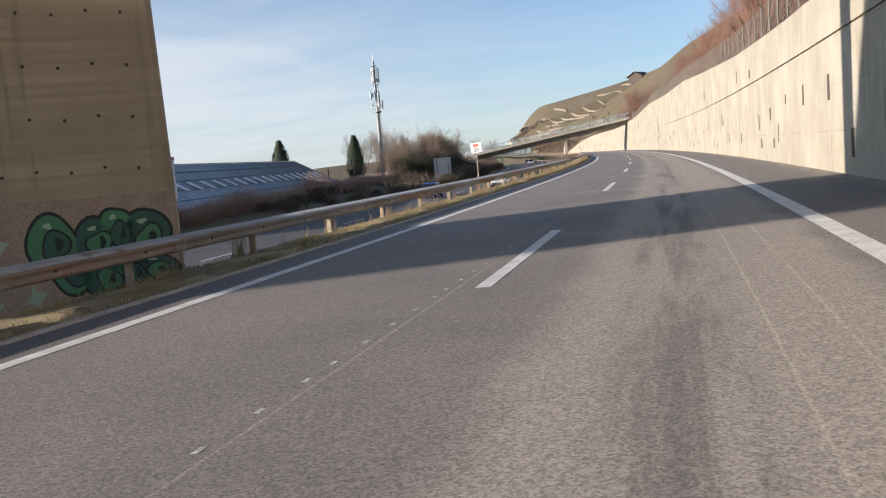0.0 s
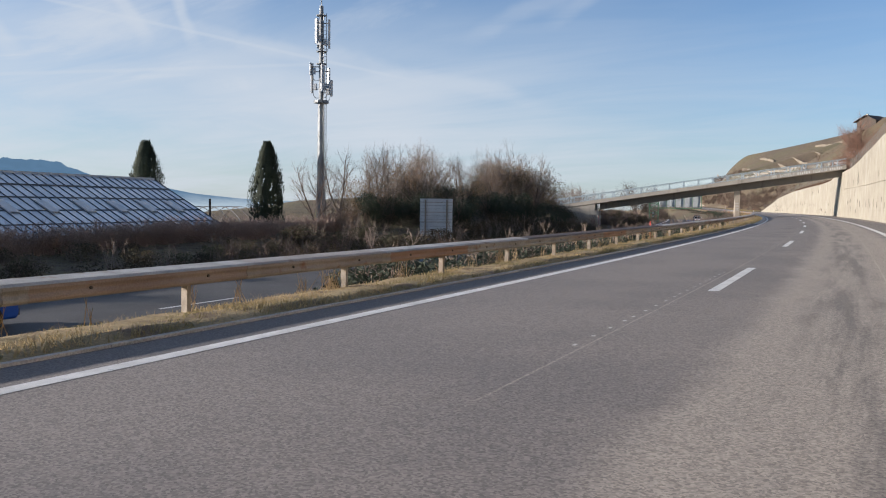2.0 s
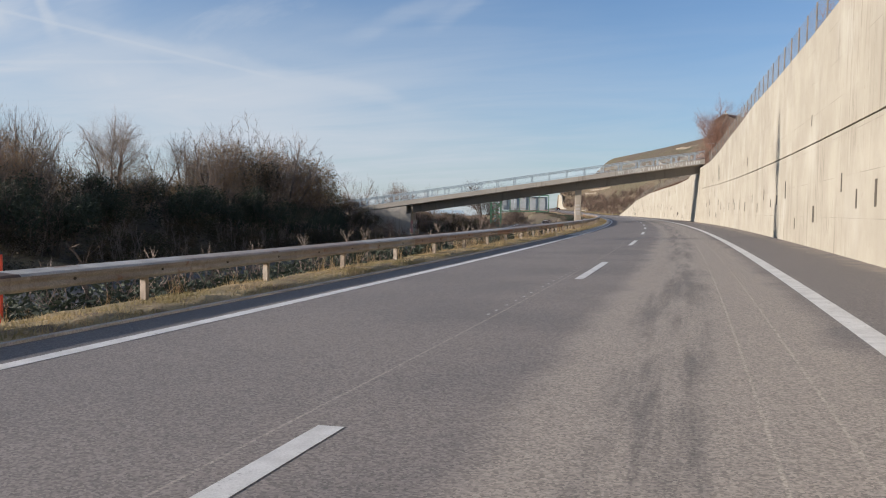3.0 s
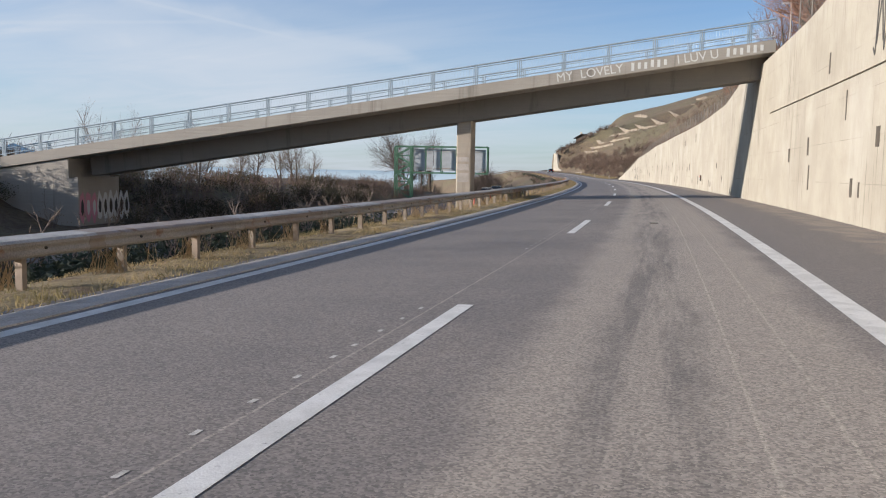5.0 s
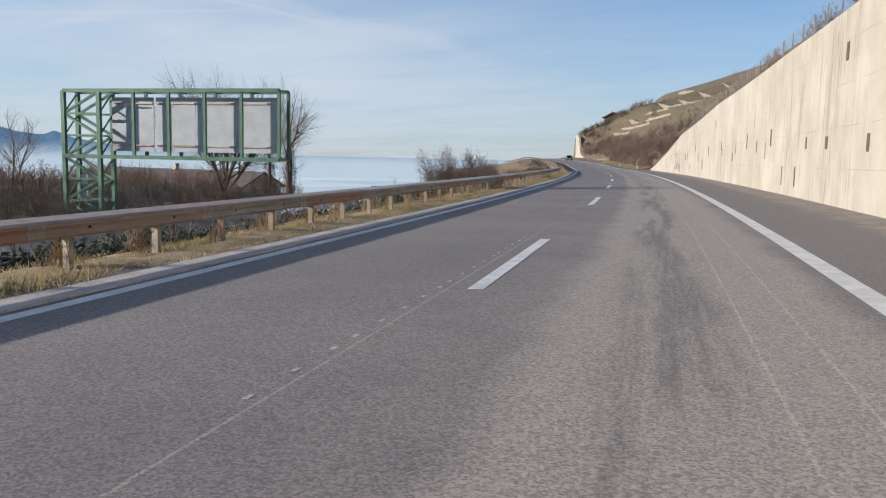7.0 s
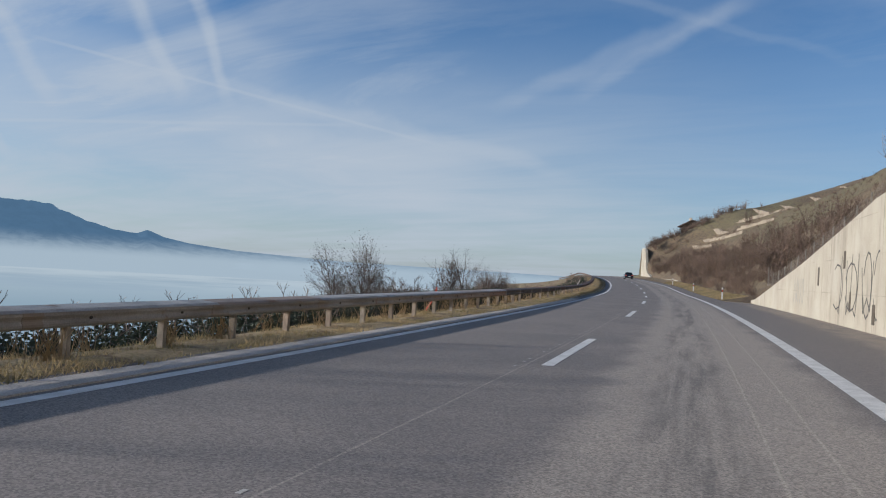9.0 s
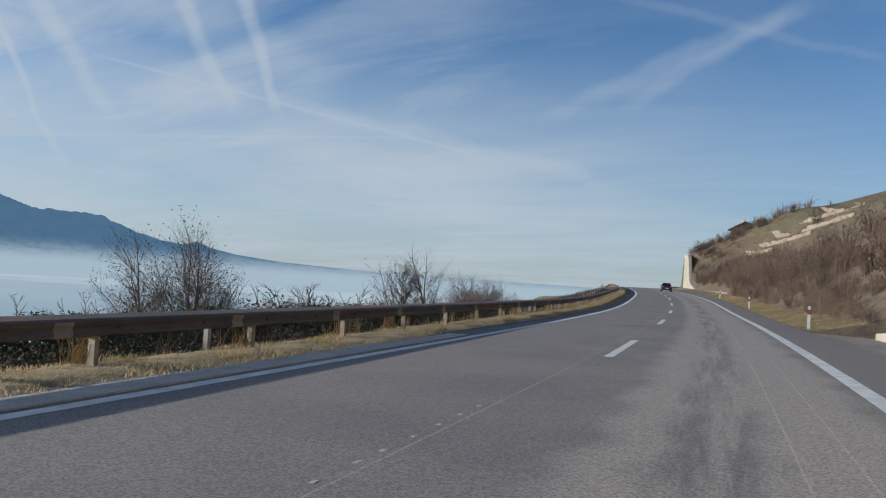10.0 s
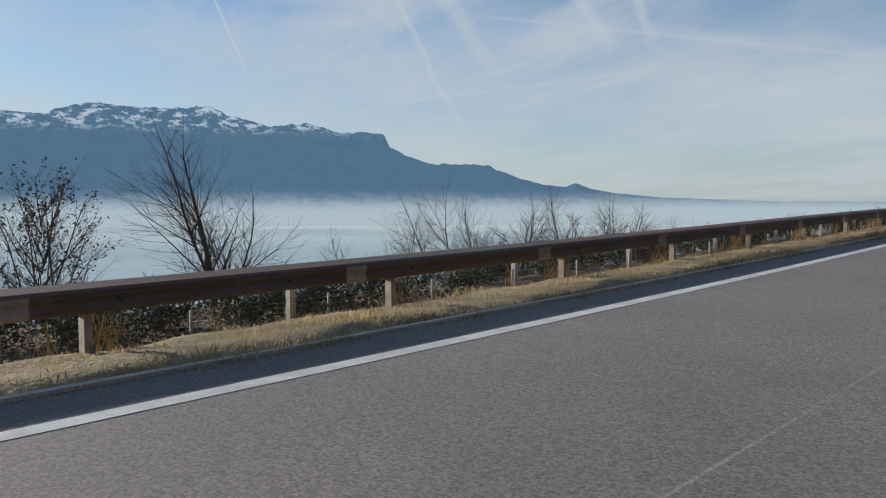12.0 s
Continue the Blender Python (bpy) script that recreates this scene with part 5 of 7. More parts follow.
def build_scrub():
    """The brown scrub of the hillside, past counting."""
    r = random.Random(31)
    src = [shrub(random.Random(40 + k), 1.9, 1.5, 150, 0.06, 13, twiggy=1.0) for k in range(4)]
    wood, green = Build(), Build()
    spots = []
    for k in range(470):
        s = r.uniform(352, 514) if k > 60 else r.uniform(225, 360)
        o = (8.6 + abs(r.gauss(0, 1)) * 8.0) if k > 60 else wall_off(s) + 2.9 + abs(r.gauss(0, 1)) * 3
        if s > 395 and o > 16.0 and r.random() < 0.95:
            continue
        if o > 34 or (440 < s < 600 and o < 9.2) or (o < 9.6 and s < 375 and s > 352):
            continue
        spots.append((s, o))
    spots += [(r.uniform(503, 516), 9.5 + 19 * r.random()) for _ in range(70)] + [(r.uniform(362, 438), 7.6 + 2.6 * r.random()) for _ in range(170)] + [(r.uniform(372, 512), r.uniform(17.5, 36)) for _ in range(260)]
    for s, o in spots:
        w, g = r.choice(src)
        p = at(s, o, terrain(s, o) - 0.1)
        sc = r.uniform(0.6, 1.5) * (0.7 if s < 360 or s > 503 else 0.45 if o < 10 and s < 437 else 0.25 if o > 17.5 and r.random() < 0.97 else 1.0)
        m = Matrix.Translation(p) @ Matrix.Rotation(r.uniform(0, 6.28), 4, "Z") @ Matrix.Scale(sc, 4)
        for src_b, dst in ((w, wood), (g, green)):
            dst.add([m @ Vector(v) for v in src_b.v], src_b.f)
    base = part("scrub", wood, SCRUB_TWIG)
    tagged(base, "dense brown winter scrub on the hillside", "scrub", kind="stuff")
    part("leaves", green, SCRUB_LEAF, base, "withered brown leaves")


build_scrub()


def build_brush():
    """Grey-brown winter brush on the banks on both sides of the lower carriageway, past counting."""
    r = random.Random(37)
    src = [shrub(random.Random(80 + k), 1.9, 1.3, 130, 0.055, 8, twiggy=0.7) for k in range(4)]
    wood, green = Build(), Build()
    spots = [(100 + 1.9 * k, r.uniform(-10.6, -8.6), r.uniform(0.60, 0.85)) for k in range(98)]
    spots += [(288 + 1.9 * k, r.uniform(-11.6, -8.6), r.uniform(0.22, 0.40)) for k in range(58)]
    spots += [(398 + 2.0 * k, r.uniform(-10.5, -8.8), r.uniform(0.22, 0.35)) for k in range(16)]
    spots += [(430 + 1.8 * k, r.uniform(-11.0, -8.6), r.uniform(0.3, 0.55)) for k in range(54)]
    spots += [(q, -26.0 - 24 * r.random(), r.uniform(0.75, 1.25) - 0.25 * smooth(215, 250, q)) for q in (r.uniform(206, 302) for k in range(340))]
    spots += [(r.uniform(256, 300), r.uniform(-38, -26), r.uniform(0.6, 0.9)) for k in range(80)]
    spots += [(r.uniform(98, 127), r.uniform(-31, -25), r.uniform(0.5, 0.75)) for k in range(46)]
    spots += [(r.uniform(166, 193), -28.0 - 18 * r.random(), r.uniform(0.8, 1.3)) for k in range(50)]
    for s, o, sc in spots:
        if 248 < s < 263 and -41 < o < -24:
            sc *= 0.55
        w, g = r.choice(src)
        m = Matrix.Translation(at(s, o, terrain(s, o) - 0.1)) @ Matrix.Rotation(r.uniform(0, 6.28), 4, "Z") @ Matrix.Scale(sc, 4)
        for src_b, dst in ((w, wood), (g, green)):
            dst.add([m @ Vector(v) for v in src_b.v], src_b.f)
    base = part("brush", wood, BRUSH)
    tagged(base, "grey-brown leafless brush along the banks", "brush", kind="stuff")
    part("leaves", green, LEAF_BROWN, base, "a few withered leaves")


BRUSH = surface("brush_twigs", (0.235, 0.155, 0.125), (0.15, 0.115, 0.098), 0.15, 6.0, 0.95, bump=0, coords="World")
build_brush()


def build_fringe():
    """Dry brown grass and twigs hanging over the top of the retaining wall, past counting."""
    r = random.Random(43)
    b = Build()
    for k in range(52000):
        s = r.uniform(218, 358) if k % 6 else r.uniform(30, 205)
        d = r.random()
        o = wall_off(s) + 0.35 + 1.5 * d * (1.0 if s > 215 else 0.35)
        clump = 0.6 + 0.6 * noise.noise(Vector((s * 0.8, 0, 3.0)))
        h = r.uniform(0.2, 0.65) * clump * (1.0 if s > 215 else 0.6)
        p = at(s, o, max(wall_top(s), terrain(s, o)) - 0.05)
        w = Vector((r.gauss(0, 1), r.gauss(0, 1), 0)).normalized() * 0.012
        inward = at(s, o - 1.0) - at(s, o)
        lean = inward * (0.8 * h * (1 - d) + r.gauss(0, 0.25) * h) + Vector((r.gauss(0, 0.3) * h, r.gauss(0, 0.3) * h, h * (1 - 0.7 * (1 - d) * r.random())))
        b.add([p - w, p + w, p + lean], [(0, 1, 2)])
    tagged(part("wall_fringe", b, FRINGE), "brown dry grass hanging over the top of the retaining wall", "dry grass", kind="stuff")


FRINGE = surface("fringe_grass", (0.24, 0.15, 0.098), (0.14, 0.088, 0.06), 0.5, 8.0, 0.95, bump=0, coords="World", translucent=0.25)
build_fringe()


def build_ivy():
    """Dark low ivy and bramble leaves on the slopes just behind the guard rail, past counting."""
    r = random.Random(39)
    b = Build()
    for k in range(250000):
        s = r.uniform(96, 400) if k % 9 else r.uniform(10, 100)
        o = -7.0 - 5.2 * r.random()
        bump = 0.5 + noise.noise(Vector((s * 0.5, o * 0.7, 4.0)))
        if r.random() > 0.35 + bump:
            continue
        leaf(b, at(s, o, terrain(s, o) + r.random() * 0.28 * max(0.1, bump)), r.uniform(0.022, 0.05), r)
    tagged(part("ivy", b, IVY_DARK), "dark ivy and bramble leaves behind the guard rail", "undergrowth", kind="stuff")


IVY_DARK = surface("dark_ivy", (0.065, 0.066, 0.040), (0.105, 0.080, 0.052), 0.5, 10.0, 0.8, bump=0, coords="World", translucent=0.15)
build_ivy()


def ivy_stump(s, o, top, seed):
    """A lopped trunk wrapped in ivy."""
    r = random.Random(seed)
    z0 = terrain(s, o)
    h = top - z0
    t = thing("ivy_trunk", stand(s, o, z0), "lopped tree trunk wrapped in dark ivy", "tree trunk", "ivy-clad trunks")
    wood, green = Build(), Build()
    wood.tube((0, 0, -0.3), (0.05, 0, h * 0.6), 0.20, 0.15, 8).tube((0.05, 0, h * 0.6), (-0.05, 0.05, h), 0.15, 0.09, 8)
    for _ in range(1500):
        u = r.random()
        a, rad = r.uniform(0, 6.28), (0.20 + 0.22 * math.sin(math.pi * (0.25 + 0.7 * u))) * r.uniform(0.7, 1.35)
        leaf(green, Vector((math.cos(a) * rad, math.sin(a) * rad, h * u)), r.uniform(0.04, 0.08), r)
    part("trunk", wood, BARK, t)
    part("ivy", green, LEAF_DARK, t, "dark green ivy leaves")


ivy_stump(299.4, -29.6, 2.0, 1)
ivy_stump(301.6, -28.5, 2.3, 2)


def cypress(height, width, seed):
    """A columnar cypress of many small upright sprays."""
    r = random.Random(seed)
    trunk, crown = Build(), Build()
    trunk.tube((0, 0, -0.3), (0, 0, height * 0.9), 0.16, 0.03, 7)
    for k in range(5200):
        u = r.random() ** 0.8
        z = height * (0.02 + 0.98 * u)
        prof = width * (math.sin(math.pi * min(1, 0.16 + 0.84 * (u * 0.9 + 0.05))) ** 0.75) * (1 - 0.25 * u)
        a = r.uniform(0, 6.28)
        rad = prof * (1 + 0.16 * math.sin(3 * a + 7 * u) + 0.10 * math.sin(8 * a - 15 * u)) * r.uniform(0.7, 1.05)
        p = Vector((math.cos(a) * rad, math.sin(a) * rad, z))
        d = Vector((math.cos(a) * 0.25, math.sin(a) * 0.25, 1)) * r.uniform(0.16, 0.38)
        w = Vector((-math.sin(a), math.cos(a), 0)) * r.uniform(0.05, 0.11)
        crown.add([p - w, p + w, p + d], [(0, 1, 2)])
    return trunk, crown


for seed, (x, y, ztop, h, w) in enumerate(((-48.4, 115.9, 6.1, 7.2, 1.45), (-59.5, 112.9, 6.3, 7.4, 1.6))):
    c = thing("cypress", pose(x, y, ztop - h), "dark green columnar cypress beside the greenhouse", "tree", "cypresses")
    t, cr = cypress(h, w, seed)
    part("trunk", t, BARK, c)
    part("crown", cr, LEAF_DARK, c)


def build_verge():
    """Dry grass of the verge under the rail, past counting."""
    r = random.Random(51)
    g, st, mat = Build(), Build(), Build()
    rings = []
    for q in np.arange(-12.0, 470.0, 0.3):
        edge = -4.52 if 150 < q < 348 else -4.78
        row = []
        for k in range(9):
            o = edge - 0.03 * noise.noise(Vector((q * 1.7, 0, 5.0))) - 2.0 * k / 8
            rise = 0.05 * smooth(0, 2, k) * (1 - smooth(6, 8, k)) * (1 + 1.1 * noise.noise(Vector((q * 1.1, o * 2.2, 1.0))))
            row.append(at(q, o, terrain(q, o) - 0.02 + rise + 0.02 * smooth(0, 2, k)))
        rings.append(row)
    mat.loft(rings, closed=False)
    tagged(part("verge", mat, TURF, smooth_shade=True), "matted dry turf along the road under the guard rail", "verge", kind="structure")
    for k in range(230000):
        s = r.uniform(-12, 470)
        u = r.random()
        o = -4.45 - 2.1 * u if s > 150 else -4.95 - 1.65 * u
        clump = noise.noise(Vector((s * 0.55, o * 1.3, 0)))
        if clump < -0.12 and r.random() < 0.75:
            continue
        h = (0.025 + 0.055 * r.random()) * (0.8 + 1.9 * max(0, clump)) * (1.1 if u > 0.35 else 1.3)
        p = at(s, o, terrain(s, o) + 0.025)
        a = r.uniform(0, 6.28)
        w = Vector((math.cos(a), math.sin(a), 0)) * 0.010
        d = Vector((r.gauss(0, 0.5) * h, r.gauss(0, 0.5) * h, h))
        g.add([p - w, p + w, p + d], [(0, 1, 2)])
    for k in range(26000):
        s, o = r.uniform(358, 445), 5.65 + 1.9 * r.random()
        h = 0.04 + 0.10 * r.random()
        p = at(s, o, terrain(s, o) - 0.01)
        w = Vector((r.gauss(0, 1), r.gauss(0, 1), 0)).normalized() * 0.008
        g.add([p - w, p + w, p + Vector((r.gauss(0, 0.5) * h, r.gauss(0, 0.5) * h, h))], [(0, 1, 2)])
    ob = part("verge_grass", g, GRASS)
    tagged(ob, "dry yellow grass along the verge under the rail", "grass", kind="stuff")
    s = -10.0
    while s < 470:
        s += r.uniform(0.4, 2.2)
        o = r.uniform(-7.4, -6.2)
        base = at(s, o, terrain(s, o))
        for _ in range(r.randint(4, 16)):
            lean = Vector((r.gauss(0, 0.22), r.gauss(0, 0.22), 1)) * r.uniform(0.15, 0.52)
            st.tube(base + Vector((r.gauss(0, 0.08), r.gauss(0, 0.08), -0.02)), base + lean, 0.007, 0.003, 3, False)
    s = -41.3
    while s < 440:
        if s > -10 and r.random() < (0.8 if s > 138 else 0.45):
            base = at(s + r.uniform(-0.35, 0.35), rail_off(s) - 0.15 + r.uniform(-0.15, 0.1), rail_z(s) - 0.18)
            for _ in range(r.randint(14, 40)):
                lean = Vector((r.gauss(0, 0.30), r.gauss(0, 0.30), 1)) * r.uniform(0.18, 0.55)
                st.tube(base + Vector((r.gauss(0, 0.13), r.gauss(0, 0.13), -0.05)), base + lean, 0.007, 0.003, 3, False)
        s += rail_spacing(s)
    for _ in range(2600):
        s = r.uniform(-10, 460)
        o = (-4.5 if s > 150 else -4.95) - 1.7 * r.random() ** 0.6
        base = at(s, o, terrain(s, o) - 0.01)
        for _ in range(7):
            h = r.uniform(0.07, 0.17)
            w = Vector((r.gauss(0, 1), r.gauss(0, 1), 0)).normalized() * 0.006
            g0 = base + Vector((r.gauss(0, 0.05), r.gauss(0, 0.05), 0))
            st.add([g0 - w, g0 + w, g0 + Vector((r.gauss(0, 0.6) * h, r.gauss(0, 0.6) * h, h))], [(0, 1, 2)])
    tagged(part("dry_stalks", st, STRAW), "pale dry weed stalks standing behind the rail posts", "weeds", kind="stuff")


build_verge()


# ---- terraces and houses on the hill ----
def build_terraces():
    """Long dry-stone walls across the vineyard slope, level along the top, with a stepped broken end here and there."""
    r = random.Random(61)
    for s0, s1, o0, o1, h in ((474, 500, 19.0, 17.8, 0.65), (464, 498, 22.2, 20.2, 0.75), (452, 478, 25.2, 24.0, 0.8), (484, 503, 23.8, 22.9, 0.75), (468, 496, 28.6, 27.4, 0.8), (474, 508, 33.5, 33.0, 0.8), (456, 505, 40.0, 39.0, 0.9), (440, 506, 47.0, 46.0, 1.0), (462, 520, 55.0, 54.0, 1.1), (450, 530, 66.0, 64.0, 1.2), (480, 540, 80.0, 78.0, 1.3), (470, 540, 96.0, 95.0, 1.4), (520, 580, 40.0, 52.0, 1.3), (540, 610, 56.0, 74.0, 1.5)):
        w = thing("terrace_wall", pose(0, 0, 0), "pale dry-stone vineyard terrace wall on the slope", "stone wall", "vineyard terraces")
        n = max(4, int((s1 - s0) / 2.6))
        line = [(s0 + (s1 - s0) * k / n, o0 + (o1 - o0) * k / n + 0.08 * math.sin(k * 1.7)) for k in range(n + 1)]
        ground = [terrain(q, o) for q, o in line]
        level = [sum(ground[max(0, k - 3):k + 4]) / len(ground[max(0, k - 3):k + 4]) for k in range(n + 1)]
        for k in range(n):
            hh = h * r.uniform(0.72, 1.12) * (0.45 if k in (0, n - 1) and r.random() < 0.6 else 1.0)
            rings = []
            for (q, o), z in zip(line[k:k + 2], level[k:k + 2]):
                rings.append([at(q, o, z - 0.6), at(q, o + 0.12, z + hh), at(q, o + 0.6, z + hh), at(q, o + 0.6, z - 0.6)])
            part("stone_course", Build().loft(rings), STONE, w)


build_terraces()


def chalet(name, m, w, d, h, label):
    """A hillside house: walls, gabled roof with eaves, windows and a balcony."""
    c = thing(name, m, label, "house", "houses on the hill")
    b = Build().box(-w / 2, w / 2, -d / 2, d / 2, -2.0, h)
    b.add([(-w / 2, -d / 2, h), (w / 2, -d / 2, h), (0, -d / 2, h + w * 0.25), (-w / 2, d / 2, h), (w / 2, d / 2, h), (0, d / 2, h + w * 0.25)], [(0, 1, 2), (3, 5, 4)])
    wall = part("wall", b, TIMBER, c)
    e = 0.9
    rise = 0.5
    top = h + w * 0.25
    for sgn in (-1, 1):
        x1 = sgn * (w / 2 + e)
        z1 = top - rise * (w / 2 + e)
        roof = Build().add([(0, -d / 2 - e, top + 0.2), (x1, -d / 2 - e, z1 + 0.2), (x1, d / 2 + e, z1 + 0.2), (0, d / 2 + e, top + 0.2), (0, -d / 2 - e, top), (x1, -d / 2 - e, z1), (x1, d / 2 + e, z1), (0, d / 2 + e, top)], [(0, 1, 2, 3), (7, 6, 5, 4), (0, 4, 5, 1), (1, 5, 6, 2), (2, 6, 7, 3), (3, 7, 4, 0)])
        part("roof", roof, ROOF, c)
    for x in (-w * 0.28, w * 0.05, w * 0.3):
        win = part("window", Build().box(x - 0.55, x + 0.55, -d / 2 - 0.05, -d / 2 + 0.02, h - 2.0, h - 0.8), TIMBER, c)
        part("pane", Build().box(x - 0.45, x + 0.45, -d / 2 - 0.07, -d / 2 - 0.052, h - 1.9, h - 0.9), CARGLASS, win)
    part("balcony", Build().box(-w / 2 - 0.3, w / 2 + 0.3, -d / 2 - 1.1, -d / 2, h - 2.6, h - 2.35).box(-w / 2 - 0.3, w / 2 + 0.3, -d / 2 - 1.1, -d / 2 - 1.0, h - 2.35, h - 1.5), TIMBER, c)
    part("chimney", Build().box(w * 0.2, w * 0.2 + 0.6, 0.3, 0.9, h, top + 0.9), PLASTER, c)


for s, o, turn, w, d, h, lab in ((380, 46.5, 130, 7, 7, 1.2, "dark-roofed chalet with broad eaves on the hilltop"), (524, 24, 150, 6, 6, 3.0, "small pale house far along the slope")):
    chalet("hill_house", stand(s, o, None, turn), w, d, h, lab)


def build_barn():
    """A long low building with a shallow tiled roof, down the slope towards the lake."""
    a, c = Vector((-125.7, 311.7, 0)), Vector((-91.5, 308.2, 0))
    b = thing("barn", pose(a.x, a.y, 0, 0, 0, math.degrees(math.atan2(c.y - a.y, c.x - a.x))), "long low brown building with a grey-brown tiled roof", "barn")
    n, w, ze, zr = (c - a).length, 7.0, -2.6, -0.9
    part("wall", Build().box(0, n, 0.3, w - 0.3, -16.0, ze + 0.05).add([(0.02, 0.3, ze), (0.02, w - 0.3, ze), (0.02, w / 2, zr - 0.1), (n - 0.02, 0.3, ze), (n - 0.02, w - 0.3, ze), (n - 0.02, w / 2, zr - 0.1)], [(0, 1, 2), (3, 5, 4)]), PLASTER, b, "weathered ochre plaster")
    for y0, y1 in ((-0.4, w / 2), (w + 0.4, w / 2)):
        part("roof", Build().loft([[Vector((x, y0, ze - 0.2)), Vector((x, y1, zr)), Vector((x, y1, zr + 0.15)), Vector((x, y0, ze - 0.05))] for x in (-0.5, n + 0.5)]), TILES, b)
    part("chimney", Build().box(n * 0.52, n * 0.52 + 0.6, w / 2 - 0.3, w / 2 + 0.3, zr - 0.3, zr + 0.9), PLASTER, b)
    for k in range(4):
        win = part("window", Build().box(n - 8.2 + 2.0 * k, n - 7.2 + 2.0 * k, 0.24, 0.32, -4.6, -3.4), TIMBER, b)
        part("pane", Build().box(n - 8.1 + 2.0 * k, n - 7.3 + 2.0 * k, 0.21, 0.235, -4.5, -3.5), CARGLASS, win)


TILES = surface("grey_brown_tiles", (0.125, 0.100, 0.088), (0.09, 0.072, 0.064), 1.2, 14.0, 0.85, stretch=(1, 1, 3))
build_barn()


# ---- the lower carriageway ----
def build_lower_road():
    b = Build()
    rings, sv, ov = [], [], []
    for s in np.arange(-60, 318, 4.0):
        row = (-24.2, -20, -16, -12.2)
        rings.append([at(s, o, -2.17) for o in row])
        sv += [s] * 4
        ov += [o + 12 for o in row]
    b.loft(rings, closed=False)
    # asphalt tone lowered: the bank's shade on this road is in the colour
    road = part("road_lower", b, surface("shaded_asphalt", (0.085, 0.083, 0.082), (0.062, 0.061, 0.061), 0.4, 60.0, 0.85, 0, 0.2, 0.6, coords="World"))
    tagged(road, "dark asphalt of the opposite lower carriageway", "road", kind="structure")

    def strip(o0, o1, s0=-60, s1=314, lift=0.006):
        q = Build()
        q.loft([[at(s, o0, -2.17 + lift), at(s, o1, -2.17 + lift)] for s in np.arange(s0, s1, 4.0)], closed=False)
        return q

    part("edge_line", strip(-13.0, -12.8), PAINT, road, "white edge line")
    part("edge_line", strip(-23.6, -23.35), PAINT, road, "white edge line")
    for k in range(20):
        part("lane_dash", strip(-18.3, -18.15, -40 + 18 * k, -33 + 18 * k), PAINT, road)
    kerb = Build()
    kerb.loft([[at(s, -12.25, -2.3), at(s, -12.25, -1.98), at(s, -11.9, -1.98), at(s, -11.9, -2.3)] for s in np.arange(-60, 316, 4.0)])
    tagged(part("kerb", kerb, GUTTER), "pale concrete kerb of the lower carriageway", "kerb", kind="structure")
    # steel barrier between the carriageways
    rail = thing("lower_guard_rail", pose(0, 0, 0), "galvanised steel guard rail beside the lower carriageway", "guard rail")
    prof = [(-0.04, 0.31), (0.02, 0.29), (0.04, 0.25), (0.03, 0.20), (-0.03, 0.155), (0.03, 0.11), (0.04, 0.06), (0.02, 0.02), (-0.04, 0.0), (-0.05, 0.02), (-0.01, 0.06), (-0.01, 0.11), (-0.06, 0.155), (-0.01, 0.20), (-0.01, 0.25), (-0.05, 0.29)]
    beam = Build().loft([[Vector((x, y, z)) for x, z in prof] for y in (0.0, 4.02)]).mesh("beam", ZINC)
    post = Build().box(-0.12, -0.04, -0.05, 0.05, -0.75, 0.28).mesh("post", ZINC)
    for k in range(30):
        q = 196.0 + 4.0 * k
        a, c = at(q, -11.0, -1.62), at(q + 4, -11.0, -1.62)
        m = pose(a.x, a.y, a.z, 0, 0, math.degrees(math.atan2(a.x - c.x, c.y - a.y)))
        part("beam", beam, None, rail, m=m)
        part("post", post, None, rail, m=m)


build_lower_road()


def build_bend_wall():
    w = tagged(new("wall_valley"), "brown masonry retaining wall below the verge at the bend", "stone wall", kind="structure")
    for k in range(11):
        s = 468 + 6.0 * k
        rings = [[at(q, -8.6, grade(q) - 5.0), at(q, -8.1, grade(q) - 0.5), at(q, -7.7, grade(q) - 0.5), at(q, -7.9, grade(q) - 5.0)] for q in (s + 0.02, s + 5.98)]
        part("masonry", Build().loft(rings), STONE, w)


build_bend_wall()


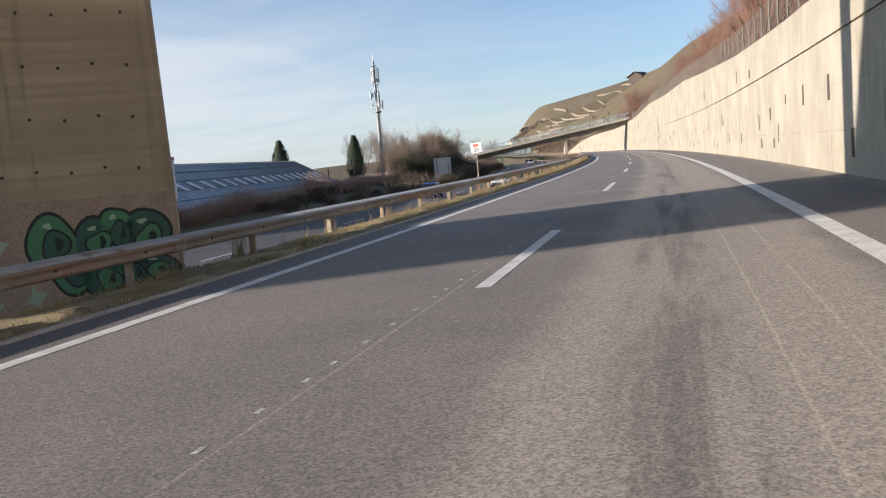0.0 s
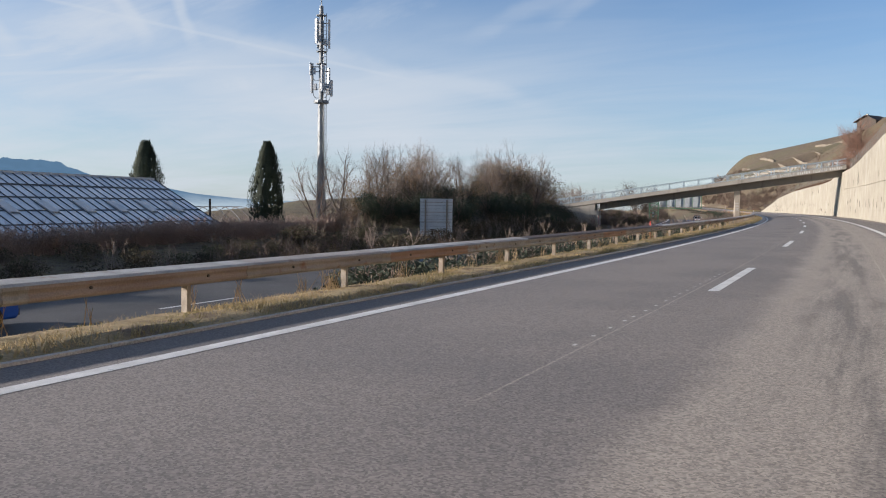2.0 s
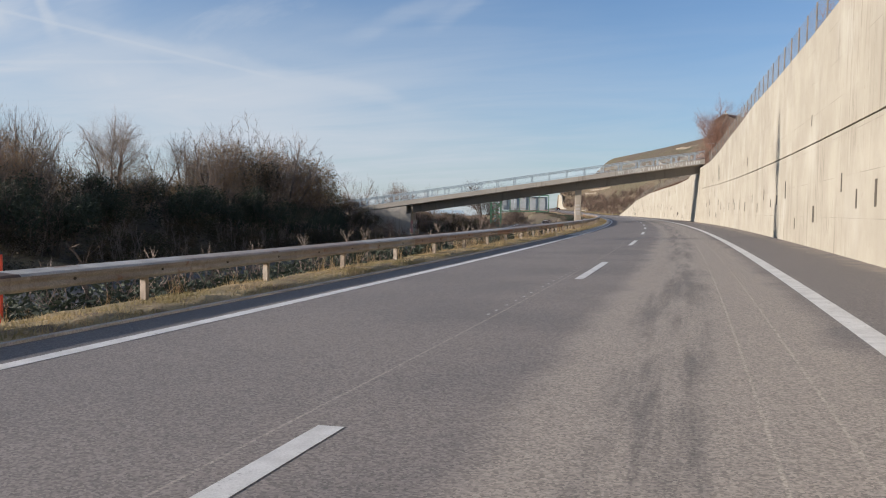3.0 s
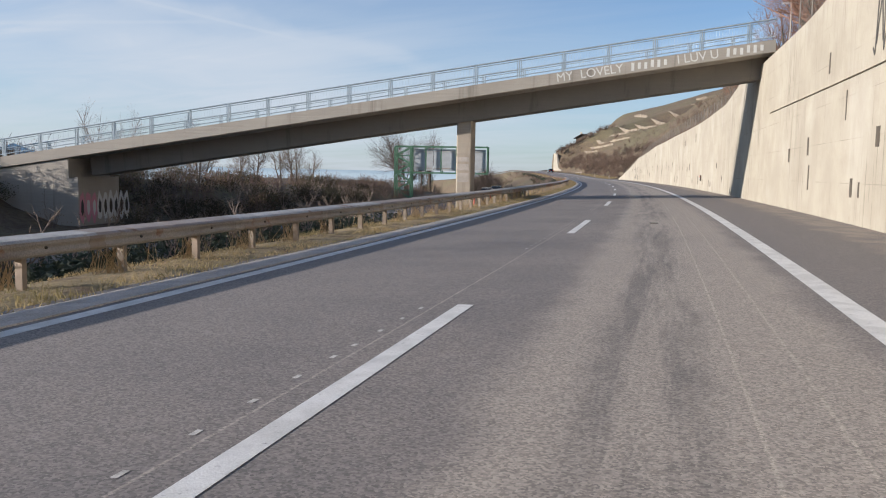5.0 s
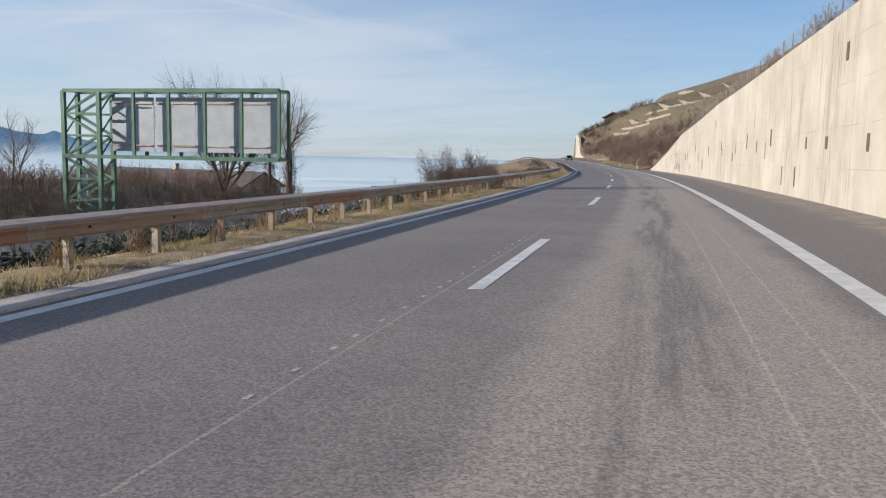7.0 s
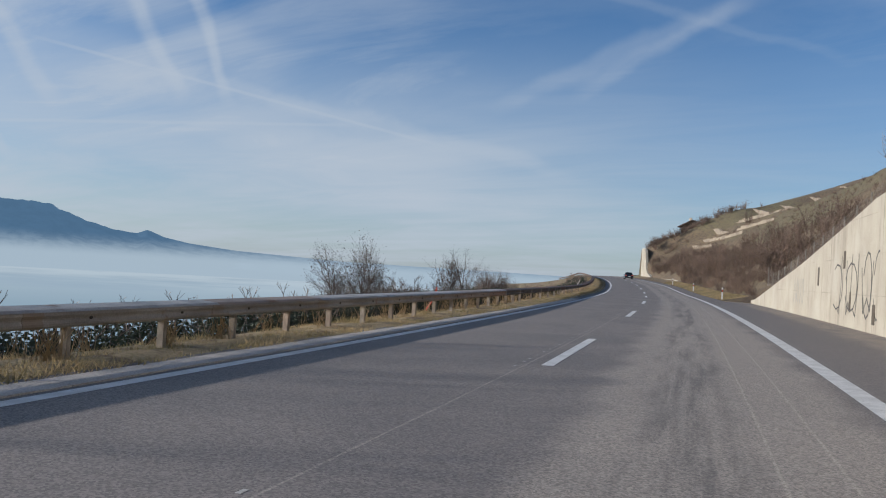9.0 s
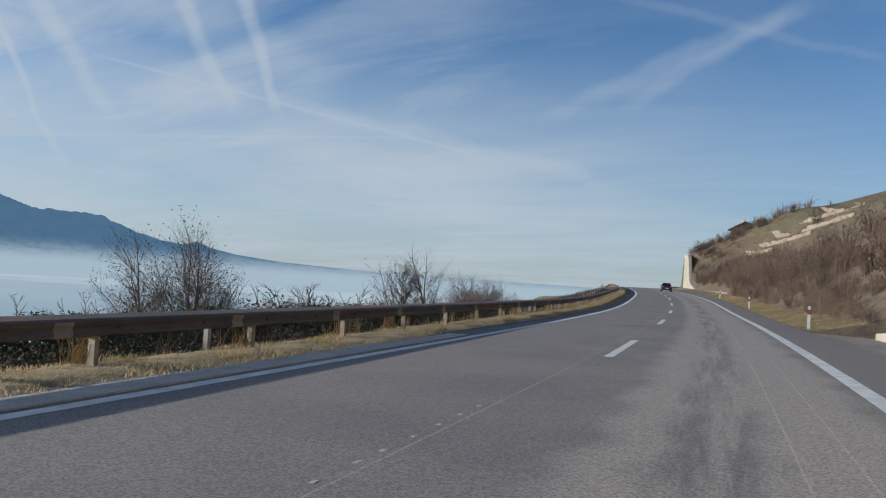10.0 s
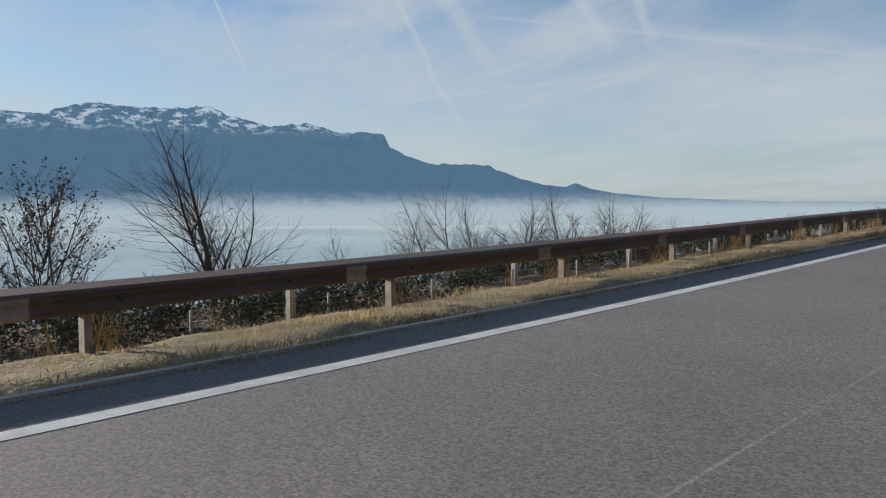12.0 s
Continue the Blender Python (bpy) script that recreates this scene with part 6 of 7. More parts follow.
# ---- greenhouse ----
def build_greenhouse():
    p0 = Vector((-49.0, 112.5, 0))
    u = Vector((0.216, -0.976, 0))
    ang = math.degrees(math.atan2(u.y, u.x))
    g = thing("greenhouse", pose(p0.x, p0.y, 0, 0, 0, ang), "long glazed greenhouse with pale blue panes and grey glazing bars", "greenhouse")
    # local x runs along the eave, local y towards the road; the roof falls away on both sides of the ridge
    length, half, ze, zr, zg = 78.0, 7.3, -0.9, 3.1, -2.4
    # whitewashed panes; sky reflection is put into the pale blue and random tint
    glass = surface("sky_pale_glass", (0.58, 0.67, 0.73), (0.42, 0.51, 0.58), 0.5, 12.0, 0.16, 0.35, 0.02, 0.35, coords="World", random_tint=(0.80, 0.85, 0.88, 0.0, 0.9))
    bay, rows = 0.78, 5
    BAR_GREY = surface("glazing_bar_grey", (0.105, 0.12, 0.13), (0.075, 0.085, 0.095), 2.0, 30.0, 0.6)
    run = math.hypot(half, zr - ze)
    tilt = math.degrees(math.atan2(zr - ze, half))
    pane = Build().box(0.02, bay - 0.02, -run / rows + 0.03, -0.03, -0.006, 0.006).mesh("pane", glass)
    for side in (1, -1):
        for k in range(int(length / bay)):
            for j in range(rows):
                f = j / rows
                if side > 0:
                    m = pose(k * bay, -half * f, ze + (zr - ze) * f, -tilt, 0, 0)
                    part("pane", pane, None, g, m=m)
                elif j == 0 and k % 6 == 0:
                    big = Build().box(0.02, 6 * bay - 0.02, -run, 0, -0.006, 0.006)
                    part("pane", big, glass, g, m=pose(k * bay, -2 * half, ze, tilt, 0, 0) @ pose(0, run, 0))
    bar = Build().box(-0.032, 0.032, -run, 0.05, -0.05, 0.055).mesh("glazing_bar", BAR_GREY)
    for k in range(int(length / bay) + 1):
        part("glazing_bar", bar, None, g, m=pose(k * bay, 0, ze, -tilt, 0, 0))
    for f, r in ((0.0, 0.09), (0.2, 0.035), (0.4, 0.045), (0.6, 0.045), (0.8, 0.06), (1.0, 0.11)):
        part("purlin" if 0 < f < 1 else "ridge_beam" if f else "eave_gutter", Build().box(0, length, -half * f - r, -half * f + r, ze + (zr - ze) * f - r, ze + (zr - ze) * f + r + 0.02), BAR_GREY if f < 1 else ALU, g)
    part("ridge_cap", Build().box(0, length, -half - 0.55, -half - 0.12, zr + 0.02, zr + 0.10), SLOT, g, "dark ridge vent")
    # opened vent sashes along the middle of the slope
    sash = Build().box(0.03, bay - 0.03, -1.5, 0.0, 0.10, 0.13).box(0.03, 0.07, -1.5, 0.0, 0.02, 0.10).box(bay - 0.07, bay - 0.03, -1.5, 0.0, 0.02, 0.10).mesh("vent_sash", WHITE)
    for k in range(3, int(length / bay), 4):
        part("vent_sash", sash, None, g, m=pose(k * bay, -half * 0.36, ze + (zr - ze) * 0.36, -tilt, 0, 0))
    # gable and side walls
    gb = Build().add([(0, 0, zg), (0, -2 * half, zg), (0, -2 * half, ze), (0, -half, zr - 0.05), (0, 0, ze)], [(0, 1, 2, 3, 4)])
    part("gable_glass", gb, glass, g)
    for k in range(1, 8):
        y = -2 * half * k / 8
        z = ze + (zr - ze) * (1 - abs(y + half) / half)
        part("gable_bar", Build().box(-0.04, 0.03, y - 0.03, y + 0.03, zg, z), ZINC, g)
    part("side_wall", Build().box(0, length, -0.06, 0.0, zg, ze - 0.05), glass, g, "low glazed side wall")
    part("footing", Build().box(0, length, -0.12, 0.06, zg - 0.4, zg + 0.4), GUTTER, g)
    flue = part("flue", Build().tube((58, -1.6, -0.6), (58, -1.6, 3.2), 0.16, 0.16, 10), WHITE, g, "pale metal flue pipe")
    part("cowl", Build().tube((58, -1.6, 3.2), (58, -1.6, 3.45), 0.24, 0.20, 10), ZINC, flue)
    part("vent_pipe", Build().tube((-0.8, -2.5, -1.5), (-0.8, -2.5, 1.6), 0.09, 0.09, 8), TIMBER, g, "rusty vent pipe")
    # bare tunnel hoops beyond the gable
    t = thing("tunnel_frame", pose(p0.x, p0.y, 0, 0, 0, ang), "bare steel hoops of a disused plastic tunnel", "frame")
    for k in range(6):
        x, rad = -3.0 - 1.7 * k, 2.7
        hoop = Build()
        pts = [Vector((x, -6.5 + rad * math.cos(a), -2.3 + 1.2 * rad * math.sin(a))) for a in np.linspace(0, math.pi, 13)]
        for a, c in zip(pts, pts[1:]):
            hoop.tube(a, c, 0.03, 0.03, 5, False)
        part("hoop", hoop, ZINC, t)
    part("ridge_tube", Build().tube((-3, -6.5, 0.94), (-11.5, -6.5, 0.94), 0.025, 0.025, 5), ZINC, t)


build_greenhouse()


# ---- mobile phone mast ----
MAST = surface("mast_steel", (0.27, 0.285, 0.29), (0.20, 0.21, 0.215), 1.5, 40.0, 0.55, 0.4, 0.05, 0.3)
PALE_GREY = surface("antenna_plastic", (0.50, 0.51, 0.51), (0.42, 0.43, 0.43), 3.0, 40.0, 0.5, 0, 0.02, 0.2)


def build_mast():
    m = thing("phone_mast", pose(-45.2, 118.8, -1.2), "tall grey steel phone mast with panel antennas", "mast")
    part("pole", Build().tube((0, 0, -0.5), (0, 0, 4.2), 0.36, 0.34, 12).tube((0, 0, 4.2), (0, 0, 11.0), 0.30, 0.27, 12).tube((0, 0, 11.0), (0, 0, 18.6), 0.20, 0.16, 10).tube((0, 0, 18.6), (0, 0, 19.6), 0.05, 0.03, 6), MAST, m)
    part("collar", Build().tube((0, 0, 10.75), (0, 0, 10.95), 0.62, 0.62, 12), MAST, m, "round steel platform")
    part("ladder", Build().box(0.36, 0.40, -0.2, -0.17, 0, 18).box(0.36, 0.40, 0.17, 0.2, 0, 18), MAST, m)
    rung = Build().box(0.365, 0.385, -0.17, 0.17, -0.012, 0.012).mesh("rung", MAST)
    for k in range(58):
        part("rung", rung, None, m, m=pose(0, 0, 0.4 + 0.3 * k))
    for a, z, hgt, rad in ((200, 11.6, 2.4, 0.78), (80, 11.7, 2.0, 0.78), (320, 11.6, 2.2, 0.78), (150, 15.3, 2.2, 0.60), (30, 15.2, 2.3, 0.62), (270, 15.5, 2.0, 0.60), (215, 13.0, 1.0, 0.84), (20, 11.3, 1.3, 0.86)):
        r = pose(0, 0, z, 0, 0, a)
        box = Build()
        c = 0.05
        prof = [(0.10, -0.15 + c), (0.10, 0.15 - c), (0.05, 0.15), (-0.06, 0.15), (-0.06, -0.15), (0.05, -0.15)]
        box.loft([[Vector((rad + x, y, q)) for x, y in prof] for q in (0, hgt)])
        ant = part("antenna", box, PALE_GREY, m, "pale panel antenna", r)
        for q in (0.3, hgt - 0.3):
            part("bracket", Build().box(0.1, rad - 0.05, -0.03, 0.03, q - 0.03, q + 0.03), MAST, m, m=r)
        part("radio_unit", Build().box(rad - 0.38, rad - 0.14, -0.14, 0.14, 0.1 * hgt, 0.1 * hgt + 0.5), ALU, m, m=r)
        cable = Build()
        pts = [Vector((rad - 0.1, 0.05, 0)), Vector((rad - 0.15, 0.05, -0.25)), Vector((rad - 0.35, 0.03, -0.45)), Vector((0.2, 0, -0.4))]
        for p, q in zip(pts, pts[1:]):
            cable.tube(p, q, 0.02, 0.02, 5, False)
        part("cable", cable, BLACK, m, m=r)
    for z in (14.9, 13.9, 17.8):
        part("step_ring", Build().tube((0, 0, z), (0, 0, z + 0.06), 0.42, 0.42, 10), MAST, m)


build_mast()


# ---- signs ----
def lettering(body, size, material, parent, m, label):
    cu = bpy.data.curves.new("lettering", "FONT")
    cu.body, cu.size, cu.extrude, cu.align_x, cu.align_y = body, size, 0.002, "CENTER", "CENTER"
    tmp = new("lettering", cu)
    me = bpy.data.meshes.new_from_object(tmp.evaluated_get(bpy.context.evaluated_depsgraph_get()))
    bpy.data.objects.remove(tmp)
    me.materials.clear()
    me.materials.append(material)
    part("lettering", me, None, parent, label, m)


def build_km_sign():
    p = at(37.8, -6.55)
    s = thing("kilometre_sign", pose(p.x, p.y, 0, 0, 0, facing(38)), "white kilometre sign with a red shield and the number 25", "road sign")
    tip = pose(0, 0, 1.86, 0, -6, 0)
    part("post", Build().tube((0, 0.05, 0.42), (0, 0.05, 1.9), 0.028, 0.028, 8).tube((0, 0.05, 0.42), (0.16, 0.05, 0.25), 0.028, 0.028, 8), ZINC, s)
    part("face", Build().box(-0.27, 0.27, 0.0, 0.025, -0.25, 0.25), WHITE, s, "white sign face", tip)
    part("rim", Build().box(-0.28, 0.28, 0.004, 0.03, -0.26, -0.245).box(-0.28, 0.28, 0.004, 0.03, 0.245, 0.26).box(-0.28, -0.265, 0.004, 0.03, -0.26, 0.26).box(0.265, 0.28, 0.004, 0.03, -0.26, 0.26), BLACK, s, "", tip)
    sh = []
    for k in range(20):
        a = 2 * math.pi * k / 20
        sh.append(Vector((0.125 * math.cos(a) * (1 + 0.12 * math.cos(2 * a)), -0.004, 0.11 + 0.07 * math.sin(a))))
    part("shield", Build().loft([sh, [v + Vector((0, 0.004, 0)) for v in sh]]), RED, s, "red oval shield", tip)
    part("shield_mark", Build().box(-0.02, 0.02, -0.008, -0.004, 0.085, 0.135), WHITE, s, "", tip)
    lettering("25", 0.24, BLACK, s, tip @ pose(0, -0.003, -0.10, 90, 0, 0), "black digits")


build_km_sign()


def build_board():
    a, c = Vector((-38.2, 123.1, 0)), Vector((-35.75, 124.2, 0))
    d = (c - a)
    ang = math.degrees(math.atan2(d.y, d.x))
    w = d.length
    b = thing("sign_board", pose(a.x, a.y, 0, 0, 0, ang), "large grey ribbed back of a road sign on two posts", "road sign")
    n = 13
    for k in range(n):
        z = -1.85 + 3.70 * k / n
        part("slat", Build().box(0, w, 0.0, 0.04, z + 0.008, z + 3.70 / n - 0.008), ALU, b)
    for x in (0.45, w - 0.45):
        part("post", Build().box(x - 0.05, x + 0.05, -0.16, -0.01, -2.6, 1.75), POST, b, "dark steel post")
    for k in range(5):
        part("rib", Build().box(0.05, w - 0.05, -0.03, 0.0, -1.7 + 0.8 * k, -1.64 + 0.8 * k), ZINC, b)


build_board()


def build_gantry():
    a, c = Vector((-60.9, 259.1, 0)), Vector((-49.4, 261.9, 0))
    d = c - a
    g = thing("sign_gantry", pose(a.x, a.y, 0, 0, 0, math.degrees(math.atan2(d.y, d.x))), "green steel lattice gantry carrying the backs of road signs", "gantry")
    L, z0, z1, dep, tw = d.length, 1.15, 4.45, 1.1, 2.05

    def beam(p, q, r, name="chord"):
        p, q = Vector(p), Vector(q)
        part(name, Build().tube(p, q, r, r, 4), GREEN, g)

    for y in (0.0, dep):
        for z in (z0, z1):
            beam((0, y, z), (L, y, z), 0.13)
        x = tw
        for k in range(6):
            x = tw + (L - tw) * k / 5
            beam((x, y, z0), (x, y, z1), 0.10, "upright")
        for x in (0.0, tw):
            beam((x, y, -2.6), (x, y, z1), 0.14, "leg")
        for k in range(6):
            za, zb = -2.2 + 1.1 * k, -2.2 + 1.1 * (k + 1)
            p, q = ((0, y, za), (tw, y, zb)) if k % 2 else ((tw, y, za), (0, y, zb))
            beam(p, q, 0.085, "brace")
            beam((0, y, zb), (tw, y, zb), 0.07, "brace")
    for x in [0.0, tw] + [tw + (L - tw) * k / 5 for k in range(1, 6)]:
        for z in (z0, z1):
            beam((x, 0, z), (x, dep, z), 0.055, "tie")
    for k in range(6):
        za = -2.2 + 1.1 * k
        for x in (0.0, tw):
            beam((x, 0, za), (x, dep, za + 1.1), 0.045, "brace")
    pale = surface("dull_sign_back", (0.42, 0.44, 0.45), (0.36, 0.38, 0.39), 1.5, 30.0, 0.6, 0.1, 0.05, 0.3)
    for x0, x1, zlo, zhi, n in ((tw + 0.35, tw + 2.75, 1.45, 4.15, 2), (tw + 2.85, L - 0.25, 1.45, 4.15, 3)):
        for k in range(n):
            xa, xb = x0 + (x1 - x0) * k / n, x0 + (x1 - x0) * (k + 1) / n
            sgn = part("sign_panel", Build().box(xa, xb - 0.02, 0.56, 0.61, zlo, zhi), pale, g, "pale grey back of a road sign")
            for zz in (zlo + 0.3, zhi - 0.3):
                part("clamp_bar", Build().box(xa + 0.05, xb - 0.08, 0.50, 0.55, zz - 0.04, zz + 0.04), ZINC, sgn)
    part("bracket_arm", Build().box(tw + 1.3, tw + 1.9, 0.3, 0.36, 3.75, 3.80), BLACK, g)
    for zz in (0.1, 0.9):
        part("cabinet", Build().box(0.7, 1.1, 0.25, 0.45, zz - 1.2, zz - 0.7), ALU, g, "small grey switch box")


build_gantry()


# ---- small roadside things ----
def delineator(s, o, label, lean=0.0):
    d = thing("delineator", stand(s, o, None, 0) @ pose(0, 0, 0, 0, lean, 0), label, "marker post", "marker posts")
    prof = [(-0.06, -0.02), (0.06, -0.02), (0.045, 0.05), (-0.045, 0.05)]
    body = Build().loft([[Vector((x, y, z)) for x, y in prof] for z in (-0.2, 0.85)] + [[Vector((x * 0.8, y, 0.95)) for x, y in prof]])
    part("body", body, WHITE, d)
    part("band", Build().loft([[Vector((x * 1.05, y * 1.05, z)) for x, y in prof] for z in (0.60, 0.80)]), BLACK, d, "black band")
    part("reflector", Build().box(-0.03, 0.03, -0.03, -0.02, 0.63, 0.77), RED, d, "amber-red reflector")


for s, o in ((364.5, 5.85), (397.0, 5.9), (430.0, 6.0)):
    delineator(s, o, "white roadside marker post with a black band")
delineator(221.5, -11.6, "white marker post beside the lower carriageway")


def stake(s, o, h, lean, label):
    k = thing("snow_stake", stand(s, o, None) @ pose(0, 0, 0, 0, lean, 0), label, "stake", "snow stakes")
    part("shaft", Build().tube((0, 0, -0.2), (0, 0, h), 0.03, 0.028, 8), RED, k)
    part("cap", Build().tube((0, 0, h), (0, 0, h + 0.03), 0.032, 0.02, 8), BLACK, k)


for s, o, h, lean in ((108.4, -6.85, 1.05, 0), (208.0, -6.9, 0.5, 8), (214.0, -7.0, 0.6, -4), (322.5, -6.5, 0.7, 32), (326.0, -7.2, 1.05, 4)):
    stake(s, o, h, lean, "red snow stake leaning behind the rail" if abs(lean) > 5 else "upright red snow stake behind the rail")

for s, o, h in ((341.0, -7.0, 0.42), (372, -7.2, 0.35), (380, -7.3, 0.30), (388, -7.4, 0.32), (396, -7.5, 0.3), (401.5, -7.9, 0.35), (406, -8.0, 0.35), (411, -8.1, 0.35), (416, -8.2, 0.35), (421, -8.3, 0.35), (426, -8.4, 0.35)):
    b = thing("boundary_stub", stand(s, o), "short pale concrete stub in the grass", "post", "stubs in the verge")
    part("shaft", Build().loft([[Vector((x, y, z)) for x, y in ((-w, -w), (w, -w), (w, w), (-w, w))] for z, w in ((-0.2, 0.05), (h + 0.3, 0.045), (h + 0.33, 0.03))]), GUTTER, b)

fence("verge_net", 366, 432, lambda s: -7.3 - 0.012 * (s - 366), lambda s: terrain(s, -7.3 - 0.012 * (s - 366)) - 0.05, 2.2, "low wire net on short stakes behind the guard rail", 0.42, 0.02, 5)


def seed_heads(s, o, n, seed):
    """A trailing stem of fluffy white seed heads."""
    r = random.Random(seed)
    t = thing("clematis", stand(s, o), "trailing clematis with fluffy white seed heads", "climber", "seed heads behind the rail")
    stem, fluff = Build(), Build()
    for _ in range(n):
        q = Vector((r.gauss(0, 0.15), r.gauss(0, 0.7), r.uniform(0.15, 0.42)))
        stem.tube((q.x * 0.6, q.y * 0.8, -0.05), q, 0.005, 0.003, 3, False)
        for _ in range(26):
            d = Vector((r.gauss(0, 1), r.gauss(0, 1), r.gauss(0, 1))).normalized()
            w = d.orthogonal().normalized() * 0.008
            fluff.add([q - w, q + w, q + d * r.uniform(0.025, 0.05)], [(0, 1, 2)])
    part("stem", stem, STRAW, t)
    part("seed_head", fluff, FLUFF, t, "fluffy white seed heads")


FLUFF = surface("seed_fluff", (0.74, 0.72, 0.66), (0.60, 0.57, 0.50), 3.0, 30.0, 0.9, bump=0, translucent=0.3)
for k, (s, o) in enumerate(((369.0, -7.2), (370.6, -7.0), (383.5, -7.3), (385.0, -7.5), (389.5, -7.4))):
    seed_heads(s, o, 16, 90 + k)

# cable box behind the rail, emergency phone on the wall, drain cover
c = thing("cable_cabinet", stand(241.5, -8.0, -0.75), "grey metal cable cabinet behind the rail", "cabinet")
part("body", Build().box(-0.25, 0.25, -0.4, 0.4, -0.3, 0.8), ALU, c)
part("lid", Build().box(-0.28, 0.28, -0.43, 0.43, 0.8, 0.84), ZINC, c)
c = thing("cable_cabinet", stand(216.0, -10.9, -1.9), "pale cable cabinet beside the lower carriageway", "cabinet")
part("body", Build().box(-0.25, 0.25, -0.4, 0.4, -0.3, 0.9), WHITE, c)
part("lid", Build().box(-0.28, 0.28, -0.43, 0.43, 0.9, 0.94), ZINC, c)
e = thing("emergency_box", stand(242.8, wall_off(242.8), 0.95), "narrow brown hydrant box fixed to the concrete wall", "wall box")
part("body", Build().box(-0.12, 0.01, -0.08, 0.08, 0.0, 0.5), TIMBER, e)
part("lamp", Build().box(-0.135, -0.12, -0.05, 0.05, 0.36, 0.46), RED, e, "small red light")
part("plate", Build().box(-0.13, -0.12, -0.05, 0.05, 0.12, 0.24), WHITE, e, "small white plate")
p = at(190.7, 2.0, road_z(190.7, 2.0))
drain = thing("drain_cover", pose(p.x, p.y, p.z + 0.004, 0, 0, facing(194)), "round iron drain cover set in the lane", "drain cover")
part("lid", Build().tube((0, 0, -0.02), (0, 0, 0.003), 0.12, 0.12, 16), surface("worn_iron", (0.20, 0.18, 0.16), (0.15, 0.135, 0.12), 6.0, 60.0, 0.7, 0.3), drain)
for y in (-0.14, 0.14):
    part("slot", Build().box(-0.11, 0.11, y - 0.05, y + 0.05, -0.01, 0.006), SLOT, drain, "dark slot beside the lid")


# ---- lamp column on the wall by the bridge ----
lam = thing("street_lamp", stand(213.5, 9.0, 8.0), "thin grey street lamp at the bridge head", "street lamp")
part("pole", Build().tube((0, 0, -0.5), (0, 0, 2.6), 0.05, 0.035, 8), ZINC, lam)
part("head", Build().box(-0.45, 0.35, -0.1, 0.1, 2.58, 2.68), ALU, lam)


# ---- sprayed marks ----
def spray(name, origin, strokes, mat, label, width=0.05):
    """Sprayed lines as thin flat ribbons on a wall face; each stroke is a run of (y, z)."""
    g = thing(name, origin, label, "graffiti")
    for run in strokes:
        b = Build()
        for (y0, z0), (y1, z1) in zip(run, run[1:]):
            v = Vector((0, y1 - y0, z1 - z0))
            n = Vector((0, -v.z, v.y)).normalized() * width / 2
            p, q = Vector((-0.006, y0, z0)), Vector((-0.006, y1, z1))
            b.add([p - n, p + n, q + n, q - n, p - n + Vector((0.004, 0, 0)), p + n + Vector((0.004, 0, 0)), q + n + Vector((0.004, 0, 0)), q - n + Vector((0.004, 0, 0))], [(0, 1, 2, 3), (7, 6, 5, 4), (0, 4, 5, 1), (1, 5, 6, 2), (2, 6, 7, 3), (3, 7, 4, 0)])
        part("stroke", b, mat, g)


INK = plain("black_spray", (0.05, 0.047, 0.042), 0.8)
GREY = plain("grey_spray", (0.27, 0.26, 0.23), 0.8)


def scrawl(r, y0, y1, z0, z1, n):
    """Loose tall scrawled loops across a stretch of wall."""
    runs = []
    for k in range(n):
        y = y0 + (y1 - y0) * (k + 0.5) / n
        w = (y1 - y0) / n
        kind = r.randint(0, 3)
        if kind == 0:
            runs.append([(y, z1), (y + r.uniform(-0.1, 0.1), (z0 + z1) / 2), (y + 0.15 * w, z0), (y + 0.4 * w, z0 + 0.2)])
        elif kind == 1:
            runs.append([(y + 0.4 * w * math.cos(a), (z0 + z1) / 2 + (z1 - z0) / 2 * math.sin(a)) for a in np.linspace(0.3, 5.9, 11)])
        elif kind == 2:
            runs.append([(y - 0.3 * w, z0), (y, z1), (y + 0.3 * w, z0)])
        else:
            runs.append([(y - 0.3 * w, z1), (y - 0.2 * w, z0 + 0.1), (y, z0 + 0.5), (y + 0.2 * w, z0), (y + 0.35 * w, z1 - 0.2)])
    return runs


r9 = random.Random(9)
spray("wall_graffiti", stand(327.0, wall_off(327), 0.0), scrawl(r9, -8.5, 4.5, 0.55, 2.7, 9) + scrawl(r9, -8.3, 4.3, 0.7, 2.4, 5), INK, "tall black sprayed scrawl on the end of the concrete wall", 0.07)
spray("wall_graffiti", stand(339.5, wall_off(339.5), 0.0), scrawl(r9, -1.6, 1.6, 0.7, 1.9, 5), GREY, "small grey sprayed scrawl near the low end of the wall", 0.08)
spray("wall_graffiti", stand(189.5, wall_off(189.5), 0.0), scrawl(r9, -2.4, 1.2, 4.75, 6.5, 4) + scrawl(r9, -2.2, 1.0, 5.0, 6.3, 3), INK, "black sprayed loops high on the concrete wall", 0.09)


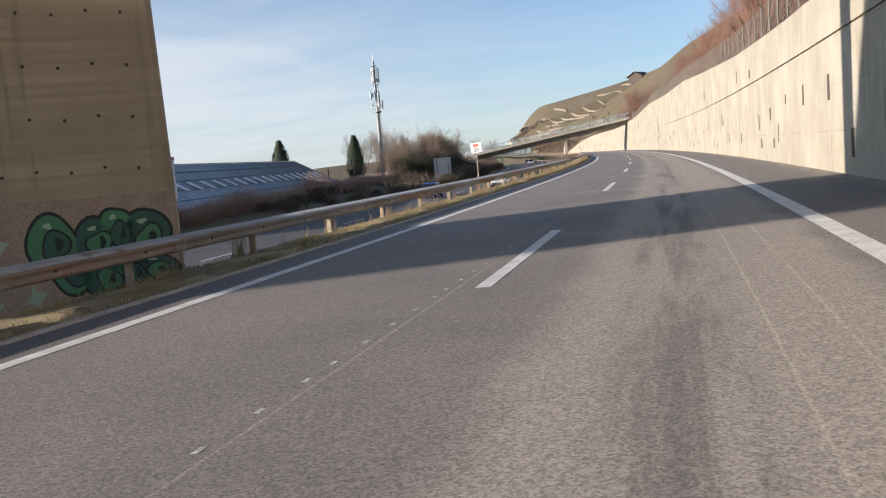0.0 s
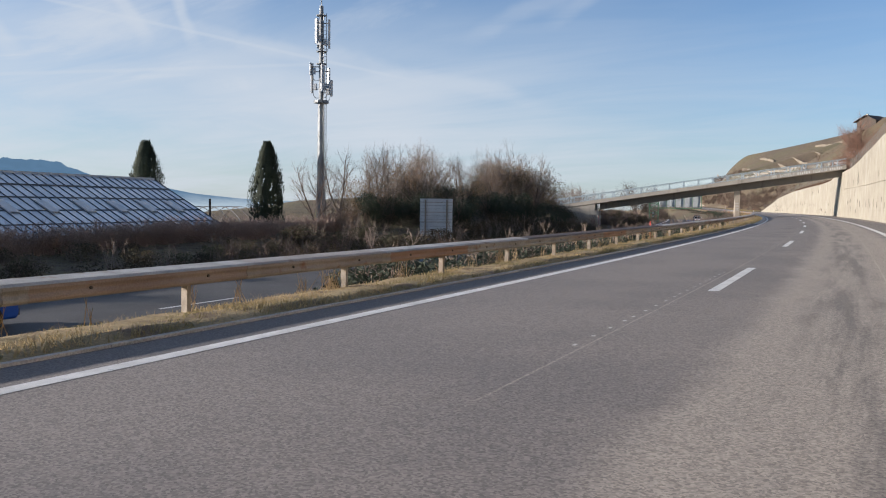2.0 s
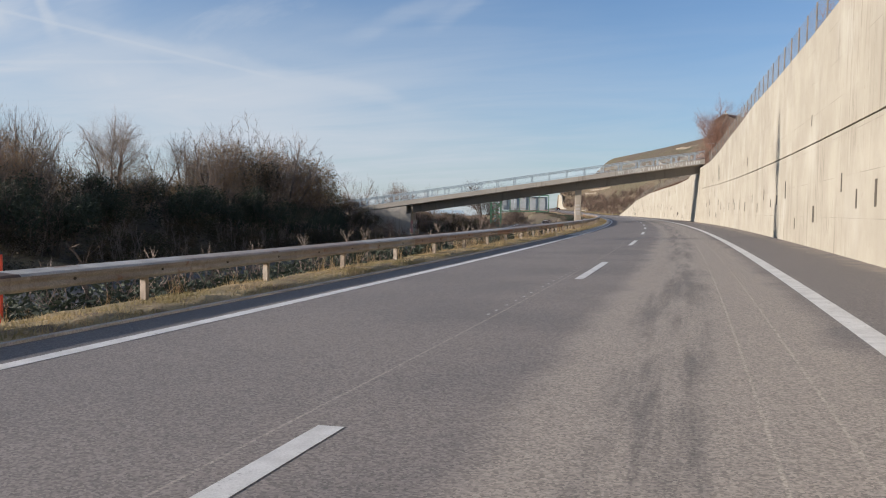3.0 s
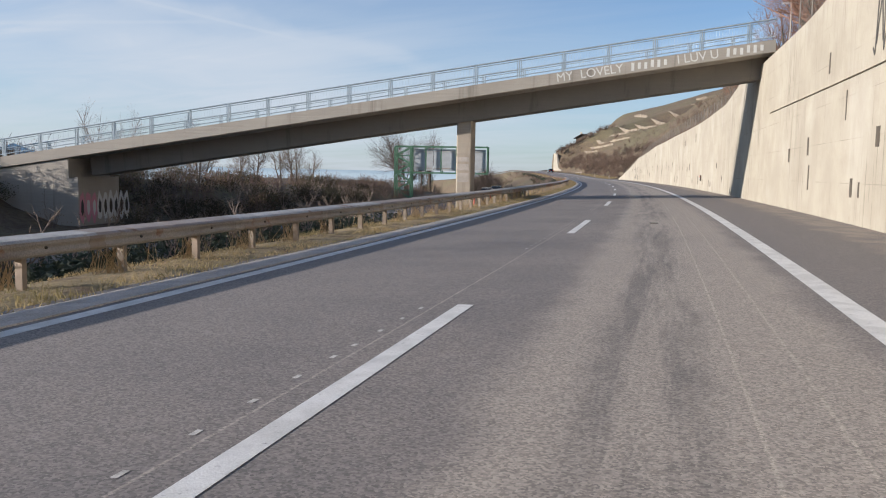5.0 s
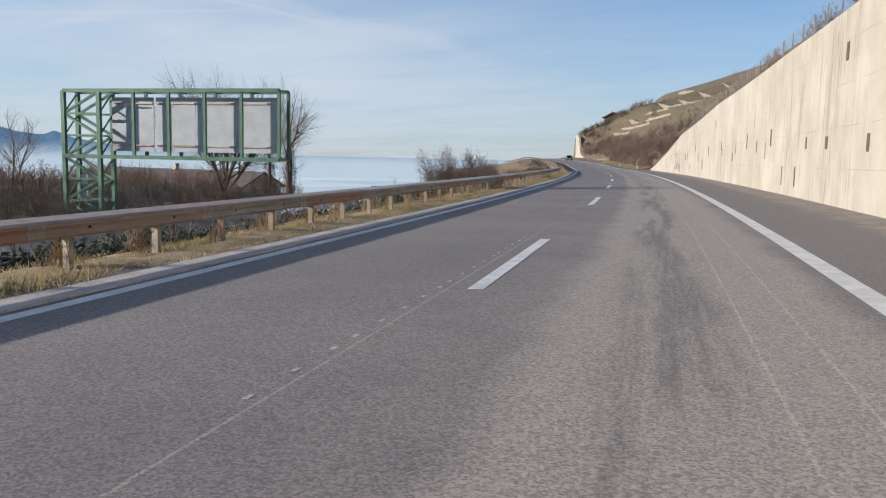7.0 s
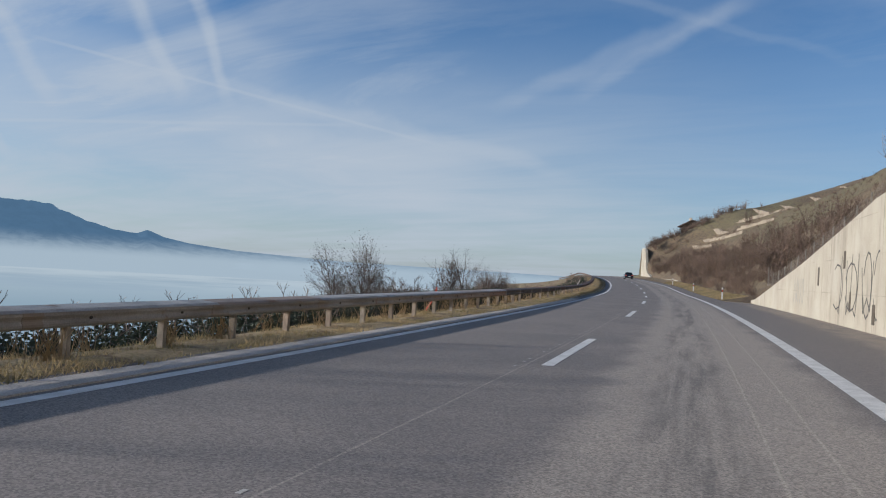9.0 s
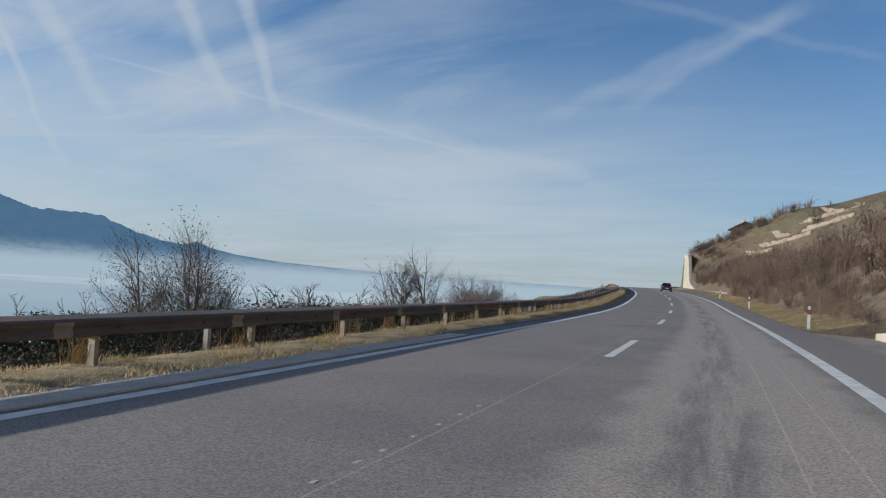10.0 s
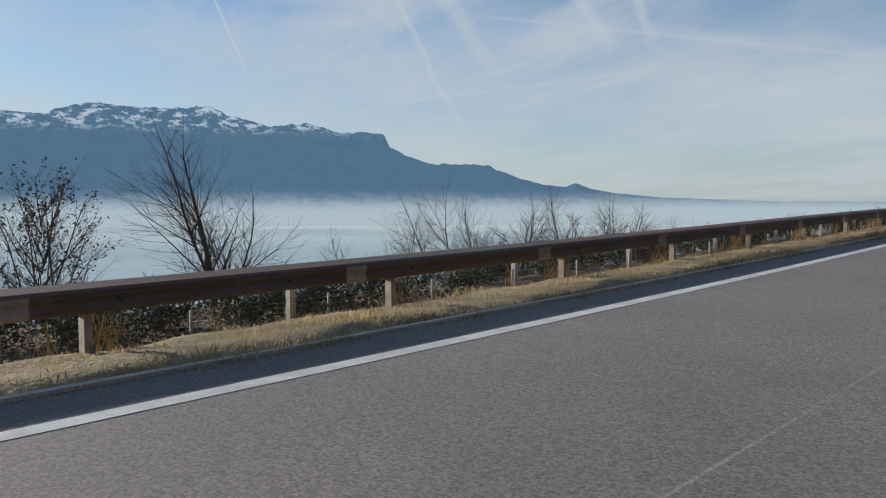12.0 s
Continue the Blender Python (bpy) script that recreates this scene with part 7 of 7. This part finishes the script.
def abutment_tag():
    a, e = Vector((-49.7, 201.7, 0)), Vector((-14.5, 211.45, 0))
    ang = math.degrees(math.atan2(e.y - a.y, e.x - a.x))
    g = thing("abutment_graffiti", pose(a.x, a.y, 0, 0, 0, ang), "pink and grey sprayed shapes on the bridge abutment", "graffiti")
    tones = [plain("spray_pink", (0.55, 0.24, 0.30), 0.8), plain("spray_pale", (0.58, 0.58, 0.56), 0.8), INK]
    r = random.Random(4)
    for k in range(9):
        y = 0.5 + 0.62 * k
        pts = [Vector((-2.294, y + 0.34 * math.cos(t) * r.uniform(0.75, 1.1), -1.1 + 0.95 * math.sin(t) * r.uniform(0.8, 1.1))) for t in np.linspace(0, 2 * math.pi, 14, endpoint=False)]
        part("sprayed_shape", Build().loft([pts, [p - Vector((0.008, 0, 0)) for p in pts]]), tones[1] if k > 2 else tones[0], g)
        inner = [Vector((-2.286, y + (p.y - y) * 0.5, -1.1 + (p.z + 1.1) * 0.5)) for p in pts]
        part("sprayed_shape", Build().loft([inner, [p - Vector((0.006, 0, 0)) for p in inner]]), tones[2] if k % 3 == 0 else tones[1] if k < 3 else SLOT, g)


abutment_tag()


# ---- cars ----
def car(m, paint, label, estate=False):
    """A passenger car: shaped body, glazing, wheels with rims, lamps and bumpers. It points along local +y."""
    c = thing("car", m, label, "car", "cars on the motorway")
    half, L = 0.88, 2.15
    side = [(-L, 0.42), (-L + 0.05, 0.75), (-L + 0.12, 0.93), (-1.35, 0.97), (-0.95, 0.96), (0.85, 0.93), (1.35, 0.86), (1.95, 0.72), (L - 0.02, 0.58), (L, 0.36), (L - 0.08, 0.22), (-L + 0.08, 0.24)]
    body = Build()
    body.loft([[Vector((x, y, z)) for y, z in side] for x in (-half, half)])
    lo = part("body", body, paint, c)
    bev = lo.modifiers.new("edge", "BEVEL")
    bev.width, bev.segments = 0.07, 2
    back = -1.85 if estate else -1.45
    cab = Build()
    ring0 = [(-0.82, -1.75 if estate else -1.55), (0.82, -1.75 if estate else -1.55), (0.82, 1.0), (-0.82, 1.0)]
    ring1 = [(-0.62, back + 0.45), (0.62, back + 0.45), (0.62, 0.25), (-0.62, 0.25)]
    cab.loft([[Vector((x, y, 0.92)) for x, y in ring0], [Vector((x, y, 1.42)) for x, y in ring1]])
    part("glazing", cab, CARGLASS, c, "dark windows")
    roof = Build().loft([[Vector((x * 1.02, y * 1.02, 1.40)) for x, y in ring1], [Vector((x * 0.9, y * 0.9, 1.47)) for x, y in ring1]])
    part("roof", roof, paint, c)
    for sx in (-1, 1):
        for y in (-0.35,):
            part("pillar", Build().tube((sx * 0.83, y, 0.93), (sx * 0.64, y - 0.05, 1.42), 0.05, 0.04, 5), paint, c)
        part("headlight", Build().box(sx * 0.52 - 0.18, sx * 0.52 + 0.18, L - 0.16, L + 0.005, 0.58, 0.70), WHITE, c, "clear headlight")
        part("tail_light", Build().box(sx * 0.66 - 0.16, sx * 0.66 + 0.16, -L - 0.005, -L + 0.12, 0.72, 0.88), RED, c, "red tail light")
        part("mirror", Build().box(sx * 0.92 - 0.07, sx * 0.92 + 0.07, 0.62, 0.74, 0.93, 1.05), paint, c)
        for y in (-1.3, 1.32):
            w = part("wheel", Build().tube((sx * 0.70, y, 0.32), (sx * 0.90, y, 0.32), 0.32, 0.32, 18), TYRE, c)
            part("rim", Build().tube((sx * 0.895, y, 0.32), (sx * 0.915, y, 0.32), 0.21, 0.20, 14), CHROME, w)
    part("bumper", Build().box(-0.8, 0.8, L - 0.06, L + 0.04, 0.28, 0.45), BLACK, c)
    part("bumper", Build().box(-0.8, 0.8, -L - 0.04, -L + 0.06, 0.32, 0.5), BLACK, c)
    part("number_plate", Build().box(-0.26, 0.26, -L - 0.05, -L - 0.035, 0.5, 0.61), WHITE, c, "plain pale plate")


def car_paint(name, col):
    m = plain(name, col, 0.25, 0.2)
    m.node_tree.nodes["Principled BSDF"].inputs["Coat Weight"].default_value = 0.8
    return m


BLUE, SILVER, DARK, PALE = car_paint("blue_car_paint", (0.03, 0.12, 0.48)), car_paint("silver_car_paint", (0.45, 0.46, 0.47)), car_paint("black_car_paint", (0.02, 0.02, 0.022)), car_paint("white_car_paint", (0.68, 0.68, 0.67))
for s, o, turn, paint, est, label in ((79.0, -19.5, 180, BLUE, True, "bright blue estate car on the lower carriageway"), (97.7, -15.1, 180, SILVER, False, "silver car on the lower carriageway"), (200.0, -14.6, 180, BLUE, False, "blue car on the lower carriageway under the bridge"), (274, -16.0, 180, PALE, False, "white car on the lower carriageway"), (288, -16.2, 180, DARK, False, "dark car on the lower carriageway")):
    car(stand(s, o, -2.165, turn), paint, label, est)
car(stand(478.0, 2.0, road_z(478, 2.0) + 0.005), DARK, "dark car far ahead beside the bend")
